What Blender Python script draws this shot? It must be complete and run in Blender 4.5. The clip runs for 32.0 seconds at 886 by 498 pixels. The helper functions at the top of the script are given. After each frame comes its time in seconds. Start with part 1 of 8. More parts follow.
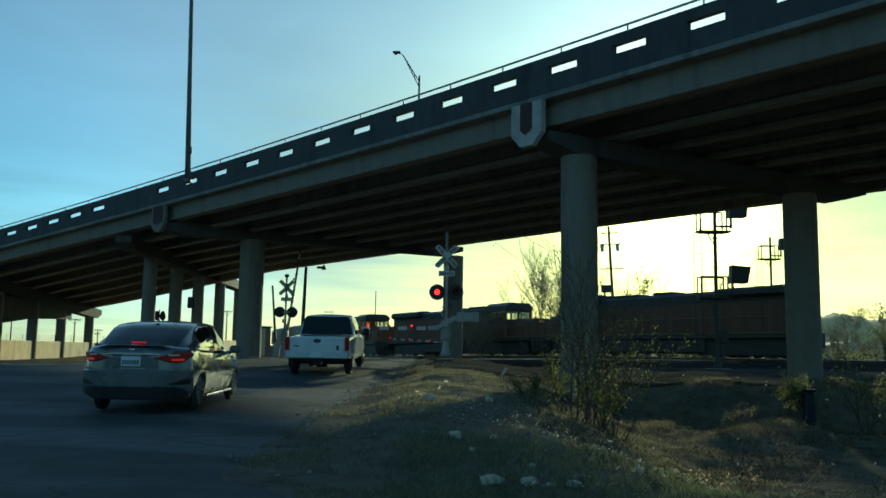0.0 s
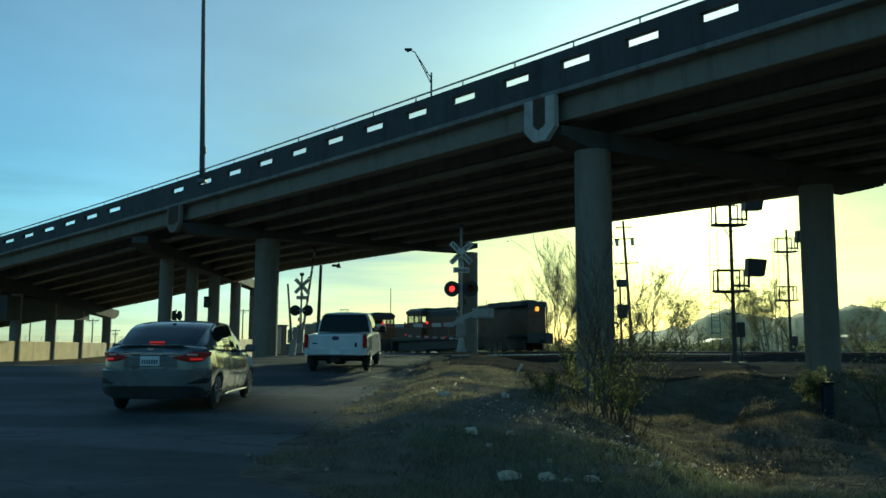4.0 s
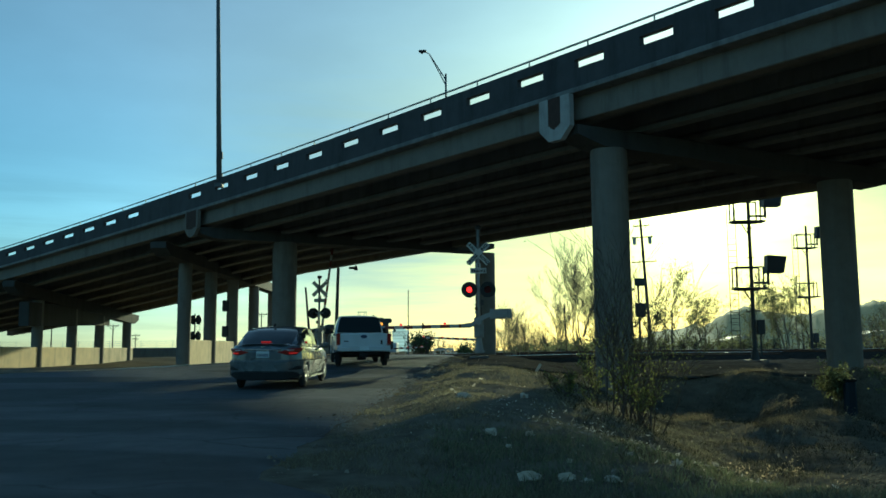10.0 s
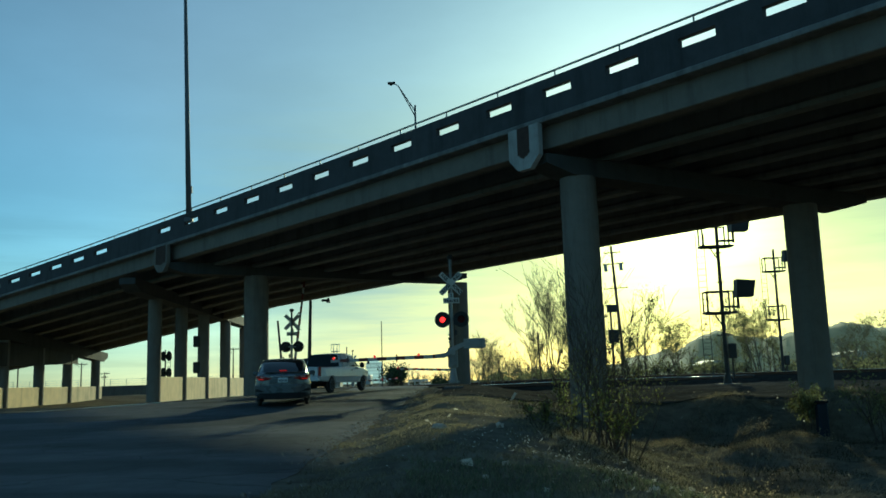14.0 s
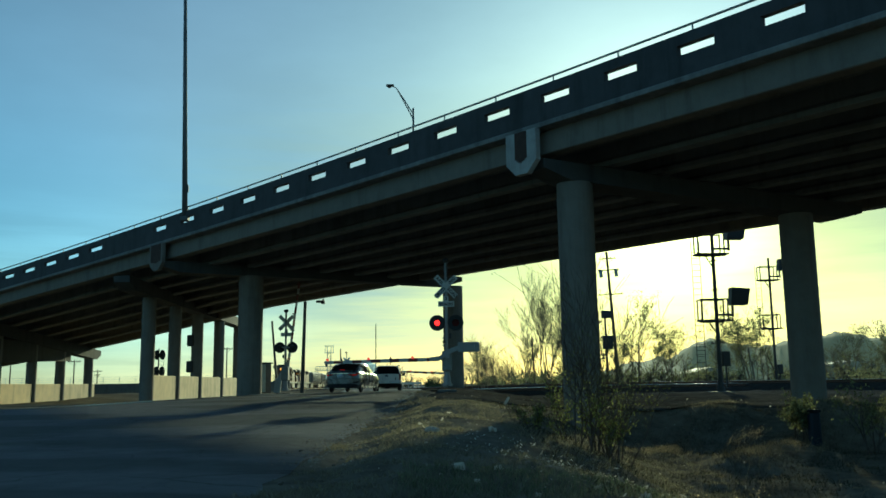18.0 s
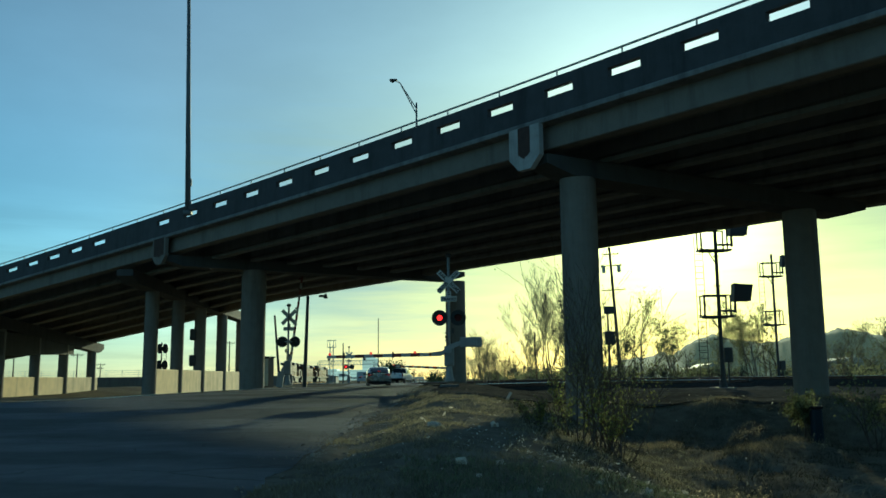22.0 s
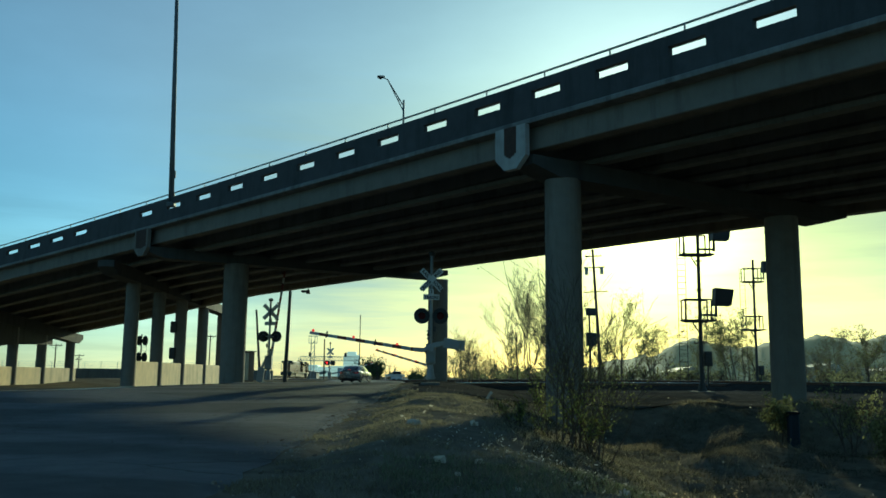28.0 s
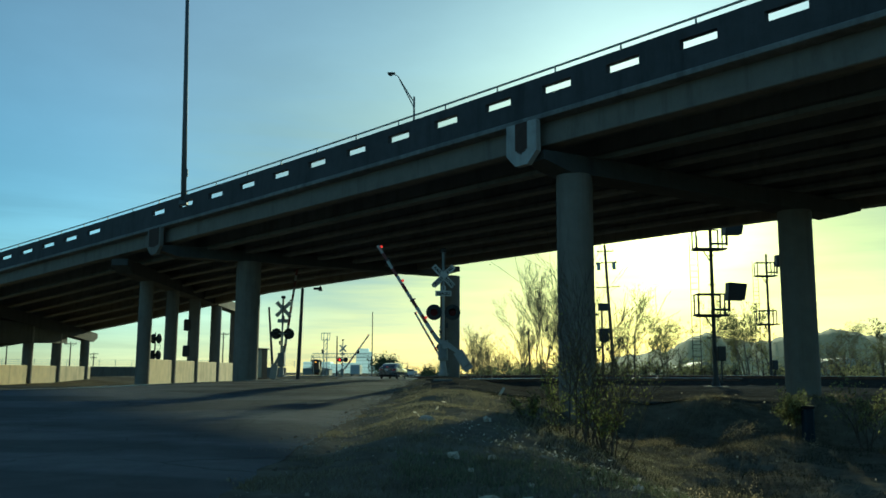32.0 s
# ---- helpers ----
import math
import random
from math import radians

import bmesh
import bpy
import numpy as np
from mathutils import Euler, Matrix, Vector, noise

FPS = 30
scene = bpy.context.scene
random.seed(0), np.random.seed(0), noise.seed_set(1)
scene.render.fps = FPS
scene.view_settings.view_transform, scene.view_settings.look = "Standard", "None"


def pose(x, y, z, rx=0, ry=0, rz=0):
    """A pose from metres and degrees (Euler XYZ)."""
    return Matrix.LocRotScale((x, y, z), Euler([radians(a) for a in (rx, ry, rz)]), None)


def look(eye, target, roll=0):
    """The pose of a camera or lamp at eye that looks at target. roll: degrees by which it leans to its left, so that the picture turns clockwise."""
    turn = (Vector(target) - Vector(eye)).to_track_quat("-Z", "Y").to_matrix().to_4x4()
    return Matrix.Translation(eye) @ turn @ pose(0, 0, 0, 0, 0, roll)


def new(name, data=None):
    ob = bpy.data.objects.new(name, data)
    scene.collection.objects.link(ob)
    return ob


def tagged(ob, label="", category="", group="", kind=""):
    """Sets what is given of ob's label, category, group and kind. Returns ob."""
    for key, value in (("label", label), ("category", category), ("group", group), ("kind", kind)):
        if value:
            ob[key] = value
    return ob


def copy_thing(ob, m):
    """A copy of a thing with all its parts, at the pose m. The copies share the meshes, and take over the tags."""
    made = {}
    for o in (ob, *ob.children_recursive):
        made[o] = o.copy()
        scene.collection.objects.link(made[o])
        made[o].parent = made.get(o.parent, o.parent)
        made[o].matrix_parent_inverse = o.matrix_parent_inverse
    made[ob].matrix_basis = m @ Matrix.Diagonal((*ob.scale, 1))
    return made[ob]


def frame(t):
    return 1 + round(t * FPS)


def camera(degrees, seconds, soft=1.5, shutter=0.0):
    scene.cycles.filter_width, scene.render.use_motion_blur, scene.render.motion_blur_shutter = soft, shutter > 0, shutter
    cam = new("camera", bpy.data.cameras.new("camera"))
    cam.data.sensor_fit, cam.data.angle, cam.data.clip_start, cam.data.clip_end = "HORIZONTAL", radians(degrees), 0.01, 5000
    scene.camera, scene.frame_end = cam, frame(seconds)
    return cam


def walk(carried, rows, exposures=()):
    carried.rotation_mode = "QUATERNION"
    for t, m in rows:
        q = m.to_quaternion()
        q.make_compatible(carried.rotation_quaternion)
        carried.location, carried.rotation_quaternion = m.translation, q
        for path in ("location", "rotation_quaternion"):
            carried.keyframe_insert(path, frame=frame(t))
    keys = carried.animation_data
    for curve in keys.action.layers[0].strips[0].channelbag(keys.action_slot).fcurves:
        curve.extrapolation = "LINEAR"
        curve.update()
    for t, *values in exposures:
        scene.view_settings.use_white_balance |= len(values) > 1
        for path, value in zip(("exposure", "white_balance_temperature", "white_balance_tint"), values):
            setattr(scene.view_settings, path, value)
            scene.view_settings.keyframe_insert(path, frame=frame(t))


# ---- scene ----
cam = camera(54, 32.0, soft=1.6)
EYE_Z = 1.15
# the hand-held camera stands in a parked car and only turns: seconds, rx, ry, rz
PATH = [
    (0, 96.823, -0.898, 0.004), (0.5, 96.658, -0.904, 0.128), (1, 96.480, -0.843, 0.494), (1.5, 96.473, -0.794, 0.538),
    (2, 96.526, -0.741, 0.394), (2.5, 96.412, -0.633, 0.706), (3, 96.478, -0.438, 0.687), (3.5, 96.585, -0.388, 0.761),
    (5.5, 96.606, 0.060, 2.029), (6, 96.718, 0.200, 1.980), (6.5, 96.720, 0.188, 2.040), (7, 96.615, 0.181, 2.171),
    (7.5, 96.564, 0.198, 2.206), (8, 96.619, 0.263, 2.014), (8.5, 96.668, 0.281, 2.014), (9, 96.672, 0.286, 2.139),
    (9.5, 96.701, 0.339, 2.089), (10, 96.667, 0.372, 2.214), (10.5, 96.681, 0.446, 2.275), (11, 96.763, 0.511, 2.219),
    (11.5, 96.811, 0.613, 2.161), (12, 96.840, 0.704, 2.124), (12.5, 96.891, 0.899, 2.246), (13, 97.669, 1.515, 1.713),
    (13.5, 98.458, 1.891, 0.758), (14, 98.628, 1.709, 0.546), (14.5, 98.711, 1.525, 0.568), (16.5, 98.874, 1.099, 0.251),
    (17, 98.843, 1.001, 0.197), (17.5, 98.824, 0.876, 0.140), (18, 98.831, 0.791, 0.123), (18.5, 98.828, 0.777, 0.111),
    (19, 98.832, 0.804, 0.053), (19.5, 98.816, 0.889, 0.034), (20, 98.764, 0.836, 0.029), (20.5, 98.697, 0.837, 0.181),
    (21, 98.638, 0.694, 0.231), (21.5, 98.548, 0.593, 0.299), (22, 98.502, 0.550, 0.269), (22.5, 98.503, 0.565, 0.225),
    (23, 98.549, 0.602, 0.168), (23.5, 98.568, 0.444, 0.214), (24, 98.576, 0.373, 0.208), (24.5, 98.572, 0.272, 0.148),
    (25, 98.556, 0.136, 0.092), (25.5, 98.496, 0.085, 0.030), (27.5, 98.406, -0.665, -1.056), (28, 98.385, -0.616, -0.979),
    (28.5, 98.379, -0.579, -1.022), (29, 98.370, -0.549, -1.074), (29.5, 98.280, -0.612, -0.882), (30, 98.128, -0.426, -0.535),
    (30.5, 98.035, -0.300, -0.362), (31, 97.950, -0.331, -0.247), (31.5, 97.915, -0.409, -0.059), (32, 98.138, -0.310, -0.159),
]
walk(cam, [(t, pose(0, 0, EYE_Z, rx, ry, rz)) for t, rx, ry, rz in PATH], exposures=[(0, 0.37, 4800, -27), (12.4, 0.35, 4800, -27), (14, 0.18, 4800, -27), (32, 0.18, 4800, -27)])

# ---- light: a low evening sun behind the overpass, ahead and to the right ----
SUN_AZ, SUN_EL = radians(14.6), radians(13.0)
SKY_STRENGTH = 0.106


def node(nt, kind, x=None, **sets):
    n = nt.nodes.new(kind)
    for key, value in sets.items():
        n.inputs[key].default_value = value
    return n


def make_world():
    w = bpy.data.worlds.new("sky")
    scene.world = w
    w.use_nodes = True
    nt = w.node_tree
    nt.nodes.clear()
    sky = nt.nodes.new("ShaderNodeTexSky")
    sky.sky_type = "NISHITA"
    sky.sun_disc = False
    sky.sun_elevation = SUN_EL
    sky.sun_rotation = SUN_AZ
    sky.air_density, sky.dust_density, sky.ozone_density = 1.0, 0.9, 2.0
    # thin streaky cloud, brighter than the clear sky
    tc = nt.nodes.new("ShaderNodeTexCoord")
    mp = nt.nodes.new("ShaderNodeMapping")
    mp.inputs["Scale"].default_value = (1.0, 1.0, 2.6)
    mp.inputs["Rotation"].default_value = (0.05, 0.08, 0.0)
    nt.links.new(tc.outputs["Generated"], mp.inputs["Vector"])
    cl = node(nt, "ShaderNodeTexNoise", Scale=2.6, Detail=7.0, Roughness=0.58)
    nt.links.new(mp.outputs[0], cl.inputs["Vector"])
    mr = nt.nodes.new("ShaderNodeMapRange")
    mr.inputs["From Min"].default_value, mr.inputs["From Max"].default_value = 0.42, 0.68
    mr.inputs["To Min"].default_value, mr.inputs["To Max"].default_value = 0.97, 1.08
    nt.links.new(cl.outputs[0], mr.inputs["Value"])
    mul = nt.nodes.new("ShaderNodeVectorMath")
    mul.operation = "SCALE"
    nt.links.new(sky.outputs[0], mul.inputs[0])
    nt.links.new(mr.outputs[0], mul.inputs["Scale"])
    # the thin cloud round the low sun is yellow, the sky away from it a cooler blue green
    dot = nt.nodes.new("ShaderNodeVectorMath")
    dot.operation = "DOT_PRODUCT"
    dot.inputs[1].default_value = (math.sin(SUN_AZ) * math.cos(SUN_EL), math.cos(SUN_AZ) * math.cos(SUN_EL), math.sin(SUN_EL))
    nt.links.new(tc.outputs["Generated"], dot.inputs[0])
    near = nt.nodes.new("ShaderNodeMapRange")
    near.interpolation_type = "SMOOTHSTEP"
    near.inputs["From Min"].default_value, near.inputs["From Max"].default_value = 0.82, 0.985
    nt.links.new(dot.outputs["Value"], near.inputs["Value"])
    tone = nt.nodes.new("ShaderNodeMix")
    tone.data_type = "RGBA"
    tone.inputs["A"].default_value = (0.72, 0.8, 0.87, 1)
    # level bars of cloud low in the sky
    mp2 = nt.nodes.new("ShaderNodeMapping")
    mp2.inputs["Scale"].default_value = (1.0, 1.0, 15.0)
    mp2.inputs["Rotation"].default_value = (0.0, 0.06, 0.0)
    nt.links.new(tc.outputs["Generated"], mp2.inputs["Vector"])
    bars = node(nt, "ShaderNodeTexNoise", Scale=3.0, Detail=6.0, Roughness=0.6)
    nt.links.new(mp2.outputs[0], bars.inputs["Vector"])
    br = nt.nodes.new("ShaderNodeMapRange")
    br.inputs["From Min"].default_value, br.inputs["From Max"].default_value = 0.38, 0.62
    br.inputs["To Min"].default_value, br.inputs["To Max"].default_value = 0.88, 1.1
    nt.links.new(bars.outputs[0], br.inputs["Value"])
    cream = nt.nodes.new("ShaderNodeMix")
    cream.data_type = "RGBA"
    cream.inputs["A"].default_value, cream.inputs["B"].default_value = (0.43, 0.445, 0.45, 1), (0.48, 0.445, 0.345, 1)
    cf = nt.nodes.new("ShaderNodeMapRange")
    cf.inputs["From Min"].default_value, cf.inputs["From Max"].default_value = 0.36, 0.56
    nt.links.new(bars.outputs[0], cf.inputs["Value"])
    nt.links.new(cf.outputs[0], cream.inputs["Factor"])
    nt.links.new(cream.outputs["Result"], tone.inputs["B"])
    xyz = nt.nodes.new("ShaderNodeSeparateXYZ")
    nt.links.new(tc.outputs["Generated"], xyz.inputs[0])
    low = nt.nodes.new("ShaderNodeMapRange")
    low.interpolation_type = "SMOOTHSTEP"
    low.inputs["From Min"].default_value, low.inputs["From Max"].default_value = 0.14, 0.4
    low.inputs["To Min"].default_value, low.inputs["To Max"].default_value = 1.0, 0.0
    nt.links.new(xyz.outputs["Z"], low.inputs["Value"])
    warm = nt.nodes.new("ShaderNodeMapRange")
    warm.interpolation_type = "SMOOTHSTEP"
    warm.inputs["From Min"].default_value, warm.inputs["From Max"].default_value = 0.8, 0.955
    nt.links.new(dot.outputs["Value"], warm.inputs["Value"])
    nt.links.new(warm.outputs[0], tone.inputs["Factor"])
    high = nt.nodes.new("ShaderNodeMix")
    high.data_type = "RGBA"
    aloft = nt.nodes.new("ShaderNodeMix")
    aloft.data_type = "RGBA"
    aloft.inputs["A"].default_value, aloft.inputs["B"].default_value = (0.98, 0.85, 0.8, 1), (0.66, 0.68, 0.66, 1)
    nt.links.new(near.outputs[0], aloft.inputs["Factor"])
    nt.links.new(aloft.outputs["Result"], high.inputs["A"])
    nt.links.new(low.outputs[0], high.inputs["Factor"])
    gold = nt.nodes.new("ShaderNodeMix")
    gold.data_type = "RGBA"
    gold.inputs["B"].default_value = (0.42, 0.405, 0.225, 1)
    close = nt.nodes.new("ShaderNodeMapRange")
    close.interpolation_type = "SMOOTHSTEP"
    close.inputs["From Min"].default_value, close.inputs["From Max"].default_value = 0.93, 0.992
    nt.links.new(dot.outputs["Value"], close.inputs["Value"])
    nt.links.new(close.outputs[0], gold.inputs["Factor"])
    nt.links.new(tone.outputs["Result"], gold.inputs["A"])
    nt.links.new(gold.outputs["Result"], high.inputs["B"])
    bmix = nt.nodes.new("ShaderNodeMix")
    bmix.inputs["A"].default_value = 1.0
    bank = nt.nodes.new("ShaderNodeMapRange")
    bank.interpolation_type = "SMOOTHSTEP"
    bank.inputs["From Min"].default_value, bank.inputs["From Max"].default_value = 0.1, 0.24
    bank.inputs["To Min"].default_value, bank.inputs["To Max"].default_value = 1.0, 0.0
    nt.links.new(xyz.outputs["Z"], bank.inputs["Value"])
    nt.links.new(bank.outputs[0], bmix.inputs["Factor"])
    nt.links.new(br.outputs[0], bmix.inputs["B"])
    mulb = nt.nodes.new("ShaderNodeVectorMath")
    mulb.operation = "SCALE"
    nt.links.new(mul.outputs[0], mulb.inputs[0])
    nt.links.new(bmix.outputs[0], mulb.inputs["Scale"])
    mul = mulb
    mul2 = nt.nodes.new("ShaderNodeVectorMath")
    mul2.operation = "MULTIPLY"
    nt.links.new(mul.outputs[0], mul2.inputs[0])
    nt.links.new(high.outputs["Result"], mul2.inputs[1])
    mul = mul2
    # the bright aureole of the veiled sun
    halo = nt.nodes.new("ShaderNodeMapRange")
    halo.interpolation_type = "SMOOTHSTEP"
    halo.inputs["From Min"].default_value, halo.inputs["From Max"].default_value = 0.984, 0.999
    halo.inputs["To Min"].default_value, halo.inputs["To Max"].default_value = 0.0, 0.95
    nt.links.new(dot.outputs["Value"], halo.inputs["Value"])
    veil = nt.nodes.new("ShaderNodeMapRange")
    veil.interpolation_type = "SMOOTHSTEP"
    veil.inputs["From Min"].default_value, veil.inputs["From Max"].default_value = 0.16, 0.27
    veil.inputs["To Min"].default_value, veil.inputs["To Max"].default_value = 1.0, 0.0
    nt.links.new(xyz.outputs["Z"], veil.inputs["Value"])
    lift = nt.nodes.new("ShaderNodeMath")
    lift.operation = "MULTIPLY_ADD"
    lift.inputs[2].default_value = 1.0
    nt.links.new(halo.outputs[0], lift.inputs[0])
    nt.links.new(veil.outputs[0], lift.inputs[1])
    glow = nt.nodes.new("ShaderNodeVectorMath")
    glow.operation = "SCALE"
    nt.links.new(mul.outputs[0], glow.inputs[0])
    nt.links.new(lift.outputs[0], glow.inputs["Scale"])
    mul = glow
    bg = node(nt, "ShaderNodeBackground", Strength=SKY_STRENGTH)
    out = nt.nodes.new("ShaderNodeOutputWorld")
    nt.links.new(mul.outputs[0], bg.inputs[0])
    nt.links.new(bg.outputs[0], out.inputs[0])


make_world()
sun_data = bpy.data.lights.new("sun", "SUN")
sun_data.energy, sun_data.angle, sun_data.color = 4.0, radians(1.2), (1.0, 0.74, 0.42)
sun = new("sun", sun_data)
sun_dir = Vector((math.sin(SUN_AZ) * math.cos(SUN_EL), math.cos(SUN_AZ) * math.cos(SUN_EL), math.sin(SUN_EL)))
sun.matrix_world = look(sun_dir * 60, (0, 0, 0))


# ---- materials ----
def mat(name, base, rough=0.7, metal=0.0, var=0.25, scale=6.0, bump=0.15, bscale=None, tint=None, island=False,
        emit=None, strength=0.0, spec=0.5, stretch=(1, 1, 1), stains=0.0):
    """A surface of one base colour with variation at two scales, and fine relief."""
    m = bpy.data.materials.new(name)
    m.use_nodes = True
    nt = m.node_tree
    p = nt.nodes["Principled BSDF"]
    p.inputs["Roughness"].default_value = rough
    p.inputs["Metallic"].default_value = metal
    p.inputs["Specular IOR Level"].default_value = spec
    geo = nt.nodes.new("ShaderNodeNewGeometry")
    mp = nt.nodes.new("ShaderNodeMapping")
    mp.inputs["Scale"].default_value = stretch
    nt.links.new(geo.outputs["Position"], mp.inputs["Vector"])
    n1 = node(nt, "ShaderNodeTexNoise", Scale=scale, Detail=6.0, Roughness=0.65)
    n2 = node(nt, "ShaderNodeTexNoise", Scale=scale * 0.13, Detail=4.0, Roughness=0.6)
    for n in (n1, n2):
        nt.links.new(mp.outputs[0], n.inputs["Vector"])
    add = nt.nodes.new("ShaderNodeMath")
    add.operation = "ADD"
    nt.links.new(n1.outputs[0], add.inputs[0])
    nt.links.new(n2.outputs[0], add.inputs[1])
    ramp = nt.nodes.new("ShaderNodeMapRange")
    ramp.inputs["From Min"].default_value, ramp.inputs["From Max"].default_value = 0.6, 1.4
    nt.links.new(add.outputs[0], ramp.inputs["Value"])
    mix = nt.nodes.new("ShaderNodeMix")
    mix.data_type = "RGBA"
    lo = [max(0.0, c * (1 - var)) for c in base]
    hi = [min(1.0, c * (1 + var)) for c in (tint or base)]
    mix.inputs["A"].default_value, mix.inputs["B"].default_value = (*lo, 1), (*hi, 1)
    nt.links.new(ramp.outputs[0], mix.inputs["Factor"])
    colour = mix.outputs["Result"]
    if island:
        oi = nt.nodes.new("ShaderNodeNewGeometry")
        hsv = nt.nodes.new("ShaderNodeHueSaturation")
        mr = node(nt, "ShaderNodeMapRange")
        mr.inputs["To Min"].default_value, mr.inputs["To Max"].default_value = 0.55, 1.5
        nt.links.new(oi.outputs["Random Per Island"], mr.inputs["Value"])
        nt.links.new(mr.outputs[0], hsv.inputs["Value"])
        nt.links.new(colour, hsv.inputs["Color"])
        colour = hsv.outputs[0]
    if stains:
        n3 = node(nt, "ShaderNodeTexNoise", Scale=0.9, Detail=5.0, Roughness=0.7)
        mp3 = nt.nodes.new("ShaderNodeMapping")
        mp3.inputs["Scale"].default_value = (1.6, 1.6, 0.22)
        nt.links.new(geo.outputs["Position"], mp3.inputs["Vector"])
        nt.links.new(mp3.outputs[0], n3.inputs["Vector"])
        r3 = nt.nodes.new("ShaderNodeMapRange")
        r3.inputs["From Min"].default_value, r3.inputs["From Max"].default_value = 0.5, 0.72
        r3.inputs["To Max"].default_value = stains
        nt.links.new(n3.outputs[0], r3.inputs["Value"])
        m3 = nt.nodes.new("ShaderNodeMix")
        m3.data_type = "RGBA"
        m3.inputs["B"].default_value = (*[c * 0.3 for c in base], 1)
        nt.links.new(r3.outputs[0], m3.inputs["Factor"])
        nt.links.new(colour, m3.inputs["A"])
        colour = m3.outputs["Result"]
    nt.links.new(colour, p.inputs["Base Color"])
    rr = nt.nodes.new("ShaderNodeMapRange")
    rr.inputs["To Min"].default_value, rr.inputs["To Max"].default_value = rough * 0.85, min(1.0, rough * 1.15)
    nt.links.new(n2.outputs[0], rr.inputs["Value"])
    nt.links.new(rr.outputs[0], p.inputs["Roughness"])
    if bump:
        b = node(nt, "ShaderNodeBump", Strength=bump, Distance=0.03)
        n4 = node(nt, "ShaderNodeTexNoise", Scale=bscale or scale * 4, Detail=5.0, Roughness=0.6)
        nt.links.new(geo.outputs["Position"], n4.inputs["Vector"])
        nt.links.new(n4.outputs[0], b.inputs["Height"])
        nt.links.new(b.outputs[0], p.inputs["Normal"])
    if emit:
        p.inputs["Emission Color"].default_value = (*emit, 1)
        p.inputs["Emission Strength"].default_value = strength
    return m


def glass(name, colour=(0.02, 0.025, 0.03), rough=0.04):
    m = bpy.data.materials.new(name)
    m.use_nodes = True
    p = m.node_tree.nodes["Principled BSDF"]
    p.inputs["Base Color"].default_value = (*colour, 1)
    p.inputs["Roughness"].default_value = rough
    p.inputs["Specular IOR Level"].default_value = 0.5
    return m


CONCRETE = mat("weathered_concrete", (0.175, 0.158, 0.132), 0.85, var=0.22, scale=2.2, bump=0.25, bscale=18, stains=0.55)
CONCRETE_DARK = mat("sooty_girder_concrete", (0.17, 0.166, 0.155), 0.9, var=0.3, scale=1.5, bump=0.2, bscale=14, stains=0.6)
# caps' base darkened in colour to merge with the shade under the deck
CAP_CONCRETE = mat("shade_dark_cap_concrete", (0.055, 0.054, 0.05), 0.9, var=0.3, scale=1.5, bump=0.2, bscale=14, stains=0.6)
# parapet base much darker than the girders, with stain streaks over it
CONCRETE_PARAPET = mat("dark_parapet_concrete", (0.06, 0.06, 0.063), 0.85, var=0.35, scale=1.8, bump=0.25, bscale=18, stains=0.6)
CONCRETE_SLAB = mat("pale_slab_edge_concrete", (0.38, 0.37, 0.35), 0.85, var=0.3, scale=3.0, bump=0.25, stains=0.5)
SLAB_EDGE = mat("chipped_slab_edge_concrete", (0.19, 0.185, 0.175), 0.85, var=0.5, scale=3.0, bump=0.5, bscale=8, stains=0.7)
# warm sunlight is put into the crash walls' pale base colour
WALL_CONCRETE = mat("sun_warmed_crash_wall_concrete", (0.7, 0.56, 0.33), 0.85, var=0.28, scale=0.9, bump=0.15, stains=0.5)
BROWN_STREAK = mat("dark_brown_streak", (0.05, 0.032, 0.024), 0.95, var=0.4, scale=6)
STEEL = mat("galvanised_steel", (0.36, 0.37, 0.37), 0.5, 0.7, var=0.15, scale=8, bump=0.05)
LAMP_STEEL = mat("weathered_lamp_steel", (0.12, 0.125, 0.13), 0.7, 0.2, var=0.15, scale=8, bump=0.05)
DARK_STEEL = mat("dark_painted_steel", (0.05, 0.05, 0.05), 0.6, 0.3, var=0.2, scale=8, bump=0.08)
ALUMINIUM = mat("silver_painted_steel", (0.33, 0.33, 0.32), 0.65, 0.3, var=0.15, scale=7, bump=0.06)
ASPHALT = mat("worn_asphalt", (0.165, 0.183, 0.208), 0.62, var=0.35, scale=2.0, bump=0.5, bscale=60, tint=(0.195, 0.2, 0.205), spec=0.2)


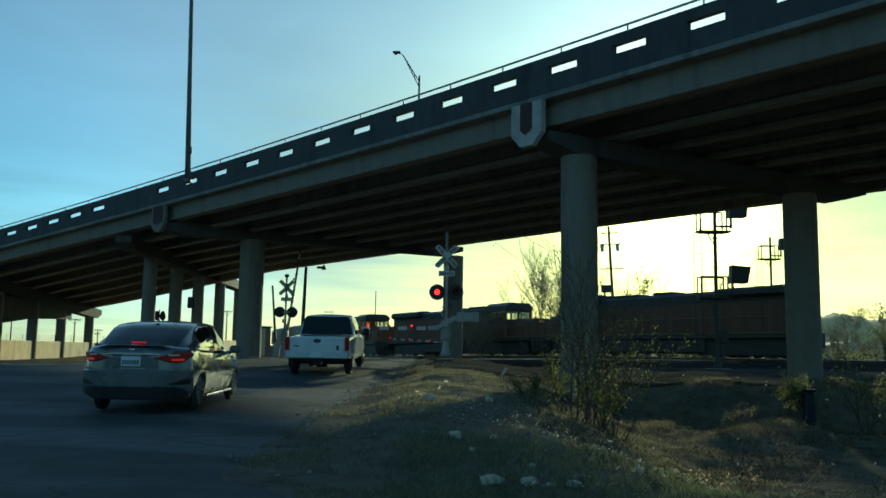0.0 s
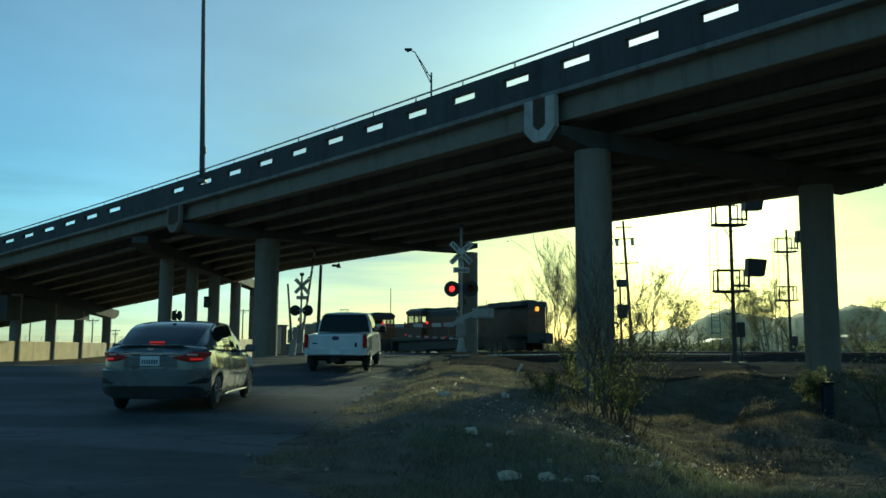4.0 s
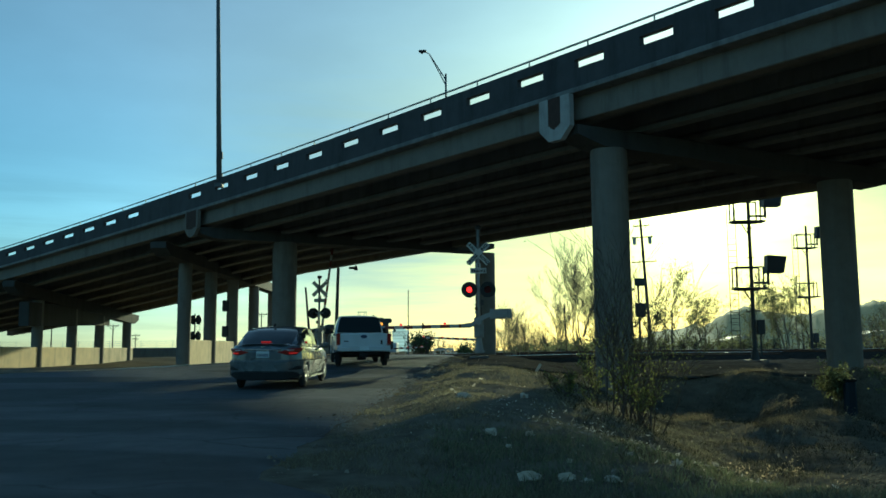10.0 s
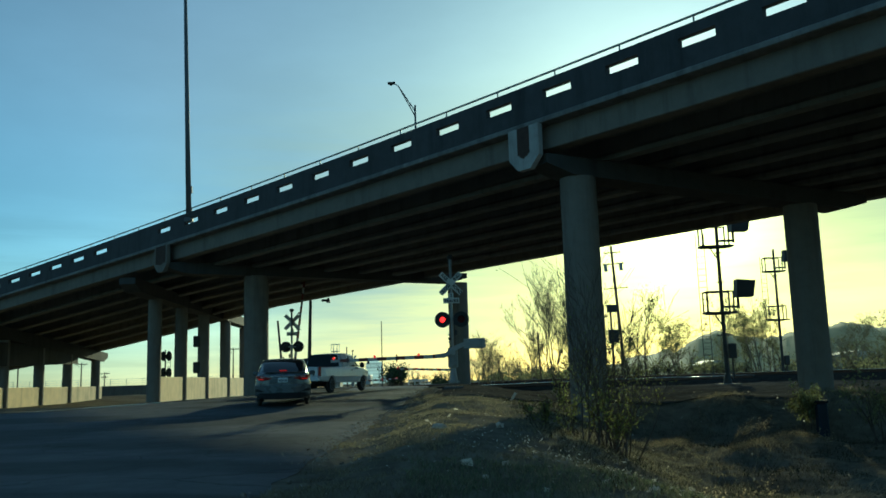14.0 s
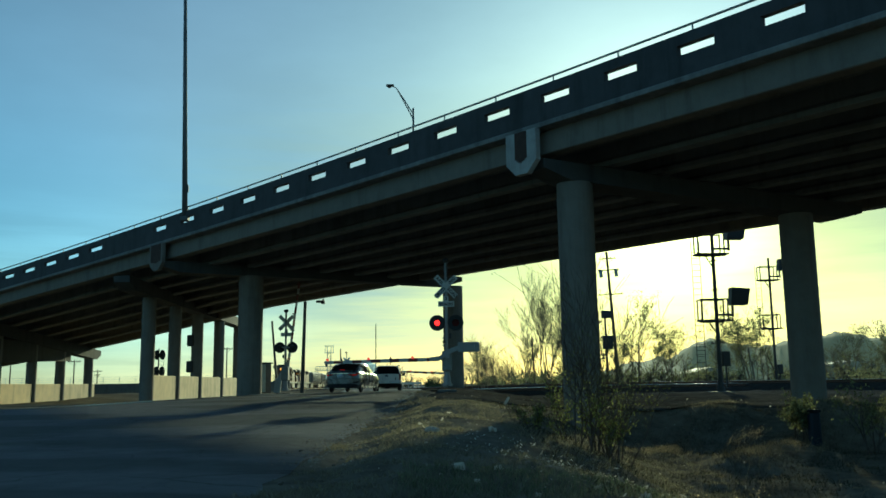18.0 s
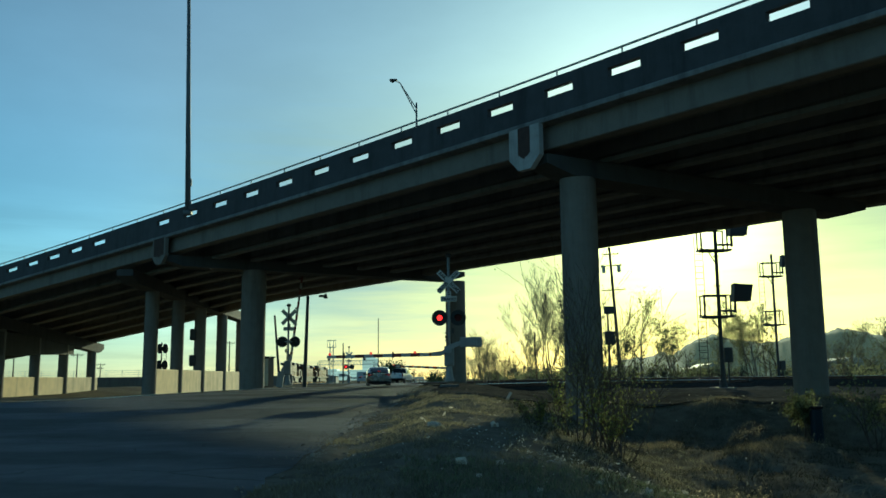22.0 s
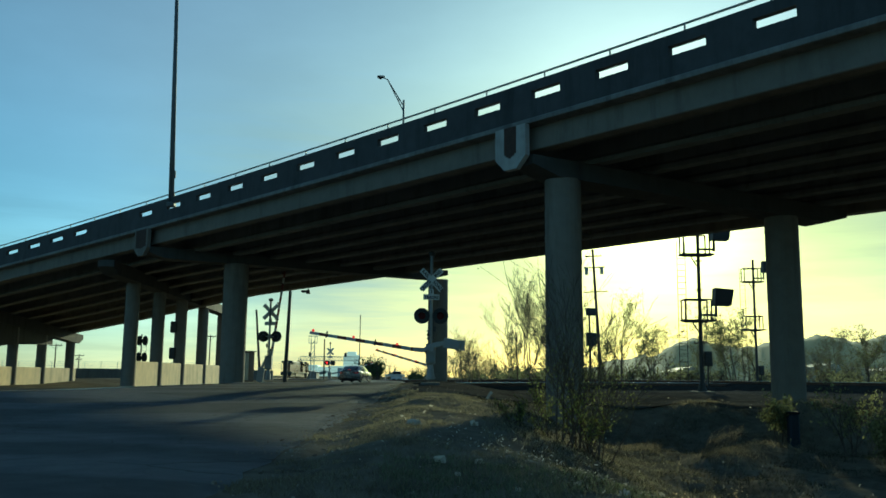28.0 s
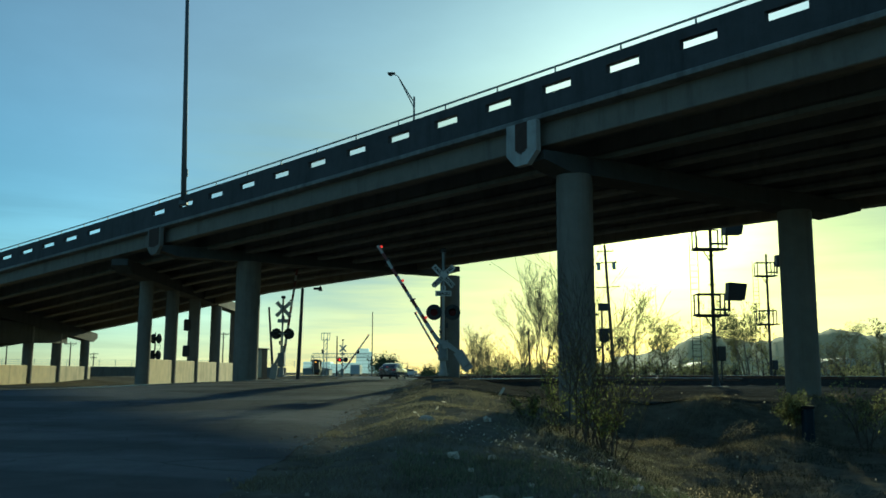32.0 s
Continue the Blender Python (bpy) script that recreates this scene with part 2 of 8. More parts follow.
def crack_asphalt(m):
    """Cracks, sealed seams and darker patches over the worn surface."""
    nt = m.node_tree
    p = nt.nodes["Principled BSDF"]
    src = p.inputs["Base Color"].links[0].from_socket
    geo = nt.nodes.new("ShaderNodeNewGeometry")
    warp = node(nt, "ShaderNodeTexNoise", Scale=0.9, Detail=4.0)
    nt.links.new(geo.outputs["Position"], warp.inputs["Vector"])
    mixv = nt.nodes.new("ShaderNodeVectorMath")
    mixv.operation = "MULTIPLY_ADD"
    mixv.inputs[1].default_value = (1.3, 1.3, 0.0)
    nt.links.new(warp.outputs["Color"], mixv.inputs[0])
    nt.links.new(geo.outputs["Position"], mixv.inputs[2])
    total = None
    for scale, width, dark in ((0.32, 0.008, 0.5), (1.1, 0.012, 0.22)):
        v = nt.nodes.new("ShaderNodeTexVoronoi")
        v.feature = "DISTANCE_TO_EDGE"
        v.inputs["Scale"].default_value = scale
        nt.links.new(mixv.outputs[0], v.inputs["Vector"])
        r = nt.nodes.new("ShaderNodeMapRange")
        r.inputs["From Max"].default_value = width
        r.inputs["To Min"].default_value, r.inputs["To Max"].default_value = 1 - dark, 1.0
        nt.links.new(v.outputs["Distance"], r.inputs["Value"])
        mu = nt.nodes.new("ShaderNodeVectorMath")
        mu.operation = "SCALE"
        nt.links.new(src, mu.inputs[0])
        nt.links.new(r.outputs[0], mu.inputs["Scale"])
        src = mu.outputs[0]
    pat = node(nt, "ShaderNodeTexNoise", Scale=0.22, Detail=3.0, Roughness=0.4)
    stretch = nt.nodes.new("ShaderNodeMapping")
    stretch.inputs["Scale"].default_value = (0.55, 1.6, 1.0)
    nt.links.new(geo.outputs["Position"], stretch.inputs["Vector"])
    nt.links.new(stretch.outputs[0], pat.inputs["Vector"])
    r = nt.nodes.new("ShaderNodeMapRange")
    r.inputs["From Min"].default_value, r.inputs["From Max"].default_value = 0.47, 0.55
    r.inputs["To Min"].default_value, r.inputs["To Max"].default_value = 0.7, 1.12
    nt.links.new(pat.outputs[0], r.inputs["Value"])
    mu = nt.nodes.new("ShaderNodeVectorMath")
    mu.operation = "SCALE"
    nt.links.new(src, mu.inputs[0])
    nt.links.new(r.outputs[0], mu.inputs["Scale"])
    nt.links.new(mu.outputs[0], p.inputs["Base Color"])


crack_asphalt(ASPHALT)
RAIL_STEEL = mat("polished_rail", (0.55, 0.53, 0.5), 0.22, 1.0, var=0.1, scale=5, bump=0.03)
RUSTY = mat("rusty_steel", (0.12, 0.07, 0.045), 0.85, 0.2, var=0.35, scale=10, bump=0.2)
BALLAST = mat("grey_ballast", (0.05, 0.046, 0.04), 0.95, var=0.45, scale=14, bump=0.9, bscale=26, spec=0.0)
WOOD_POLE = mat("weathered_pole_wood", (0.1, 0.075, 0.055), 0.9, var=0.3, scale=6, bump=0.3, stretch=(6, 6, 0.5))


# ---- mesh helpers ----
def link(name, bm, material, parent=None, label="", smooth=False):
    me = bpy.data.meshes.new(name)
    bmesh.ops.recalc_face_normals(bm, faces=bm.faces)
    bm.to_mesh(me)
    bm.free()
    if smooth:
        me.polygons.foreach_set("use_smooth", [True] * len(me.polygons))
    for m in (material if isinstance(material, (list, tuple)) else [material]):
        me.materials.append(m)
    ob = new(name, me)
    if parent:
        ob.parent = parent
    if label:
        ob["label"] = label
    return ob


def part(name, bm, material, parent, label="", smooth=False):
    return link(name, bm, material, parent, label, smooth)


def empty(name, m=None):
    ob = new(name)
    ob.empty_display_size = 0.3
    if m:
        ob.matrix_world = m
    return ob


def box(bm, c, s, m=None, bevel=0.0, mi=0):
    """A box of size s round c, bevelled, turned by m."""
    r = bmesh.ops.create_cube(bm, size=1.0, matrix=Matrix.Diagonal((*s, 1)))
    vs = r["verts"]
    fs = {f for v in vs for f in v.link_faces}
    if bevel:
        es = list({e for v in vs for e in v.link_edges})
        b = bmesh.ops.bevel(bm, geom=es, offset=bevel, segments=1, affect="EDGES")
        fs = set(b["faces"])
        vs = list({v for f in fs for v in f.verts})
        grow = {f for v in vs for f in v.link_faces}
        fs |= grow
        vs = list({v for f in fs for v in f.verts})
    t = (m or Matrix()) @ Matrix.Translation(c) if m is None else m @ Matrix.Translation(c)
    bmesh.ops.transform(bm, verts=vs, matrix=t)
    for f in fs:
        f.material_index = mi
    return vs


def tube(bm, a, b, r1, r2=None, seg=10, caps=True, mi=0):
    """A straight round bar from a to b."""
    a, b = Vector(a), Vector(b)
    d = b - a
    q = d.to_track_quat("Z", "Y").to_matrix().to_4x4()
    r = bmesh.ops.create_cone(bm, cap_ends=caps, segments=seg, radius1=r1, radius2=r1 if r2 is None else r2, depth=d.length,
                              matrix=Matrix.Translation((a + b) / 2) @ q)
    for f in {f for v in r["verts"] for f in v.link_faces}:
        f.material_index = mi
    return r["verts"]


def prism(bm, outline, a, b, mi=0):
    """The outline, a list of points (u, v), swept between the two frames a and b (4x4; u along x, v along z)."""
    va = [bm.verts.new(a @ Vector((u, 0, v))) for u, v in outline]
    vb = [bm.verts.new(b @ Vector((u, 0, v))) for u, v in outline]
    n = len(outline)
    fs = [bm.faces.new(va[::-1]), bm.faces.new(vb)]
    for i in range(n):
        j = (i + 1) % n
        fs.append(bm.faces.new((va[i], va[j], vb[j], vb[i])))
    for f in fs:
        f.material_index = mi
    return va + vb


def sweep(bm, outline, frames, mi=0, caps=True):
    """The outline swept through a list of frames."""
    rings = [[bm.verts.new(m @ Vector((u, 0, v))) for u, v in outline] for m in frames]
    n = len(outline)
    fs = []
    for ra, rb in zip(rings, rings[1:]):
        for i in range(n):
            j = (i + 1) % n
            fs.append(bm.faces.new((ra[i], ra[j], rb[j], rb[i])))
    if caps:
        fs += [bm.faces.new(rings[0][::-1]), bm.faces.new(rings[-1])]
    for f in fs:
        f.material_index = mi


# ---- the ground: road rising to the crossing, ditch, railway bank ----
def smooth(a, b, x):
    t = min(1.0, max(0.0, (x - a) / (b - a)))
    return t * t * (3 - 2 * t)


def ramp_z(y):
    """Height of the road along its way."""
    pts = ((-300, 0.0), (9, 0.0), (16, 0.1), (25, 0.31), (31, 0.57), (37, 0.71), (42, 0.76), (50, 0.76), (58, 0.64), (68, 0.53), (85, 0.55), (96, 0.7), (103, 0.7), (118, 0.25), (140, 0.2), (3000, 0.2))
    for (a, za), (b, zb) in zip(pts, pts[1:]):
        if y <= b:
            return za + (zb - za) * (smooth(a, b, y) * 0.5 + 0.5 * (y - a) / (b - a))
    return 0.4


def cross_fall(x):
    """How far the ground at the crossing falls away to one side, and more steeply past the road."""
    return 0.013 * max(-13.0, min(14.0, x + 5.0)) - 0.034 * max(0.0, min(9.0, -10.5 - x))


def slope_z(x, y):
    """Height of the road's surface: it falls away to one side of the crossing."""
    return ramp_z(y) + cross_fall(x) * smooth(26, 38, y) * (1 - smooth(70, 110, y))


def ridge(x, y, px, py, dx, dy, length):
    """A narrow grassy ridge along a line on the ground."""
    s, d = (x - px) * dx + (y - py) * dy, (x - px) * dy - (y - py) * dx
    return math.exp(-(d / 0.8) ** 2) * smooth(-1.5, 1.0, s) * (1 - smooth(length - 3, length, s))


def road_edge(y):
    """x of the road's ragged edge beside the grass."""
    e = -2.05 + 0.035 * max(0, y - 14) if y < 37 else -1.25 - 0.02 * (y - 37)
    return e + 4.5 * (1 - smooth(3.0, 8.5, y))


TRACK = [(66.0, -14.0), (30.0, 41.5), (20.8, 55.8), (9.1, 75.0), (-8.2, 102.0), (-16.4, 121.0), (-26.6, 149.0), (-30.3, 163.0), (-36.4, 205.0),
         (-37.8, 235.0), (-37.9, 264.0), (-43.0, 305.0), (-59.5, 420.0)]


def far_track_z(y):
    """Top of the far track's rails, falling slowly away."""
    return 1.11 - 0.39 * smooth(66, 105, y) - 0.2 * smooth(105, 170, y)


def track_points(step=2.0):
    """Points every few metres along the far track, rounded by a Catmull-Rom curve."""
    pts = [Vector((x, y, 0)) for x, y in TRACK]
    pts = [2 * pts[0] - pts[1]] + pts + [2 * pts[-1] - pts[-2]]
    fine = []
    for i in range(1, len(pts) - 2):
        a, b, c, d = pts[i - 1:i + 3]
        for j in range(20):
            t = j / 20
            fine.append(0.5 * (2 * b + (c - a) * t + (2 * a - 5 * b + 4 * c - d) * t * t + (3 * b - a - 3 * c + d) * t ** 3))
    fine.append(pts[-2])
    out, rest = [fine[0]], 0.0
    for p, q in zip(fine, fine[1:]):
        d = (q - p).length
        while rest + step <= d or False:
            rest += step
            out.append(p.lerp(q, rest / d))
        rest -= d
    return out


def ground_z(x, y):
    z = slope_z(x, y)
    # the ditch between the grass bank and the railway bank
    right = smooth(1.3, 5.0, x - 0.06 * max(0.0, y - 12)) * smooth(6, 12, y) * (1 - smooth(26.3, 30.3, y + 0.25 * max(0, x - 8) + 0.5 * noise.noise((x * 0.5, 0.0, 6.0)))) * (1 - smooth(13, 21, x))
    z = z - 1.2 * right * smooth(-2, 6, y)
    bank = 0.25 * smooth(0.3, 1.6, x - road_edge(y)) * (1 - smooth(1.6, 4.5, x - road_edge(y))) * smooth(7, 12, y) * (1 - smooth(26, 32, y))
    z += bank
    if 3 < x < 22 and 18 < y < 40:
        z += 0.14 * ridge(x, y, 5.62, 24.35, 0.525, 0.851, 11.0) + 0.2 * ridge(x, y, 6.82, 21.43, 0.594, 0.804, 15.0)
    z -= 0.5 * smooth(2.0, 6.0, x - road_edge(y)) * smooth(24, 32, y) * (1 - smooth(120, 200, y))
    if x > road_edge(y) + 0.3 or x < -15:
        if y < 45:
            z += 0.045 * noise.noise((x * 3.1, y * 3.1, 2.2)) * smooth(0.3, 1.2, x - road_edge(y))
        z += 0.12 * noise.noise((x * 0.45, y * 0.45, 3.1)) + 0.05 * noise.noise((x * 1.7, y * 1.7, 7.7))
    return z


def axis(near, far, fine, grow):
    v, out, s = 0.0, [0.0], fine
    while v < far:
        if v > near:
            s *= grow
        v += s
        out.append(v)
    return out


def make_ground():
    right, left, ahead, back = axis(26, 3000, 0.4, 1.22), axis(26, 3000, 0.6, 1.22), axis(48, 3500, 0.4, 1.16), axis(6, 400, 1.2, 1.4)
    xs = sorted([v for v in [-v for v in left[:0:-1]] + right if not -3.0 < v < 15.0] + [-2.9 + 0.16 * i for i in range(112)])
    ys = sorted([v for v in [-v for v in back[:0:-1]] + ahead if not 5.0 < v < 34.0] + [5.1 + 0.16 * i for i in range(181)])
    verts = [(x, y, ground_z(x, y) - 0.03 * smooth(40, 60, y)) for y in ys for x in xs]
    w = len(xs)
    faces = [(j * w + i, j * w + i + 1, (j + 1) * w + i + 1, (j + 1) * w + i) for j in range(len(ys) - 1) for i in range(w - 1)]
    me = bpy.data.meshes.new("ground")
    me.from_pydata(verts, [], faces)
    me.polygons.foreach_set("use_smooth", [True] * len(me.polygons))
    me.materials.append(GROUND)
    ob = new("ground", me)
    tagged(ob, "dry brown grass and dirt verge with a weedy ditch", "ground", kind="structure")
    # the road, a slab a few centimetres over the ground, ragged on its edge
    bm = bmesh.new()
    ys = [-300, -150, -80, -45, -25] + [-12 + 0.5 * i for i in range(0, 230)] + [103 + 6 * i for i in range(0, 70)]
    rows = []
    for y in ys:
        e = road_edge(y) + 0.22 * noise.noise((0.0, y * 0.9, 1.0)) + 0.1 * noise.noise((0.0, y * 3.0, 2.0))
        wl = -26.0 if y < 26 else (-26 + 16.5 * smooth(26, 40, y) if y < 40 else -9.5 - 0.02 * (y - 40))
        n = 22
        row = []
        for i in range(n + 1):
            x = wl + (e - wl) * i / n
            row.append(bm.verts.new((x, y, slope_z(x, y) + 0.035 + 0.012 * noise.noise((x * 0.5, y * 0.5, 0.3)) - (0.03 if i in (0, n) else 0))))
        rows.append(row)
    for r, r2 in zip(rows, rows[1:]):
        for i in range(n):
            bm.faces.new((r[i], r[i + 1], r2[i + 1], r2[i]))
    bmesh.ops.solidify(bm, geom=bm.faces[:], thickness=0.1)
    tagged(link("road", bm, ASPHALT, smooth=True), "worn patched asphalt road rising to the railway crossing", "road", kind="structure")


GROUND = mat("dry_grass_and_dirt", (0.115, 0.106, 0.083), 0.95, var=0.6, scale=2.2, bump=1.0, bscale=18, tint=(0.165, 0.148, 0.112), spec=0.0)
make_ground()


def make_cinders():
    """Cinders and old ballast spread beside the tracks, past the ditch."""
    bm = bmesh.new()
    nx, ny = 90, 60
    rows = []
    for j in range(ny + 1):
        y = 29.5 + 34 * j / ny
        x0 = road_edge(y) + 0.9 + 0.5 * noise.noise((0, y * 0.5, 4.0))
        row = []
        for i in range(nx + 1):
            x = x0 + (46 - x0) * (i / nx) ** 1.3
            yy = y + (1.6 * noise.noise((x * 0.3, 0.0, 8.0)) + 0.5 * noise.noise((x * 1.3, 0.0, 8.0)) + 0.35 * max(0, 6 - abs(x - 4)) if j == 0 else 0)
            drop = -0.08 if i in (0, nx) or j in (0, ny) else 0.07 + 0.04 * noise.noise((x * 1.9, y * 1.9, 2.0))
            row.append(bm.verts.new((x, yy, ground_z(x, yy) - 0.03 * smooth(40, 60, yy) + drop)))
        rows.append(row)
    for a, b in zip(rows, rows[1:]):
        for i in range(nx):
            bm.faces.new((a[i], a[i + 1], b[i + 1], b[i]))
    bm.normal_update()
    # base colour darkened to carry the shade between rough clods
    m = mat("shade_darkened_cinders", (0.05, 0.049, 0.046), 0.97, var=0.6, scale=5, bump=0.5, bscale=22, tint=(0.085, 0.082, 0.075), spec=0.0)
    tagged(link("ground_cinders", bm, m, smooth=True), "cinders and old ballast beside the tracks, colour darkened for shade", "ground", kind="structure")


make_cinders()


# ---- the overpass ----
def deck(k):
    """A point of the near handrail, at post k of the overpass, and the direction across the deck."""
    x, y = 0.125 + 1.8006 * k - 0.0212 * k * k, 31.0 - 2.0413 * k
    z = 10.983 + 0.0105 * k - 0.005 * k * k if k > -16 else 9.535 + 0.1705 * (k + 16)
    t = Vector((1.8006 - 0.0424 * k, -2.0413, 0)).normalized()
    return Vector((x, y, z)), Vector((-t.y, t.x, 0)), t


def deck_frame(k):
    p, n, t = deck(k)
    s = 1 + 0.031 * max(0.0, -k - 11)  # it widens towards a ramp
    return Matrix(((n.x * s, t.x, 0, p.x), (n.y * s, t.y, 0, p.y), (-TILT * s, 0, 1, p.z), (0, 0, 0, 1)))


K0, K1 = -30, 20
TILT = 0.048  # the curved deck leans down towards its far side
DECK_W = 14.6
JOINT = -9


def make_overpass():
    ob = empty("overpass")
    tagged(ob, "curved concrete highway overpass with slotted parapet and handrail", "bridge", kind="structure")
    steps = [K0 + 0.5 * i for i in range(2 * (K1 - K0) + 1)]
    fr = [deck_frame(k) for k in steps]
    bm = bmesh.new()
    sweep(bm, [(-0.16, -1.68), (-0.18, -1.66), (-0.18, -1.54), (-0.12, -1.49), (DECK_W + 0.12, -1.49), (DECK_W + 0.18, -1.54), (DECK_W + 0.18, -1.68)], fr)
    part("deck_slab", bm, SLAB_EDGE, ob, "chipped concrete slab edge")
    bm = bmesh.new()
    sweep(bm, [(0.1, -1.488), (DECK_W - 0.1, -1.488), (DECK_W - 0.1, -1.2), (0.1, -1.2)], fr)
    part("roadway_surface", bm, ASPHALT, ob)
    # prestressed girders, one under another line of the deck
    n = 8
    for i in range(n):
        u = 0.45 + (DECK_W - 0.9) * i / (n - 1)
        bm = bmesh.new()
        o = [(-0.2, -2.62), (0.2, -2.62), (0.2, -2.47), (0.09, -2.34), (0.09, -1.86), (0.22, -1.78), (0.22, -1.682), (-0.22, -1.682),
             (-0.22, -1.78), (-0.09, -1.86), (-0.09, -2.34), (-0.2, -2.47)]
        if i in (0, n - 1):
            low = -2.44 if i == 0 else -2.62
            o = [(0.2, low), (0.2, -1.682), (-0.2, -1.682), (-0.2, low + 0.03), (-0.17, low)]
        sweep(bm, [(u + a, b) for a, b in o], fr)
        part("girder", bm, CONCRETE if i in (0, n - 1) else CONCRETE_DARK, ob)
    # parapets: a wall between posts, with a slot beside each post
    for u0, near_side in ((0.0, True), (DECK_W, False)):
        for k in range(K0, K1):
            bm = bmesh.new()
            # past the joint over the second pier the slots sit between the posts, and the panel at the joint has none
            s0, s1 = (0.2, 0.76) if k < JOINT else (0.81, 1.275)
            solid = (s1 - 1, s0)
            if k == JOINT - 1:
                solid = (s1 - 1, 0.81)
            elif k == JOINT:
                solid = None
            if solid:
                f0, f1 = solid
                sweep(bm, [(u0 - 0.1, -1.487), (u0 - 0.1, -0.25), (u0 + 0.1, -0.25), (u0 + 0.1, -1.487)], [deck_frame(k + f0), deck_frame(k + (f0 + f1) / 2), deck_frame(k + f1)])
            if k == JOINT - 1:
                s0, s1 = 0.81, 0.81
            elif k == JOINT:
                sweep(bm, [(u0 - 0.1, -1.487), (u0 - 0.1, -0.25), (u0 + 0.1, -0.25), (u0 + 0.1, -1.487)], [deck_frame(k - 0.185), deck_frame(k + 0.3), deck_frame(k + 0.81)])
                s0, s1 = 0.81, 1.275
            for lo, hi in ((-1.487, -0.87), (-0.575, -0.25)):
                if s1 > s0:
                    sweep(bm, [(u0 - 0.098, lo), (u0 - 0.098, hi), (u0 + 0.098, hi), (u0 + 0.098, lo)], [deck_frame(k + s0), deck_frame(k + (s0 + s1) / 2), deck_frame(k + s1)], caps=False)
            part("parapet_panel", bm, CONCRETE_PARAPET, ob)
            bm = bmesh.new()
            f = deck_frame(k)
            tube(bm, f @ Vector((u0, 0, -0.27)), f @ Vector((u0, 0, -0.02)), 0.03, 0.025, 6)
            part("rail_post", bm, ALUMINIUM, ob)
        bm = bmesh.new()
        r = 0.035
        sweep(bm, [(u0 + r * math.cos(a), -0.02 + r * math.sin(a)) for a in [i * math.pi / 3 for i in range(6)]], fr)
        part("handrail", bm, ALUMINIUM, ob)
    return ob


make_overpass()


def deck_bottom(x, y):
    """Underside of the girders over a place, by the nearest deck station."""
    bestk, bd, bw = 0, 1e9, 0
    for k4 in range(-120, 80):
        p, n, t = deck(k4 / 4)
        d = abs((Vector((x, y, 0)) - Vector((p.x, p.y, 0))).dot(t))
        w = (Vector((x, y, 0)) - Vector((p.x, p.y, 0))).dot(n)
        if d < bd and -3 < w < DECK_W + 9:
            bestk, bd, bw = k4 / 4, d, w
    return deck(bestk)[0].z - 2.66 - TILT * bw


def round_column(x, y, r, ztop, parent, seg=24):
    bm = bmesh.new()
    zb = ground_z(x, y) - 0.4
    tube(bm, (x, y, zb), (x, y, ztop), r, r, seg)
    return part("column", bm, CONCRETE, parent, smooth=False)


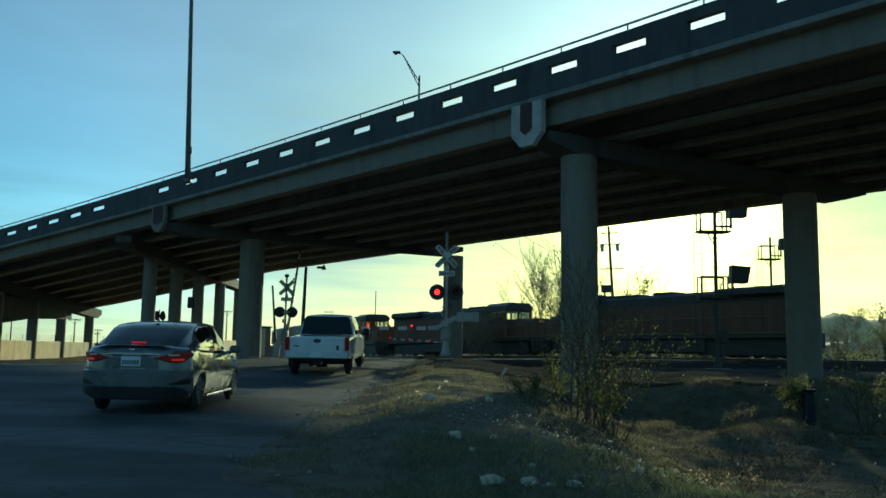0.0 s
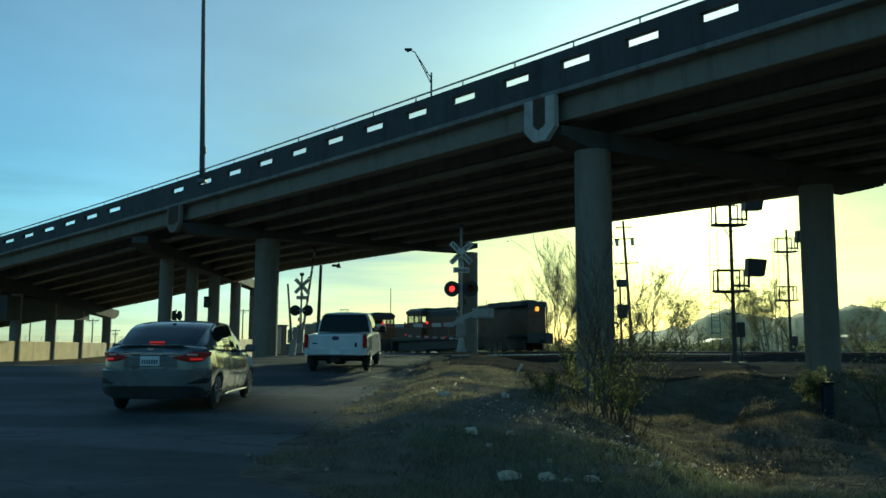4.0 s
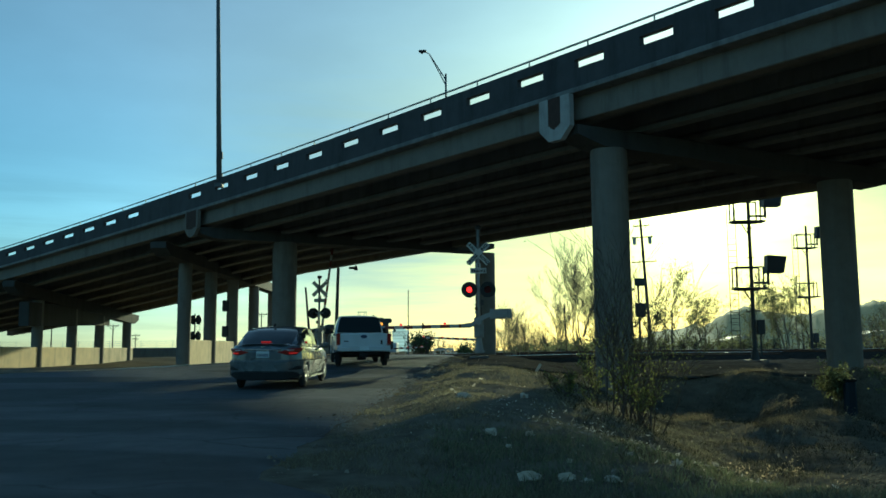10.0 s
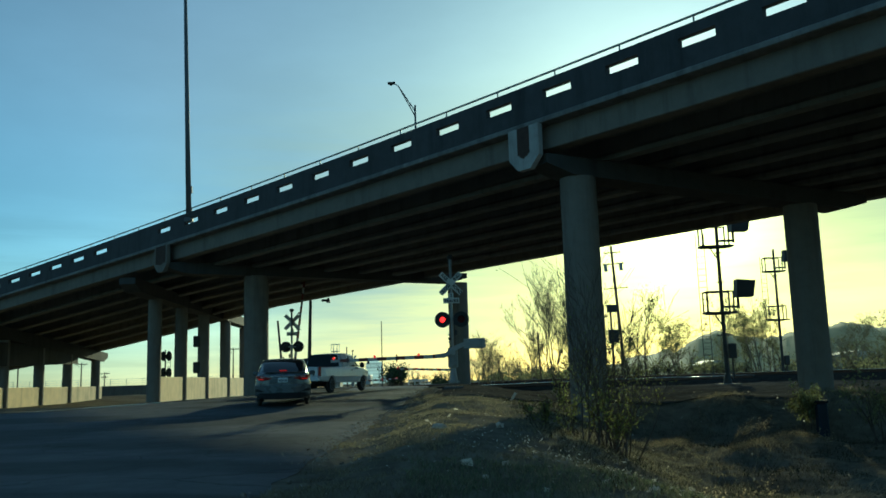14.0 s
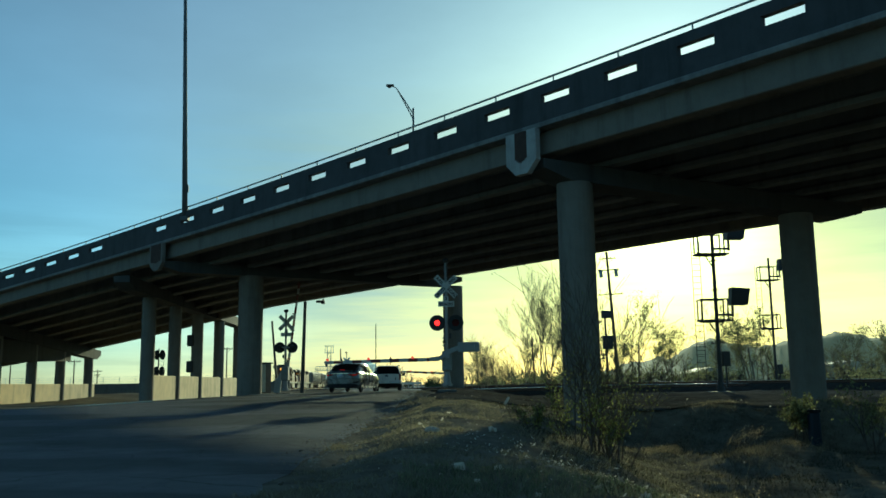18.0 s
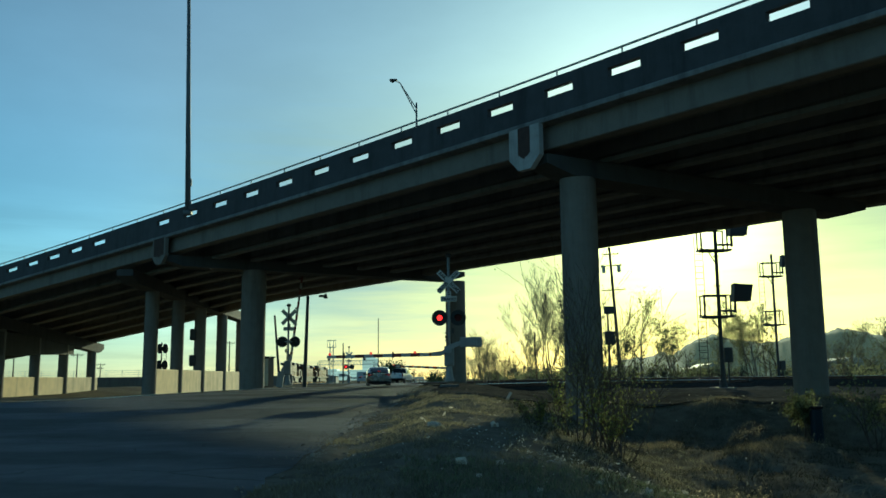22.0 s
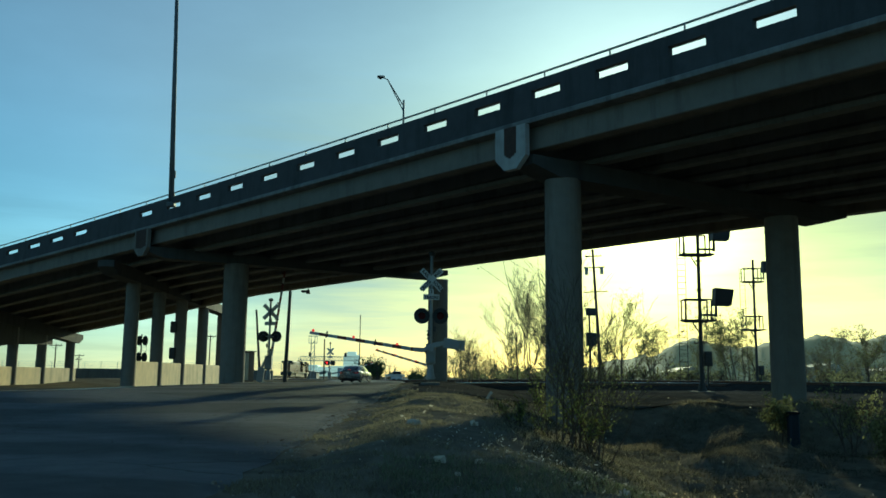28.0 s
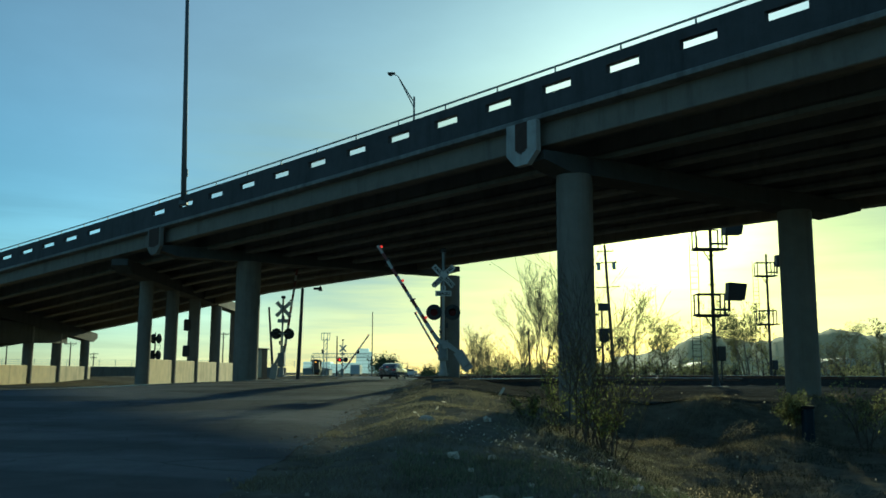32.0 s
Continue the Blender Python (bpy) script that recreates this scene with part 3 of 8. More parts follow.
def make_pier(p0, p1, columns, radius, depth, width, wall=None, label="", u_end=None, lift=(0.0, 0.0), streak=0.4, tops=None):
    """A bent: a cap from p0 to p1 with columns at places along it, in metres from p0."""
    ob = empty("bridge_pier", Matrix())
    tagged(ob, label, "bridge pier", kind="structure")
    a, b = Vector((*p0, 0)), Vector((*p1, 0))
    d = (b - a).normalized()
    za, zb = tops or (deck_bottom(*p0) + lift[0], deck_bottom(*p1) + lift[1])
    n = Vector((-d.y, d.x, 0))
    L = (b - a).length

    def fr(s):
        p = a + d * s
        z = za + (zb - za) * s / L
        return Matrix(((n.x, d.x, 0, p.x), (n.y, d.y, 0, p.y), (0, 0, 1, z), (0, 0, 0, 1)))
    h = width / 2
    bm = bmesh.new()
    o = [(-h, -depth), (h, -depth), (h, 0), (-h, 0)]
    o2 = [(-h, -depth * 0.5), (h, -depth * 0.5), (h, 0), (-h, 0)]
    sweep(bm, o, [fr(1.0), fr(L - 1.0)])
    for s0, s1 in ((1.0, 0.0), (L - 1.0, L)):
        v = [bm.verts.new(fr(s0) @ Vector((u, 0, w))) for u, w in o]
        v2 = [bm.verts.new(fr(s1) @ Vector((u, 0, w))) for u, w in o2]
        for i in range(4):
            j = (i + 1) % 4
            bm.faces.new((v[i], v[j], v2[j], v2[i]))
        bm.faces.new(v2)
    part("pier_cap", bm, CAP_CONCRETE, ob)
    for s, r in [c if isinstance(c, tuple) else (c, radius) for c in columns]:
        p = a + d * s
        round_column(p.x, p.y, r, za + (zb - za) * s / L - depth + 0.02, ob)
    if u_end:
        # the block that hides the girder ends over the cap, chamfered below, with a dark streak
        k0, k1 = u_end
        low = -3.12
        c = 0.16 * (k1 - k0)
        fa = [deck_frame(k) for k in (k0, k0 + 0.3 * (k1 - k0), k1 - 0.3 * (k1 - k0), k1)]
        bm = bmesh.new()
        top = -1.69
        lows = (low + 0.4, low, low, low + 0.4)
        rings = [[bm.verts.new(f @ Vector((u, 0, v))) for u, v in ((-0.3, top), (-0.1, top), (-0.1, z), (-0.3, z))] for f, z in zip(fa, lows)]
        for ra, rb in zip(rings, rings[1:]):
            for i in range(4):
                j = (i + 1) % 4
                bm.faces.new((ra[i], ra[j], rb[j], rb[i]))
        bm.faces.new(rings[0])
        bm.faces.new(rings[-1][::-1])
        stub = part("cap_end", bm, CONCRETE_SLAB if streak < 0.5 else CONCRETE, ob, "pale chamfered concrete cap end with a dark streak")
        bm = bmesh.new()
        m = (k0 + k1) / 2
        w = streak * (k1 - k0) / 2
        for i in range(7):
            f0, f1 = (deck_frame(m - w + 2 * w * e / 7) for e in (i, i + 1))
            z = low + 0.38 + 0.1 * abs(i - 3) / 3 + 0.06 * noise.noise((i * 3.1, k0, 0.0))
            prism(bm, [(-0.306, top - 0.004), (-0.29, top - 0.004), (-0.29, z), (-0.306, z)], f0, f1)
        part("dark_streak", bm, BROWN_STREAK, stub)
    if wall:
        top, s0, s1 = wall
        cols = [s0] + list(columns) + [s1]
        m = 0
        for sa, sb in zip(cols, cols[1:]):
            if sb - sa < 0.8:
                continue
            bm = bmesh.new()
            pa, pb = a + d * (sa + radius * 0.9), a + d * (sb - radius * 0.9)
            zc = ground_z(*((pa + pb) / 2).xy)
            fa = Matrix(((n.x, d.x, 0, pa.x), (n.y, d.y, 0, pa.y), (0, 0, 1, 0), (0, 0, 0, 1)))
            fb = Matrix(((n.x, d.x, 0, pb.x), (n.y, d.y, 0, pb.y), (0, 0, 1, 0), (0, 0, 0, 1)))
            o = [(-0.3, zc - 0.6), (0.3, zc - 0.6), (0.3, top - 0.04), (0.26, top), (-0.26, top), (-0.3, top - 0.04)]
            sweep(bm, o, [fa, fb])
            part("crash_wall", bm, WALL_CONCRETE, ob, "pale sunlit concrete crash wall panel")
    return ob


make_pier((3.08, 27.8), (15.8, 33.1), [1.45, 10.98], 0.605, 0.6, 1.1, label="two-column concrete pier beside the ditch", u_end=(1.27, 1.78))
make_pier((-15.5, 47.35), (0.95, 54.7), [(4.95, 0.69), 17.6], 0.62, 0.6, 1.1, label="two-column concrete pier by the crossing", u_end=(-8.17, -7.7), lift=(0.1, 0.5), streak=0.78)
make_pier((-18.7, 50.2), (-18.7, 80.4), [4.9, 10.35, 15.9, 22.3, 29.0], 0.43, 0.75, 0.95, wall=(1.95, 4.9, 30.2), label="five-column concrete pier with a crash wall", tops=(7.65, 7.2))
far_pier = make_pier((-36.0, 65.5), (-36.0, 90.5), [4.75, 10.9, 16.6, 23.1], 0.44, 0.95, 0.95, wall=(1.65, -4.0, 24.5), label="four-column concrete pier with a crash wall, far end")


def lower_beam(ob):
    """The deep beam under the cap of the far pier, that stops short of its sunlit end."""
    bm = bmesh.new()
    zt = deck_bottom(-36.0, 78.0) - 0.6
    prism(bm, [(-7.0, 3.3), (8.4, 3.8), (8.4, zt), (-7.0, zt)], pose(-36.4, 75.0, 0, 0, 0, 90), pose(-35.6, 75.0, 0, 0, 0, 90))
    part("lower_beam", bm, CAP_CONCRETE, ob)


lower_beam(far_pier)


# ---- railway ----
def frames_along(pts, z):
    out = []
    for i, p in enumerate(pts):
        t = (pts[min(i + 1, len(pts) - 1)] - pts[max(i - 1, 0)]).normalized()
        out.append(Matrix(((t.y, t.x, 0, p.x), (-t.x, t.y, 0, p.y), (0, 0, 1, z(p)), (0, 0, 0, 1))))
    return out


TIE_MESH = []


def make_track(pts, label, rail_z):
    ob = empty("railway_track")
    tagged(ob, label, "railway track", kind="structure")
    frs = frames_along(pts, rail_z)
    bm = bmesh.new()
    sweep(bm, [(-3.4, -0.95), (3.4, -0.95), (1.7, -0.2), (-1.7, -0.2)], frs)
    part("ballast_bed", bm, BALLAST, ob)
    for u in (-0.7525, 0.7525):
        bm = bmesh.new()
        sweep(bm, [(u - 0.07, -0.17), (u + 0.07, -0.17), (u + 0.07, -0.15), (u + 0.012, -0.13), (u + 0.012, -0.04), (u + 0.036, -0.03),
                   (u + 0.036, 0.0), (u - 0.036, 0.0), (u - 0.036, -0.03), (u - 0.012, -0.04), (u - 0.012, -0.13), (u - 0.07, -0.15)], frs)
        rail = part("rail", bm, RUSTY, ob, "rusty rail with a polished top")
        bm = bmesh.new()
        sweep(bm, [(u - 0.039, -0.022), (u + 0.039, -0.022), (u + 0.039, 0.002), (u + 0.03, 0.008), (u - 0.03, 0.008), (u - 0.039, 0.002)], frs)
        part("running_surface", bm, RAIL_STEEL, rail)
    if not TIE_MESH:
        bm = bmesh.new()
        box(bm, (0, 0, 0), (2.6, 0.22, 0.16), bevel=0.015)
        first = link("tie", bm, TIE_WOOD, ob)
        TIE_MESH.append(first.data)
        first.matrix_world = frs[0] @ pose(0, 0, -0.25)
    near_pts = [i for i in range(len(pts) - 1) if pts[i].length < 92 and pts[i].y > 20]
    for i in near_pts[:75]:
        for j in range(3):
            o = new("tie", TIE_MESH[0])
            o.parent = ob
            o.matrix_world = frs[i] @ pose(0, (pts[i + 1] - pts[i]).length * j / 3, -0.245, 0, 0, random.uniform(-1, 1))
    return ob


TIE_WOOD = mat("creosoted_tie_wood", (0.06, 0.045, 0.035), 0.9, var=0.4, scale=5, bump=0.3, spec=0.0)
FAR_TRACK = track_points(2.0)
make_track(FAR_TRACK, "curving railway track with polished rails on a ballast bank", lambda p: far_track_z(p.y))
NEAR_TRACK = [Vector((-4.9 + 0.912 * s, 45.5 + 0.41 * s, 0)) for s in range(-46, 27, 2)]
make_track(NEAR_TRACK, "railway track crossing the road under the overpass", lambda p: 0.77 + cross_fall(p.x))


def make_crossing_panels():
    ob = empty("crossing_panel")
    tagged(ob, "dark rubber and timber crossing panels between the rails", "crossing panel", kind="structure")
    for (x, y, zt), d in (((-4.9, 45.5, 0.72), Vector((0.912, 0.41, 0))), ((-5.9, 100.0, 0.68), Vector((-0.53, 0.848, 0)))):
        n = Vector((-d.y, d.x, 0))
        for lo, hi in ((-1.75, -0.83), (-0.68, 0.68), (0.83, 1.75)):
            for j in range(-3, 3):
                bm = bmesh.new()
                m = Matrix(((d.x, n.x, 0, x), (d.y, n.y, 0, y), (0, 0, 1, zt), (0, 0, 0, 1)))
                box(bm, (j * 1.62 + 0.81, (lo + hi) / 2, 0), (1.58, hi - lo, 0.1), m, bevel=0.01)
                part("panel", bm, ASPHALT, ob)


make_crossing_panels()


# ---- crossing signals, masts and poles ----
WHITE = mat("white_sign_enamel", (0.55, 0.55, 0.52), 0.5, var=0.12, scale=9, bump=0.04, stains=0.3)
MECH_GREY = mat("dull_grey_mechanism_paint", (0.26, 0.26, 0.245), 0.7, 0.1, var=0.25, scale=6, bump=0.08, stains=0.4)
BLACK = mat("black_paint", (0.015, 0.015, 0.015), 0.6, var=0.2, scale=9, bump=0.05)
RED_STRIPE = mat("red_reflective_stripe", (0.14, 0.035, 0.03), 0.6, var=0.25, scale=9, bump=0.03)
WHITE_STRIPE = mat("white_reflective_stripe", (0.42, 0.42, 0.4), 0.6, var=0.2, scale=9, bump=0.03)
RED_LENS = mat("dark_red_lens", (0.06, 0.004, 0.004), 0.35, var=0.1, scale=20, bump=0.0, spec=0.1)
RED_GLOW = mat("lit_red_lamp", (0.6, 0.02, 0.02), 0.3, var=0.05, bump=0, emit=(1.0, 0.012, 0.014), strength=2.4)
RED_SMALL = mat("lit_red_arm_light", (0.6, 0.02, 0.02), 0.3, var=0.05, bump=0, emit=(1.0, 0.03, 0.02), strength=0.7)


def words(text, size, m, material, parent, name="lettering"):
    cu = bpy.data.curves.new("lettering", "FONT")
    cu.body, cu.size, cu.align_x, cu.align_y, cu.extrude, cu.resolution_u = text, size, "CENTER", "CENTER", 0.002, 2
    cu.offset = 0.006
    tmp = bpy.data.objects.new("lettering", cu)
    scene.collection.objects.link(tmp)
    bpy.context.view_layer.update()
    me = bpy.data.meshes.new_from_object(tmp.evaluated_get(bpy.context.evaluated_depsgraph_get()))
    bpy.data.objects.remove(tmp)
    me.materials.clear()
    me.materials.append(material)
    ob = new(name, me)
    ob.parent = parent
    ob.matrix_local = m
    return ob


def make_signal(x, y, z, turn, label, text=True, arm_len=5.0, mast=5.35, arm_side=-1, lift=0.0, lit=True):
    """A crossing signal whose signs face its local -y; the arm reaches to local x * arm_side. Returns thing, gate arm, lamp lights."""
    ob = empty("crossing_signal", pose(x, y, z, 0, 0, turn))
    tagged(ob, label, "crossing signal", group="railway crossing signals")
    bm = bmesh.new()
    box(bm, (0, 0, -0.42), (0.8, 0.8, 0.9), bevel=0.04)
    part("foundation", bm, CONCRETE_DARK, ob)
    bm = bmesh.new()
    tube(bm, (0, 0, 0.15), (0, 0, mast), 0.065, 0.06, 14)
    tube(bm, (0, 0, mast), (0, 0, mast + 0.05), 0.07, 0.05, 14)
    part("mast", bm, ALUMINIUM, ob, smooth=True)
    bm = bmesh.new()
    tube(bm, (0, 0, 0.15), (0, 0, 0.9), 0.2, 0.09, 14)
    tube(bm, (0, 0, 0.2), (0, 0, 0.24), 0.26, 0.26, 14)
    part("mast_base", bm, ALUMINIUM, ob)
    bm = bmesh.new()
    tube(bm, (0, 0, mast + 0.02), (0, 0, mast + 0.12), 0.1, 0.16, 14)
    tube(bm, (0, 0, mast + 0.12), (0, 0, mast + 0.2), 0.16, 0.09, 14)
    part("bell", bm, DARK_STEEL, ob)
    # crossbuck
    zc = 4.33
    for i, (ang, wa, wb) in enumerate(((-45, "RAIL", "ROAD"), (45, "CROSS", "ING"))):
        bm = bmesh.new()
        m = pose(0, -0.1 - 0.012 * i, zc, 0, -ang, 0)
        box(bm, (0, 0, 0), (1.22, 0.01, 0.229), m, bevel=0.003)
        b = part("crossbuck_blade", bm, WHITE, ob, "white crossbuck blade with black letters")
        if text:
            for w, sx in ((wa, -0.36), (wb, 0.36)):
                words(w, 0.19, m @ pose(sx, -0.009, 0, 90, 0, 0), BLACK, b)
    bm = bmesh.new()
    box(bm, (0, -0.1, 3.6), (0.68, 0.01, 0.23), bevel=0.003)
    b = part("track_count_sign", bm, WHITE, ob, "white sign that counts the tracks")
    if text:
        words("TRACKS", 0.16, pose(0, -0.109, 3.58, 90, 0, 0), BLACK, b)
        bm = bmesh.new()
        box(bm, (0, -0.1, 3.82), (0.2, 0.01, 0.2), bevel=0.003)
        b = part("track_count_sign", bm, WHITE, ob)
        words("2", 0.17, pose(0, -0.109, 3.82, 90, 0, 0), BLACK, b)
    # flashing lights
    zl = 2.8
    bm = bmesh.new()
    tube(bm, (-0.42, -0.02, zl), (0.42, -0.02, zl), 0.035, 0.035, 10)
    tube(bm, (0, -0.02, zl - 0.12), (0, -0.02, zl + 0.12), 0.09, 0.09, 12)
    part("cross_arm", bm, ALUMINIUM, ob)
    lamps = []
    for s in (-1, 1):
        bm = bmesh.new()
        tube(bm, (s * 0.39, -0.1, zl), (s * 0.39, -0.085, zl), 0.335, 0.335, 28)
        light = part("flasher_light", bm, BLACK, ob, "black round flasher background with a red lens")
        bm = bmesh.new()
        tube(bm, (s * 0.39, -0.085, zl), (s * 0.39, 0.12, zl), 0.17, 0.12, 16)
        part("lamp_housing", bm, BLACK, light)
        bm = bmesh.new()
        for i in range(12):
            a0, a1 = math.pi * (0.02 + 0.96 * i / 12), math.pi * (0.02 + 0.96 * (i + 1) / 12)
            q = [Vector((s * 0.39 + r * math.cos(a), yy, zl + r * math.sin(a))) for a in (a0, a1) for r, yy in ((0.17, -0.1), (0.16, -0.36))]
            bm.faces.new([bm.verts.new(v) for v in (q[0], q[2], q[3], q[1])])
        bmesh.ops.solidify(bm, geom=bm.faces[:], thickness=0.006)
        part("visor", bm, BLACK, light)
        bm = bmesh.new()
        tube(bm, (s * 0.39, -0.125, zl), (s * 0.39, -0.1, zl), 0.13, 0.152, 22)
        part("lens", bm, RED_LENS, light)
    # gate mechanism
    bm = bmesh.new()
    box(bm, (0.0, 0.0, 1.2), (0.42, 0.5, 0.85), bevel=0.04)
    box(bm, (0.0, -0.27, 1.2), (0.34, 0.04, 0.7), bevel=0.015)
    part("gate_mechanism", bm, MECH_GREY, ob, "dull grey gate mechanism box")
    bm = bmesh.new()
    box(bm, (0.16, -0.12, 2.25), (0.1, 0.1, 0.22), bevel=0.01)
    box(bm, (-0.12, -0.08, 2.0), (0.1, 0.12, 0.12), bevel=0.01)
    tube(bm, (0.1, -0.07, 1.6), (0.1, -0.07, 2.7), 0.016, 0.016, 6)
    part("conduit", bm, DARK_STEEL, ob)
    # the turning gate arm: it hangs on its pivot
    piv = (0.0, -0.34, 1.33)
    d = arm_side
    bm = bmesh.new()
    o = [(-0.75 * d * -1, -0.12), (-0.35 * d * -1, -0.13), (0.05 * d * -1, 0.12), (0.5 * d * -1, 0.33), (0.5 * d * -1, 0.5), (0.0, 0.33), (-0.3 * d * -1, 0.08), (-0.75 * d * -1, 0.03)]
    prism(bm, o, pose(0, -0.06, 0), pose(0, 0.06, 0))
    tube(bm, (0, -0.1, 0.08), (0, 0.42, 0.08), 0.11, 0.11, 12)
    arm = part("gate_arm", bm, ALUMINIUM, ob, "striped gate arm with a grey counterweight")
    arm.matrix_local = pose(*piv)
    bm = bmesh.new()
    box(bm, (-0.92 * d, 0, 0.42), (0.9, 0.13, 0.42), bevel=0.02)
    box(bm, (-0.92 * d, -0.09, 0.42), (0.5, 0.06, 0.34), bevel=0.02)
    part("counterweight", bm, ALUMINIUM, arm)
    a0, n = 0.45, max(6, int(arm_len / 0.42))
    w = (arm_len - a0) / n
    for i in range(n):
        bm = bmesh.new()
        xa, xb = a0 + i * w, a0 + (i + 1) * w
        zz = -0.05 - 0.012 * (xa / arm_len)
        h = (0.08 - 0.02 * i / n) * (1.0 if text else 1.35)
        box(bm, (d * (xa + xb) / 2, 0, zz), (w, 0.04, 2 * h), bevel=0.006)
        part("arm_section", bm, (RED_STRIPE, WHITE_STRIPE)[i % 2], arm)
    for u in (0.28, 0.64, 0.975):
        bm = bmesh.new()
        tube(bm, (d * arm_len * u, -0.055, 0.05), (d * arm_len * u, 0.055, 0.05), 0.055, 0.055, 12)
        box(bm, (d * arm_len * u, 0, 0.0), (0.05, 0.03, 0.06))
        part("arm_light", bm, RED_SMALL if lit else RED_LENS, arm, "small red arm light")
    for u in (0.46, 0.86):
        bm = bmesh.new()
        box(bm, (d * arm_len * u, 0, -0.03), (0.06, 0.05, 0.26), bevel=0.01)
        part("arm_clamp", bm, DARK_STEEL, arm)
    arm.matrix_local = pose(*piv, 0, lift * -arm_side * -1, 0)
    return ob, arm, piv


def make_glow(parent, zl=2.8):
    """The one bright lamp of a pair of flashers, that changes sides as they blink."""
    bm = bmesh.new()
    tube(bm, (0, -0.145, zl), (0, -0.127, zl), 0.105, 0.118, 22)
    return part("lit_lamp", bm, RED_GLOW, parent, "bright red lit lamp")


near_signal, near_arm, PIVOT = make_signal(0.1, 36.8, 0.9, 0, "silver railway crossing signal with a lowered striped gate arm", arm_len=5.1)
near_glow = make_glow(near_signal)
far_signal, far_arm, _p = make_signal(-9.8, 54.0, 0.72, 180, "railway crossing signal seen from behind, its gate arm raised", arm_len=5.6, mast=4.95, lit=False)
right_signal, right_arm, _p = make_signal(0.3, 85.0, 0.88, 0, "distant railway crossing signal with a striped gate arm", text=False, arm_len=5.6)
left_signal, left_arm, _p = make_signal(-13.2, 118.0, 0.08, 176, "distant railway crossing signal beside the second track", text=False, arm_len=6.0)
left_glow = make_glow(left_signal)
left_glow.rotation_euler = (0, 0, math.pi)


def lattice_mast(x, y, top, label, platforms, head_side=1):
    """A railway signal mast with platforms, rails, ladder and hooded signal heads."""
    z = ground_z(x, y)
    ob = empty("railway_signal", pose(x, y, z))
    tagged(ob, label, "railway signal", group="railway signal masts")
    h = top - z
    bm = bmesh.new()
    tube(bm, (0, 0, 0.1), (0, 0, h), 0.11, 0.085, 12)
    for zz in (0.25, h * 0.33, h * 0.62, h * 0.8):
        tube(bm, (0, 0, zz), (0, 0, zz + 0.05), 0.17, 0.17, 12)
    tube(bm, (0, 0, 0.0), (0, 0, 0.6), 0.26, 0.13, 12)
    part("mast", bm, DARK_STEEL, ob, smooth=False)
    bm = bmesh.new()
    box(bm, (0, 0, -0.05), (1.1, 1.1, 0.3), bevel=0.03)
    part("foundation", bm, CONCRETE, ob)
    bm = bmesh.new()
    box(bm, (0.33, 0, 1.75), (0.4, 0.35, 0.75), bevel=0.03)
    box(bm, (0.33, 0, 0.9), (0.08, 0.08, 1.2))
    part("relay_box", bm, DARK_STEEL, ob)
    lad = bmesh.new()
    for u in (-1.05, -0.62):
        tube(lad, (u, 0.25, 0.4), (u, 0.25, h - 0.6), 0.018, 0.018, 6)
    for i in range(int((h - 1.2) / 0.32)):
        tube(lad, (-1.05, 0.25, 0.6 + 0.32 * i), (-0.62, 0.25, 0.6 + 0.32 * i), 0.013, 0.013, 6)
    for zz in (1.6, 2.0, 2.4):
        for k in range(6):
            a0, a1 = math.pi * k / 6, math.pi * (k + 1) / 6
            tube(lad, (-0.835 + 0.32 * math.cos(a0), 0.25 + 0.4 * math.sin(a0), zz), (-0.835 + 0.32 * math.cos(a1), 0.25 + 0.4 * math.sin(a1), zz), 0.01, 0.01, 5)
    part("ladder", lad, DARK_STEEL, ob)
    for zz, head in platforms:
        zz -= z
        bm = bmesh.new()
        box(bm, (-0.1, 0, zz), (1.7, 0.75, 0.08), bevel=0.01)
        box(bm, (-0.25, 0, zz - 0.07), (1.3, 0.12, 0.08))
        tube(bm, (0, 0, zz - 0.75), (-0.4, 0, zz - 0.06), 0.035, 0.035, 6)
        pl = part("platform", bm, DARK_STEEL, ob)
        for u, w in ((-0.86, -0.35), (-0.86, 0.35), (0.5, -0.35), (0.5, 0.35)):
            bm = bmesh.new()
            tube(bm, (u, w, zz), (u, w, zz + 1.1), 0.04, 0.04, 6)
            part("rail_post", bm, DARK_STEEL, pl)
        for a, b in (((-0.86, -0.35), (0.5, -0.35)), ((-0.86, 0.35), (0.5, 0.35)), ((-0.86, -0.35), (-0.86, 0.35))):
            bm = bmesh.new()
            tube(bm, (*a, zz + 1.08), (*b, zz + 1.08), 0.036, 0.036, 6)
            part("guard_rail", bm, DARK_STEEL, pl)
        if head:
            bm = bmesh.new()
            tube(bm, (0.1, 0, zz + 0.3), (0.85, 0, zz + 0.3), 0.06, 0.06, 8)
            tube(bm, (0.85, 0, zz + 0.2), (0.85, 0, zz + 0.95), 0.07, 0.07, 8)
            part("bracket", bm, DARK_STEEL, ob)
            bm = bmesh.new()
            o = [(0.72, 0.78), (1.58, 0.78), (1.74, 1.62), (0.78, 1.7)]
            prism(bm, [(u, v + zz) for u, v in o], pose(0, -0.28, 0), pose(0, 0.28, 0))
            part("hooded_head", bm, BLACK, ob, "large black hooded signal head")
    return ob


lattice_mast(14.1, 45.0, 9.0, "tall dark railway signal mast with ladder and two platforms", [(4.2, True), (7.65, True)])
lattice_mast(26.4, 70.0, 10.9, "dark railway signal mast beyond the track", [(9.1, True), (5.2, False)])


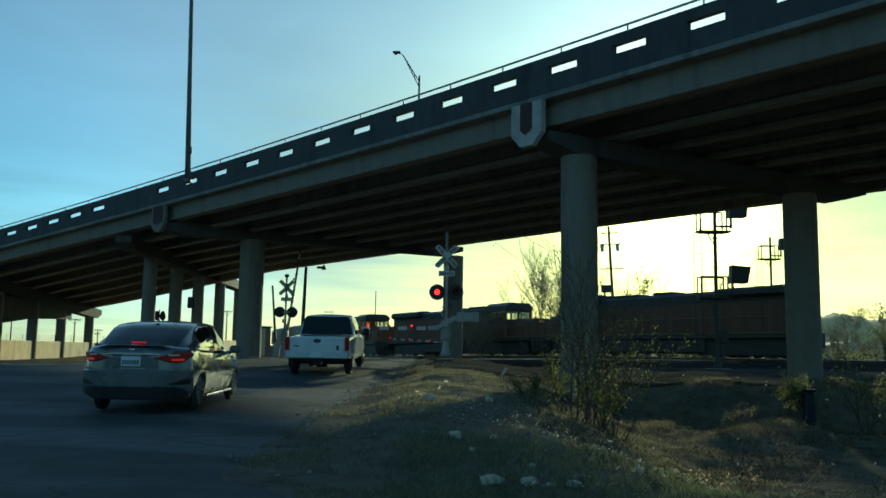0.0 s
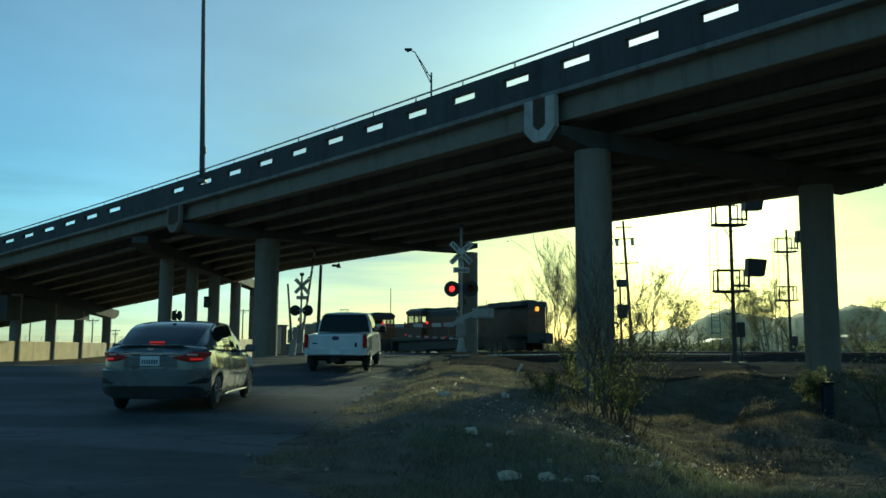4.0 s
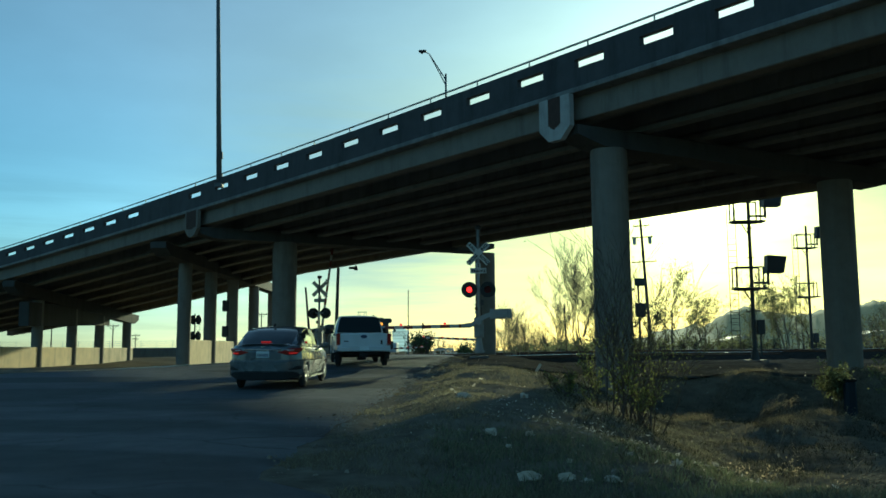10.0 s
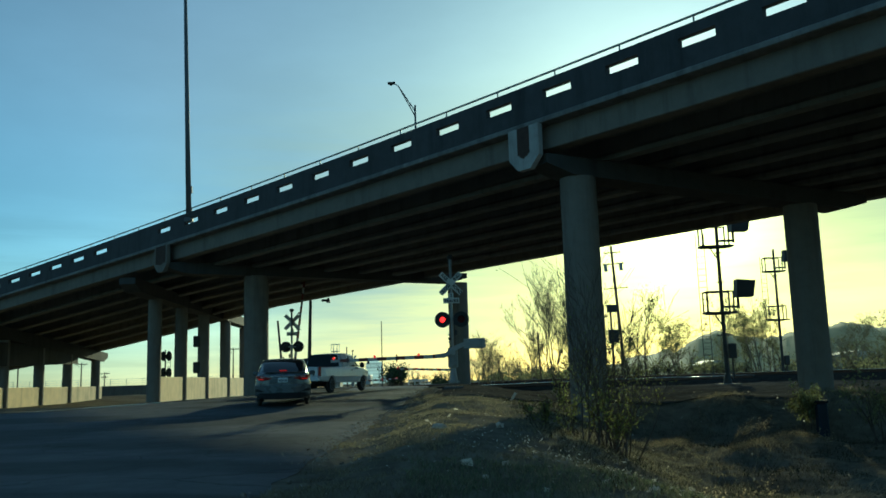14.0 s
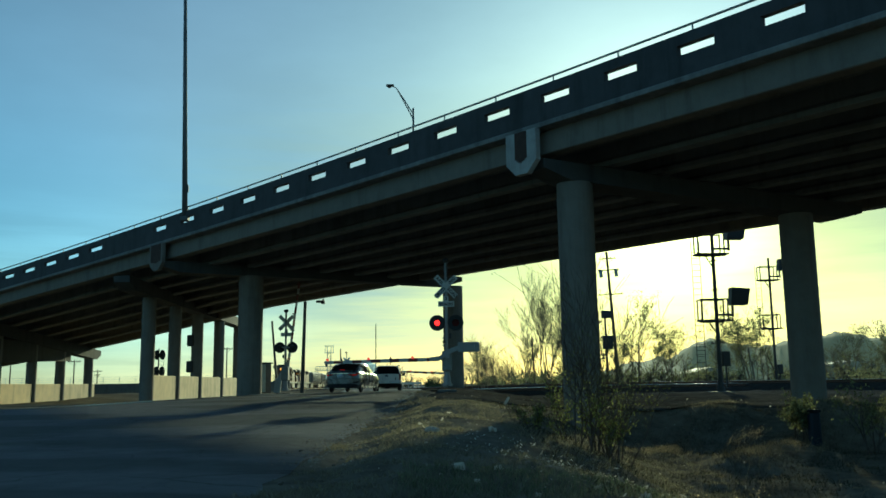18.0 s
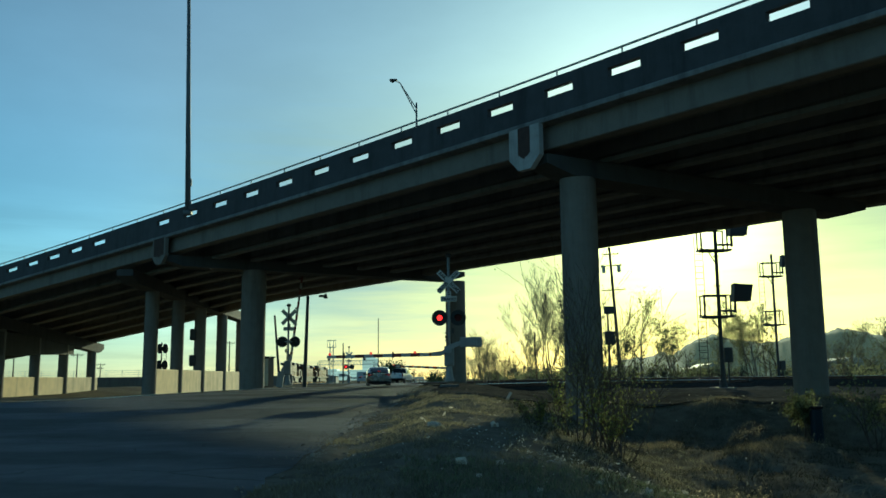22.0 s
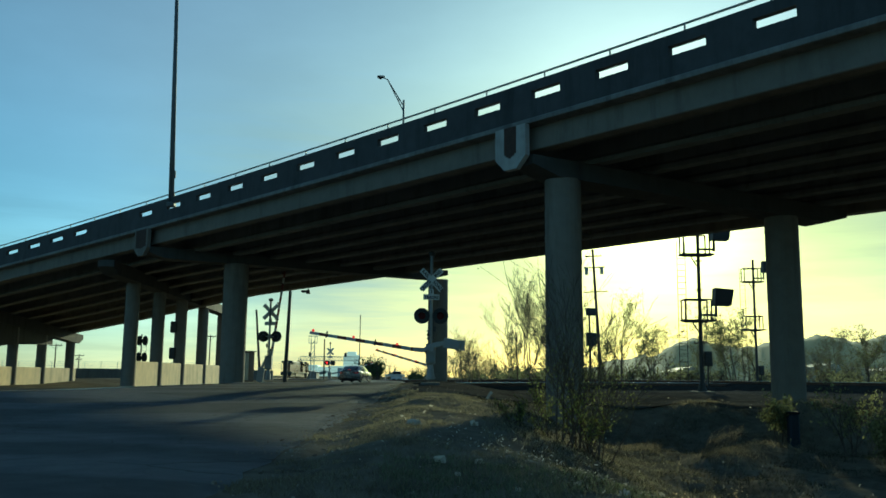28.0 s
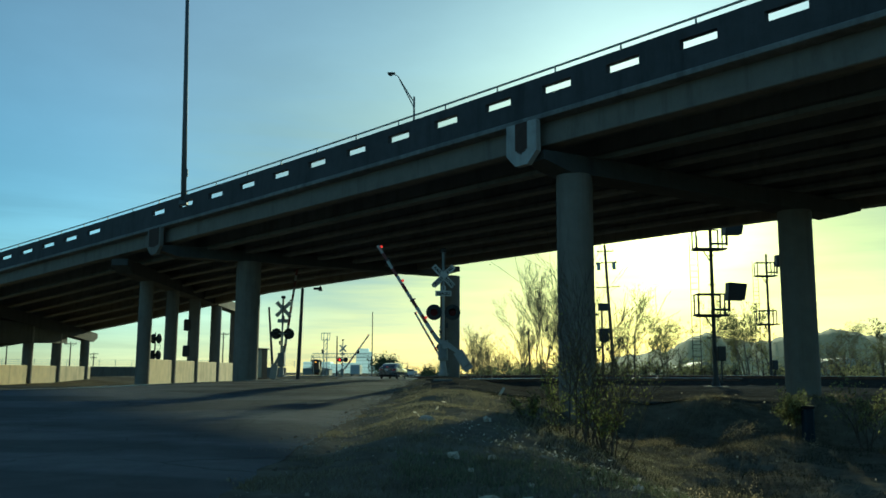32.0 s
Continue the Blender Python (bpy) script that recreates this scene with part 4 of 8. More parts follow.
def utility_pole(x, y, top, label, arms=((0.3, 2.2),), lean=0.0, r=0.14, boxes=()):
    z = ground_z(x, y)
    h = top - z
    ob = empty("utility_pole", pose(x, y, z, 0, lean, 0))
    tagged(ob, label, "utility pole", group="utility poles")
    bm = bmesh.new()
    tube(bm, (0, 0, -0.3), (0, 0, h), r, r * 0.65, 10)
    part("pole", bm, WOOD_POLE, ob)
    for down, w in arms:
        bm = bmesh.new()
        box(bm, (0, -r, h - down), (w, 0.1, 0.12), bevel=0.01)
        for s in (-1, 1):
            tube(bm, (s * w * 0.35, -r, h - down - 0.05), (0, -r, h - down - 0.7), 0.02, 0.02, 5)
        part("crossarm", bm, WOOD_POLE, ob)
        for u in (-0.45, -0.2, 0.2, 0.45):
            bm = bmesh.new()
            tube(bm, (u * w, -r, h - down + 0.06), (u * w, -r, h - down + 0.24), 0.05, 0.035, 8)
            part("insulator", bm, DARK_STEEL, ob)
    for down, u, s in boxes:
        bm = bmesh.new()
        tube(bm, (u, -0.1, h - down - s), (u, -0.1, h - down), 0.24, 0.24, 12)
        part("transformer", bm, STEEL, ob)
    return ob


utility_pole(22.4, 113.0, 18.0, "dark wooden utility pole with crossarms and transformers", ((0.9, 2.2), (2.4, 2.8), (5.6, 3.2)), -3, 0.24, ((2.3, -1.0, 1.0), (2.3, 1.0, 1.0)))
_pole = utility_pole(16.35, 88.0, 8.3, "short dark pole with two relay boxes", (), -0.5, 0.14)
utility_pole(15.6, 88.0, 8.1, "thin dark signal pole beside the relay boxes", ((1.0, 0.7), (4.3, 0.8)), 0, 0.09)
for _z, _w, _h in ((7.85, 0.95, 0.75), (5.05, 1.0, 1.35)):
    bm = bmesh.new()
    box(bm, (0.1, -0.3, _z - ground_z(16.35, 88.0)), (_w, 0.5, _h), bevel=0.04)
    part("relay_box", bm, DARK_STEEL, _pole, "dark steel relay box")
utility_pole(8.0, 78.0, 5.2, "thin leaning wooden pole in the brush", (), -2, 0.08)
utility_pole(28.5, 90.0, 5.2, "short pole with a small dark sign", ((0.25, 1.4),), -4, 0.09)
for px, py, pt, ar in ((-63.4, 150.0, 6.1, ((0.3, 2.2),)), (-75.2, 190.0, 5.2, ((0.3, 2.2), (1.1, 1.4))), (-37.3, 150.0, 7.9, ((0.3, 2.0),)), (-74.3, 150.0, 8.0, ())):
    utility_pole(px, py, pt, "distant wooden utility pole with crossarms", ar, 0, 0.13)


def plain_pole(x, y, top, r, lean, label, name="pole"):
    z = ground_z(x, y)
    ob = empty(name, pose(x, y, z, 0, lean, 0))
    tagged(ob, label, "pole", group="bare poles")
    bm = bmesh.new()
    tube(bm, (0, 0, -0.2), (0, 0, top - z), r, r * 0.7, 10)
    part("shaft", bm, DARK_STEEL, ob)
    bm = bmesh.new()
    tube(bm, (0, 0, top - z), (0, 0, top - z + 0.06), r * 0.9, r * 0.4, 10)
    part("cap", bm, STEEL, ob)
    return ob


plain_pole(-8.6, 53.0, 6.2, 0.13, 1.4, "bare dark steel pole beside the crossing")
plain_pole(-10.45, 55.0, 5.2, 0.09, -5.2, "leaning bare pole beside the crossing signal")
plain_pole(-13.95, 118.0, 6.0, 0.11, -0.5, "thin dark pole beside the distant signal")
plain_pole(-14.5, 185.0, 14.0, 0.12, 0, "tall thin distant radio mast")


def highway_light(p, base_z, top_z, label, tall=True):
    ob = empty("street_lamp", pose(p.x, p.y, base_z, 0, -1.65 if tall else 0, 0))
    tagged(ob, label, "street lamp", group="overpass lamps")
    h = top_z - base_z
    bm = bmesh.new()
    tube(bm, (0, 0, 0), (0, 0, h), 0.15 if tall else 0.09, 0.09 if tall else 0.06, 14)
    part("pole", bm, LAMP_STEEL, ob, smooth=True)
    bm = bmesh.new()
    box(bm, (0, 0, 0.12), (0.42, 0.42, 0.24), bevel=0.03)
    part("base_box", bm, LAMP_STEEL, ob)
    bm = bmesh.new()
    if tall:
        box(bm, (0.17, -0.05, 1.75), (0.1, 0.14, 0.4), bevel=0.02)
        part("junction_box", bm, LAMP_STEEL, ob)
        bm = bmesh.new()
        tube(bm, (0, 0, h - 0.1), (0.9, 0.0, h + 0.6), 0.05, 0.045, 8)
        part("arm", bm, LAMP_STEEL, ob)
        bm = bmesh.new()
        box(bm, (1.3, 0, h + 0.68), (0.8, 0.3, 0.16), bevel=0.05)
        part("luminaire", bm, LAMP_STEEL, ob)
    else:
        for a, b in (((0, 0, h - 0.75), (-1.03, 0, h + 1.28)), ((0, 0, h - 0.4), (-1.06, 0, h + 1.34)), ((-1.05, 0, h + 1.33), (-1.32, 0, h + 1.47))):
            tube(bm, a, b, 0.035, 0.03, 8)
        for u in (0.3, 0.6):
            tube(bm, (-1.03 * u, 0, h - 0.75 + 2.03 * u), (-1.06 * u, 0, h - 0.4 + 1.74 * u), 0.018, 0.018, 6)
        part("truss_arm", bm, LAMP_STEEL, ob)
        bm = bmesh.new()
        box(bm, (-1.48, 0, h + 1.52), (0.5, 0.26, 0.14), pose(0, 0, 0), bevel=0.05)
        tube(bm, (-1.52, 0, h + 1.38), (-1.52, 0, h + 1.46), 0.09, 0.13, 12)
        part("luminaire", bm, DARK_STEEL, ob)
    return ob


_a, _n, _t = deck(-7.15)
highway_light(_a - 0.25 * _n + Vector((0.3, 0, 0)), _a.z - 0.75, 22.6, "tall galvanised steel light pole on the near parapet")
_a, _n, _t = deck(-6.1)
highway_light(_a + DECK_W * _n - Vector((0.42, 0, 0)), _a.z - 1.6, 18.71, "street lamp with a truss arm on the far parapet", tall=False)


def make_cabinets():
    ob = empty("signal_cabinet", pose(-11.62, 57.0, 0.68, 0, 0, -22))
    tagged(ob, "brown steel equipment cabinet with a cream door beside the crossing", "cabinet")
    bm = bmesh.new()
    box(bm, (0, 0, 1.0), (0.48, 0.6, 1.9), bevel=0.03)
    part("body", bm, mat("brown_cabinet_paint", (0.17, 0.12, 0.075), 0.6, var=0.2, scale=4, bump=0.05, stains=0.3), ob)
    bm = bmesh.new()
    box(bm, (0, 0, 1.98), (0.62, 0.76, 0.08), bevel=0.02)
    part("roof", bm, DARK_STEEL, ob)
    bm = bmesh.new()
    box(bm, (0, -0.312, 1.0), (0.42, 0.02, 1.75), bevel=0.008)
    d = part("door", bm, mat("cream_cabinet_door", (0.5, 0.45, 0.33), 0.6, var=0.15, scale=4, stains=0.3), ob)
    bm = bmesh.new()
    box(bm, (0.15, -0.332, 1.0), (0.03, 0.03, 0.14))
    part("handle", bm, STEEL, d)


make_cabinets()


def block_signal(x, y, z0, z1, label):
    """Low railway signals behind the piers: a rung pole with round heads and backgrounds."""
    ob = empty("railway_signal", pose(x, y, ground_z(x, y)))
    tagged(ob, label, "railway signal", group="low railway signals")
    g = ground_z(x, y)
    bm = bmesh.new()
    tube(bm, (0, 0, 0), (0, 0, z1 - g), 0.07, 0.06, 8)
    for i in range(10):
        zz = 0.6 + i * 0.35
        if zz < z1 - g - 0.3:
            tube(bm, (0.1, 0, zz), (0.45, 0, zz), 0.014, 0.014, 5)
    tube(bm, (0.45, 0, 0.3), (0.45, 0, z1 - g - 0.4), 0.016, 0.016, 5)
    part("mast", bm, DARK_STEEL, ob)
    for zz in (z1 - 0.55, z0 + 0.3):
        for u in (-0.16, 0.34):
            bm = bmesh.new()
            tube(bm, (u, -0.1, zz - g), (u, 0.0, zz - g), 0.3, 0.3, 18)
            bmesh.ops.scale(bm, vec=(0.85, 1, 1.45), space=Matrix.Translation((-u, 0, g - zz)), verts=bm.verts[:])
            tube(bm, (u, -0.35, zz - g), (u, -0.1, zz - g), 0.16, 0.2, 12)
            part("signal_head", bm, BLACK, ob)


block_signal(-25.3, 77.5, 2.3, 4.6, "dark railway signal with round heads behind the pier")


def pier_boxes():
    for z0 in (4.2, 2.25):
        ob = empty("junction_box", pose(-19.12, 65.9, z0))
        tagged(ob, "dark steel junction box on a pier column", "junction box", group="pier junction boxes")
        bm = bmesh.new()
        box(bm, (0, 0, 0.45), (0.5, 0.5, 0.85), bevel=0.06)
        part("case", bm, DARK_STEEL, ob)
        bm = bmesh.new()
        box(bm, (0.0, -0.26, 0.45), (0.4, 0.02, 0.7), bevel=0.005)
        part("lid", bm, DARK_STEEL, ob)


pier_boxes()


# ---- vehicles ----
def paint(name, base, metal=0.6, rough=0.32):
    m = bpy.data.materials.new(name)
    m.use_nodes = True
    nt = m.node_tree
    p = nt.nodes["Principled BSDF"]
    geo = nt.nodes.new("ShaderNodeTexCoord")
    n = node(nt, "ShaderNodeTexNoise", Scale=2.5, Detail=5.0)
    nt.links.new(geo.outputs["Object"], n.inputs["Vector"])
    mix = nt.nodes.new("ShaderNodeMix")
    mix.data_type = "RGBA"
    mix.inputs["A"].default_value = (*[c * 0.8 for c in base], 1)
    mix.inputs["B"].default_value = (*[min(1, c * 1.15) for c in base], 1)
    nt.links.new(n.outputs[0], mix.inputs["Factor"])
    nt.links.new(mix.outputs["Result"], p.inputs["Base Color"])
    mr = nt.nodes.new("ShaderNodeMapRange")
    mr.inputs["To Min"].default_value, mr.inputs["To Max"].default_value = rough * 0.8, rough * 1.3
    nt.links.new(n.outputs[0], mr.inputs["Value"])
    nt.links.new(mr.outputs[0], p.inputs["Roughness"])
    p.inputs["Metallic"].default_value = metal
    p.inputs["Specular IOR Level"].default_value = 0.0
    p.inputs["Coat Weight"].default_value = 0.9
    p.inputs["Coat Roughness"].default_value = 0.04
    return m


SEDAN_PAINT = paint("slate_grey_car_paint", (0.12, 0.13, 0.145), 0.45, 0.26)
TRUCK_PAINT = paint("white_truck_paint", (0.62, 0.63, 0.64), 0.0, 0.4)
CAR_GLASS = glass("tinted_car_glass", (0.008, 0.01, 0.012), 0.03)
TRUCK_GLASS = glass("dark_cab_glass", (0.006, 0.008, 0.01), 0.12)
TRUCK_GLASS.node_tree.nodes["Principled BSDF"].inputs["Specular IOR Level"].default_value = 0.12
TYRE = mat("tyre_rubber", (0.018, 0.018, 0.018), 0.85, var=0.2, scale=20, bump=0.2)
RIM = mat("alloy_rim", (0.25, 0.25, 0.26), 0.35, 0.9, var=0.1, scale=20, bump=0.02)
PLASTIC = mat("black_trim_plastic", (0.02, 0.02, 0.021), 0.6, var=0.2, scale=15, bump=0.06, spec=0.15)
CHROME = mat("chrome_trim", (0.7, 0.7, 0.7), 0.12, 1.0, var=0.05, bump=0)
TAIL = mat("red_tail_lens", (0.1, 0.008, 0.008), 0.15, var=0.1, bump=0, emit=(1, 0.012, 0.012), strength=0.008)
TAIL_ON = mat("lit_tail_lens", (0.5, 0.02, 0.015), 0.2, var=0.1, bump=0, emit=(1, 0.015, 0.015), strength=0.2)
CLEAR_LENS = mat("clear_lamp_lens", (0.6, 0.6, 0.58), 0.12, var=0.1, bump=0)
PLATE = mat("white_plate", (0.6, 0.62, 0.62), 0.4, var=0.05, bump=0)
PLATE_INK = mat("plate_ink", (0.03, 0.04, 0.09), 0.5, var=0.05, bump=0)


def clear_glass(name):
    m = bpy.data.materials.new(name)
    m.use_nodes = True
    nt = m.node_tree
    clear, gloss, mixs = nt.nodes.new("ShaderNodeBsdfTransparent"), node(nt, "ShaderNodeBsdfGlossy", Roughness=0.05), nt.nodes.new("ShaderNodeMixShader")
    clear.inputs[0].default_value = (0.75, 0.78, 0.76, 1)
    mixs.inputs[0].default_value = 0.08
    nt.links.new(clear.outputs[0], mixs.inputs[1])
    nt.links.new(gloss.outputs[0], mixs.inputs[2])
    nt.links.new(mixs.outputs[0], nt.nodes["Material Output"].inputs["Surface"])
    return m


CLEAR_GLASS = clear_glass("clear_cab_glass")


def curve_at(pts, v):
    """Smooth interpolation through a few (place, value) pairs."""
    if v <= pts[0][0]:
        return pts[0][1]
    for (a, fa), (b, fb) in zip(pts, pts[1:]):
        if v <= b:
            t = (v - a) / (b - a)
            return fa + (fb - fa) * t * t * (3 - 2 * t)
    return pts[-1][1]


def lerp_at(pts, v):
    if v <= pts[0][0]:
        return pts[0][1]
    for (a, fa), (b, fb) in zip(pts, pts[1:]):
        if v <= b:
            return fa + (fb - fa) * (v - a) / (b - a)
    return pts[-1][1]


def body_shell(y0, y1, top, half, sill, wheels, wheel_r, rows=7, crown=0.05, n=84, tumble=0.06, extra=()):
    """A car's lower body: stations along y, sides with wheel openings, a crowned deck on top."""
    bm = bmesh.new()
    ys = sorted([y0 + (y1 - y0) * i / n for i in range(n + 1)] + list(extra))
    rings = []
    for y in ys:
        hw, tz = half(y), top(y)
        lo = sill(y)
        for wy in wheels:
            d = abs(y - wy)
            if d < wheel_r:
                lo = max(lo, math.sqrt(wheel_r ** 2 - d * d) + wheel_r * 0.84)
        lo = min(lo, tz - 0.12)
        ring = [(0.0, sill(y) + 0.02 if lo < sill(y) + 0.01 else lo), (hw * 0.86, lo + 0.0)]
        for j in range(rows + 1):
            f = j / rows
            z = lo + (tz - 0.05 - lo) * f
            g = (z - 0.2) / max(0.2, tz - 0.2)
            x = hw * (1 - tumble * (2 * abs(g - 0.55)) ** 2.2) + (0.012 if 0.5 < g < 0.64 else 0)
            ring.append((x, z))
        ring += [(hw * 0.93, tz - 0.015), (hw * 0.8, tz + crown * 0.35), (hw * 0.45, tz + crown * 0.85), (0.0, tz + crown)]
        rings.append([bm.verts.new((x, y, z)) for x, z in ring])
    m = len(rings[0])
    for a, b in zip(rings, rings[1:]):
        for j in range(m - 1):
            bm.faces.new((a[j], b[j], b[j + 1], a[j + 1]))
    for r in (rings[0], rings[-1]):
        c = r
        bm.faces.new(c if r is rings[0] else c[::-1])
    geom = bm.verts[:] + bm.edges[:] + bm.faces[:]
    d = bmesh.ops.duplicate(bm, geom=geom)
    vs = [v for v in d["geom"] if isinstance(v, bmesh.types.BMVert)]
    for v in vs:
        v.co.x = -v.co.x
    bmesh.ops.reverse_faces(bm, faces=[f for f in d["geom"] if isinstance(f, bmesh.types.BMFace)])
    bmesh.ops.remove_doubles(bm, verts=bm.verts[:], dist=0.0005)
    return bm


def cabin_shell(stations, mi=0):
    """A greenhouse: stations (y, base z, base half width, roof z, roof half width)."""
    bm = bmesh.new()
    rings = []
    for y, bz, bh, rz, rh in stations:
        mid = (bh * 0.55 + rh * 0.45) + 0.02
        pts = [(bh, bz), (mid, bz * 0.5 + rz * 0.5), (rh, rz - 0.05), (rh * 0.93, rz - 0.012), (rh * 0.5, rz + 0.012), (0, rz + 0.02)]
        pts += [(-x, z) for x, z in pts[-2::-1]]
        rings.append([bm.verts.new((x, y, z)) for x, z in pts])
    for a, b in zip(rings, rings[1:]):
        for j in range(len(a) - 1):
            bm.faces.new((a[j], a[j + 1], b[j + 1], b[j]))
    bm.faces.new(rings[0])
    bm.faces.new(rings[-1][::-1])
    return bm


def cabin_patch(stations, ya, yb, ja, jb, off=0.012, n=8):
    """A pane that follows the greenhouse between two places along it and two along its section, a little proud of it."""
    def ring(y):
        v = [lerp_at([(s[0], s[k]) for s in stations], y) for k in range(1, 5)]
        bz, bh, rz, rh = v
        mid = (bh * 0.55 + rh * 0.45) + 0.02
        pts = [(bh, bz), (mid, bz * 0.5 + rz * 0.5), (rh, rz - 0.05), (rh * 0.93, rz - 0.012), (rh * 0.5, rz + 0.012), (0, rz + 0.02)]
        return pts + [(-x, z) for x, z in pts[-2::-1]]
    js = sorted({ja, jb, *[j for j in range(11) if ja < j < jb]})
    bm = bmesh.new()
    rows = []
    for i in range(n + 1):
        y = ya + (yb - ya) * i / n
        r = ring(y)
        row = []
        for j in js:
            a, b = r[int(j)], r[min(10, int(j) + 1)]
            f = j - int(j)
            row.append(bm.verts.new((a[0] + (b[0] - a[0]) * f, y, a[1] + (b[1] - a[1]) * f)))
        rows.append(row)
    for a, b in zip(rows, rows[1:]):
        for j in range(len(js) - 1):
            bm.faces.new((a[j], a[j + 1], b[j + 1], b[j]))
    bmesh.ops.recalc_face_normals(bm, faces=bm.faces[:])
    bm.normal_update()
    mean = sum((v.co for v in bm.verts), Vector()) / len(bm.verts)
    core = Vector((0, (ya + yb) / 2 if jb - ja < 3 else (1.0 if stations[0][0] < 0.5 else 2.0), 1.0))
    flip = 1 if (mean - core).dot(sum((f.normal for f in bm.faces), Vector())) > 0 else -1
    for v in bm.verts:
        v.co += v.normal * off * flip
    return bm


def panel(bm, pts, thick, mi=0):
    """A thin plate through points in space, given thickness along its normal."""
    vs = [bm.verts.new(p) for p in pts]
    f = bm.faces.new(vs)
    f.normal_update()
    bmesh.ops.solidify(bm, geom=[f], thickness=thick)


def make_wheel(parent, x, y, r, w, side, spokes=10):
    bm = bmesh.new()
    prof = [(0.0, r * 0.62), (0.02, r * 0.66), (0.05, r * 0.95), (w * 0.3, r), (w * 0.7, r), (w - 0.05, r * 0.95), (w - 0.02, r * 0.66), (w, r * 0.62)]
    n = 28
    rings = [[bm.verts.new((side * (u - w / 2), rr * math.cos(2 * math.pi * i / n), rr * math.sin(2 * math.pi * i / n))) for i in range(n)] for u, rr in prof]
    for a, b in zip(rings, rings[1:]):
        for i in range(n):
            j = (i + 1) % n
            bm.faces.new((a[i], a[j], b[j], b[i]))
    bm.faces.new(rings[0])
    bm.faces.new(rings[-1][::-1])
    wheel = link("wheel", bm, TYRE, parent, smooth=False)
    wheel.matrix_local = pose(x, y, r)
    bm = bmesh.new()
    xo = side * (w / 2 - 0.015)
    tube(bm, (xo - side * 0.03, 0, 0), (xo, 0, 0), r * 0.18, r * 0.16, 14)
    for i in range(spokes):
        a = 2 * math.pi * i / spokes
        tube(bm, (xo, 0.1 * r * math.cos(a), 0.1 * r * math.sin(a)), (xo, r * 0.62 * math.cos(a + 0.12), r * 0.62 * math.sin(a + 0.12)), 0.017, 0.026, 5)
    for i in range(n):
        a0, a1 = 2 * math.pi * i / n, 2 * math.pi * (i + 1) / n
        tube(bm, (xo, r * 0.63 * math.cos(a0), r * 0.63 * math.sin(a0)), (xo, r * 0.63 * math.cos(a1), r * 0.63 * math.sin(a1)), 0.016, 0.016, 5)
    part("rim", bm, RIM, wheel)
    return wheel


def rear_wrap(xa, xb, lower, upper, off, n=14):
    """A panel that follows the rounded tail of the sedan between two places across it."""
    bm = bmesh.new()
    rings = []
    for i in range(n + 1):
        x = xa + (xb - xa) * i / n
        y, slope = -1.0 + 0.42 * (abs(x) / 0.86) ** 4, 4 * 0.42 * abs(x) ** 3 / 0.86 ** 4 * (1 if x > 0 else -1)
        nrm = Vector((slope, -1, 0)).normalized()
        lo, hi = lower(abs(x)), upper(abs(x))
        p = Vector((x, y, 0))
        e = min(0.02, (hi - lo) * 0.25)
        rings.append([bm.verts.new(p + nrm * o + Vector((0, 0, z))) for o, z in ((-0.05, lo), (off - 0.012, lo), (off, lo + e), (off, hi - e), (off - 0.012, hi), (-0.05, hi))])
    for a, b in zip(rings, rings[1:]):
        for j in range(6):
            k = (j + 1) % 6
            bm.faces.new((a[j], a[k], b[k], b[j]))
    bm.faces.new(rings[0])
    bm.faces.new(rings[-1][::-1])
    return bm


SEDAN_TRIM = ((0.0, 1.05, 0.805), (0.06, 1.22, 0.735), (0.16, 1.33, 0.69), (0.42, 1.41, 0.677), (0.95, 1.446, 0.677), (1.42, 1.437, 0.662), (1.76, 1.372, 0.645), (2.15, 1.18, 0.66))


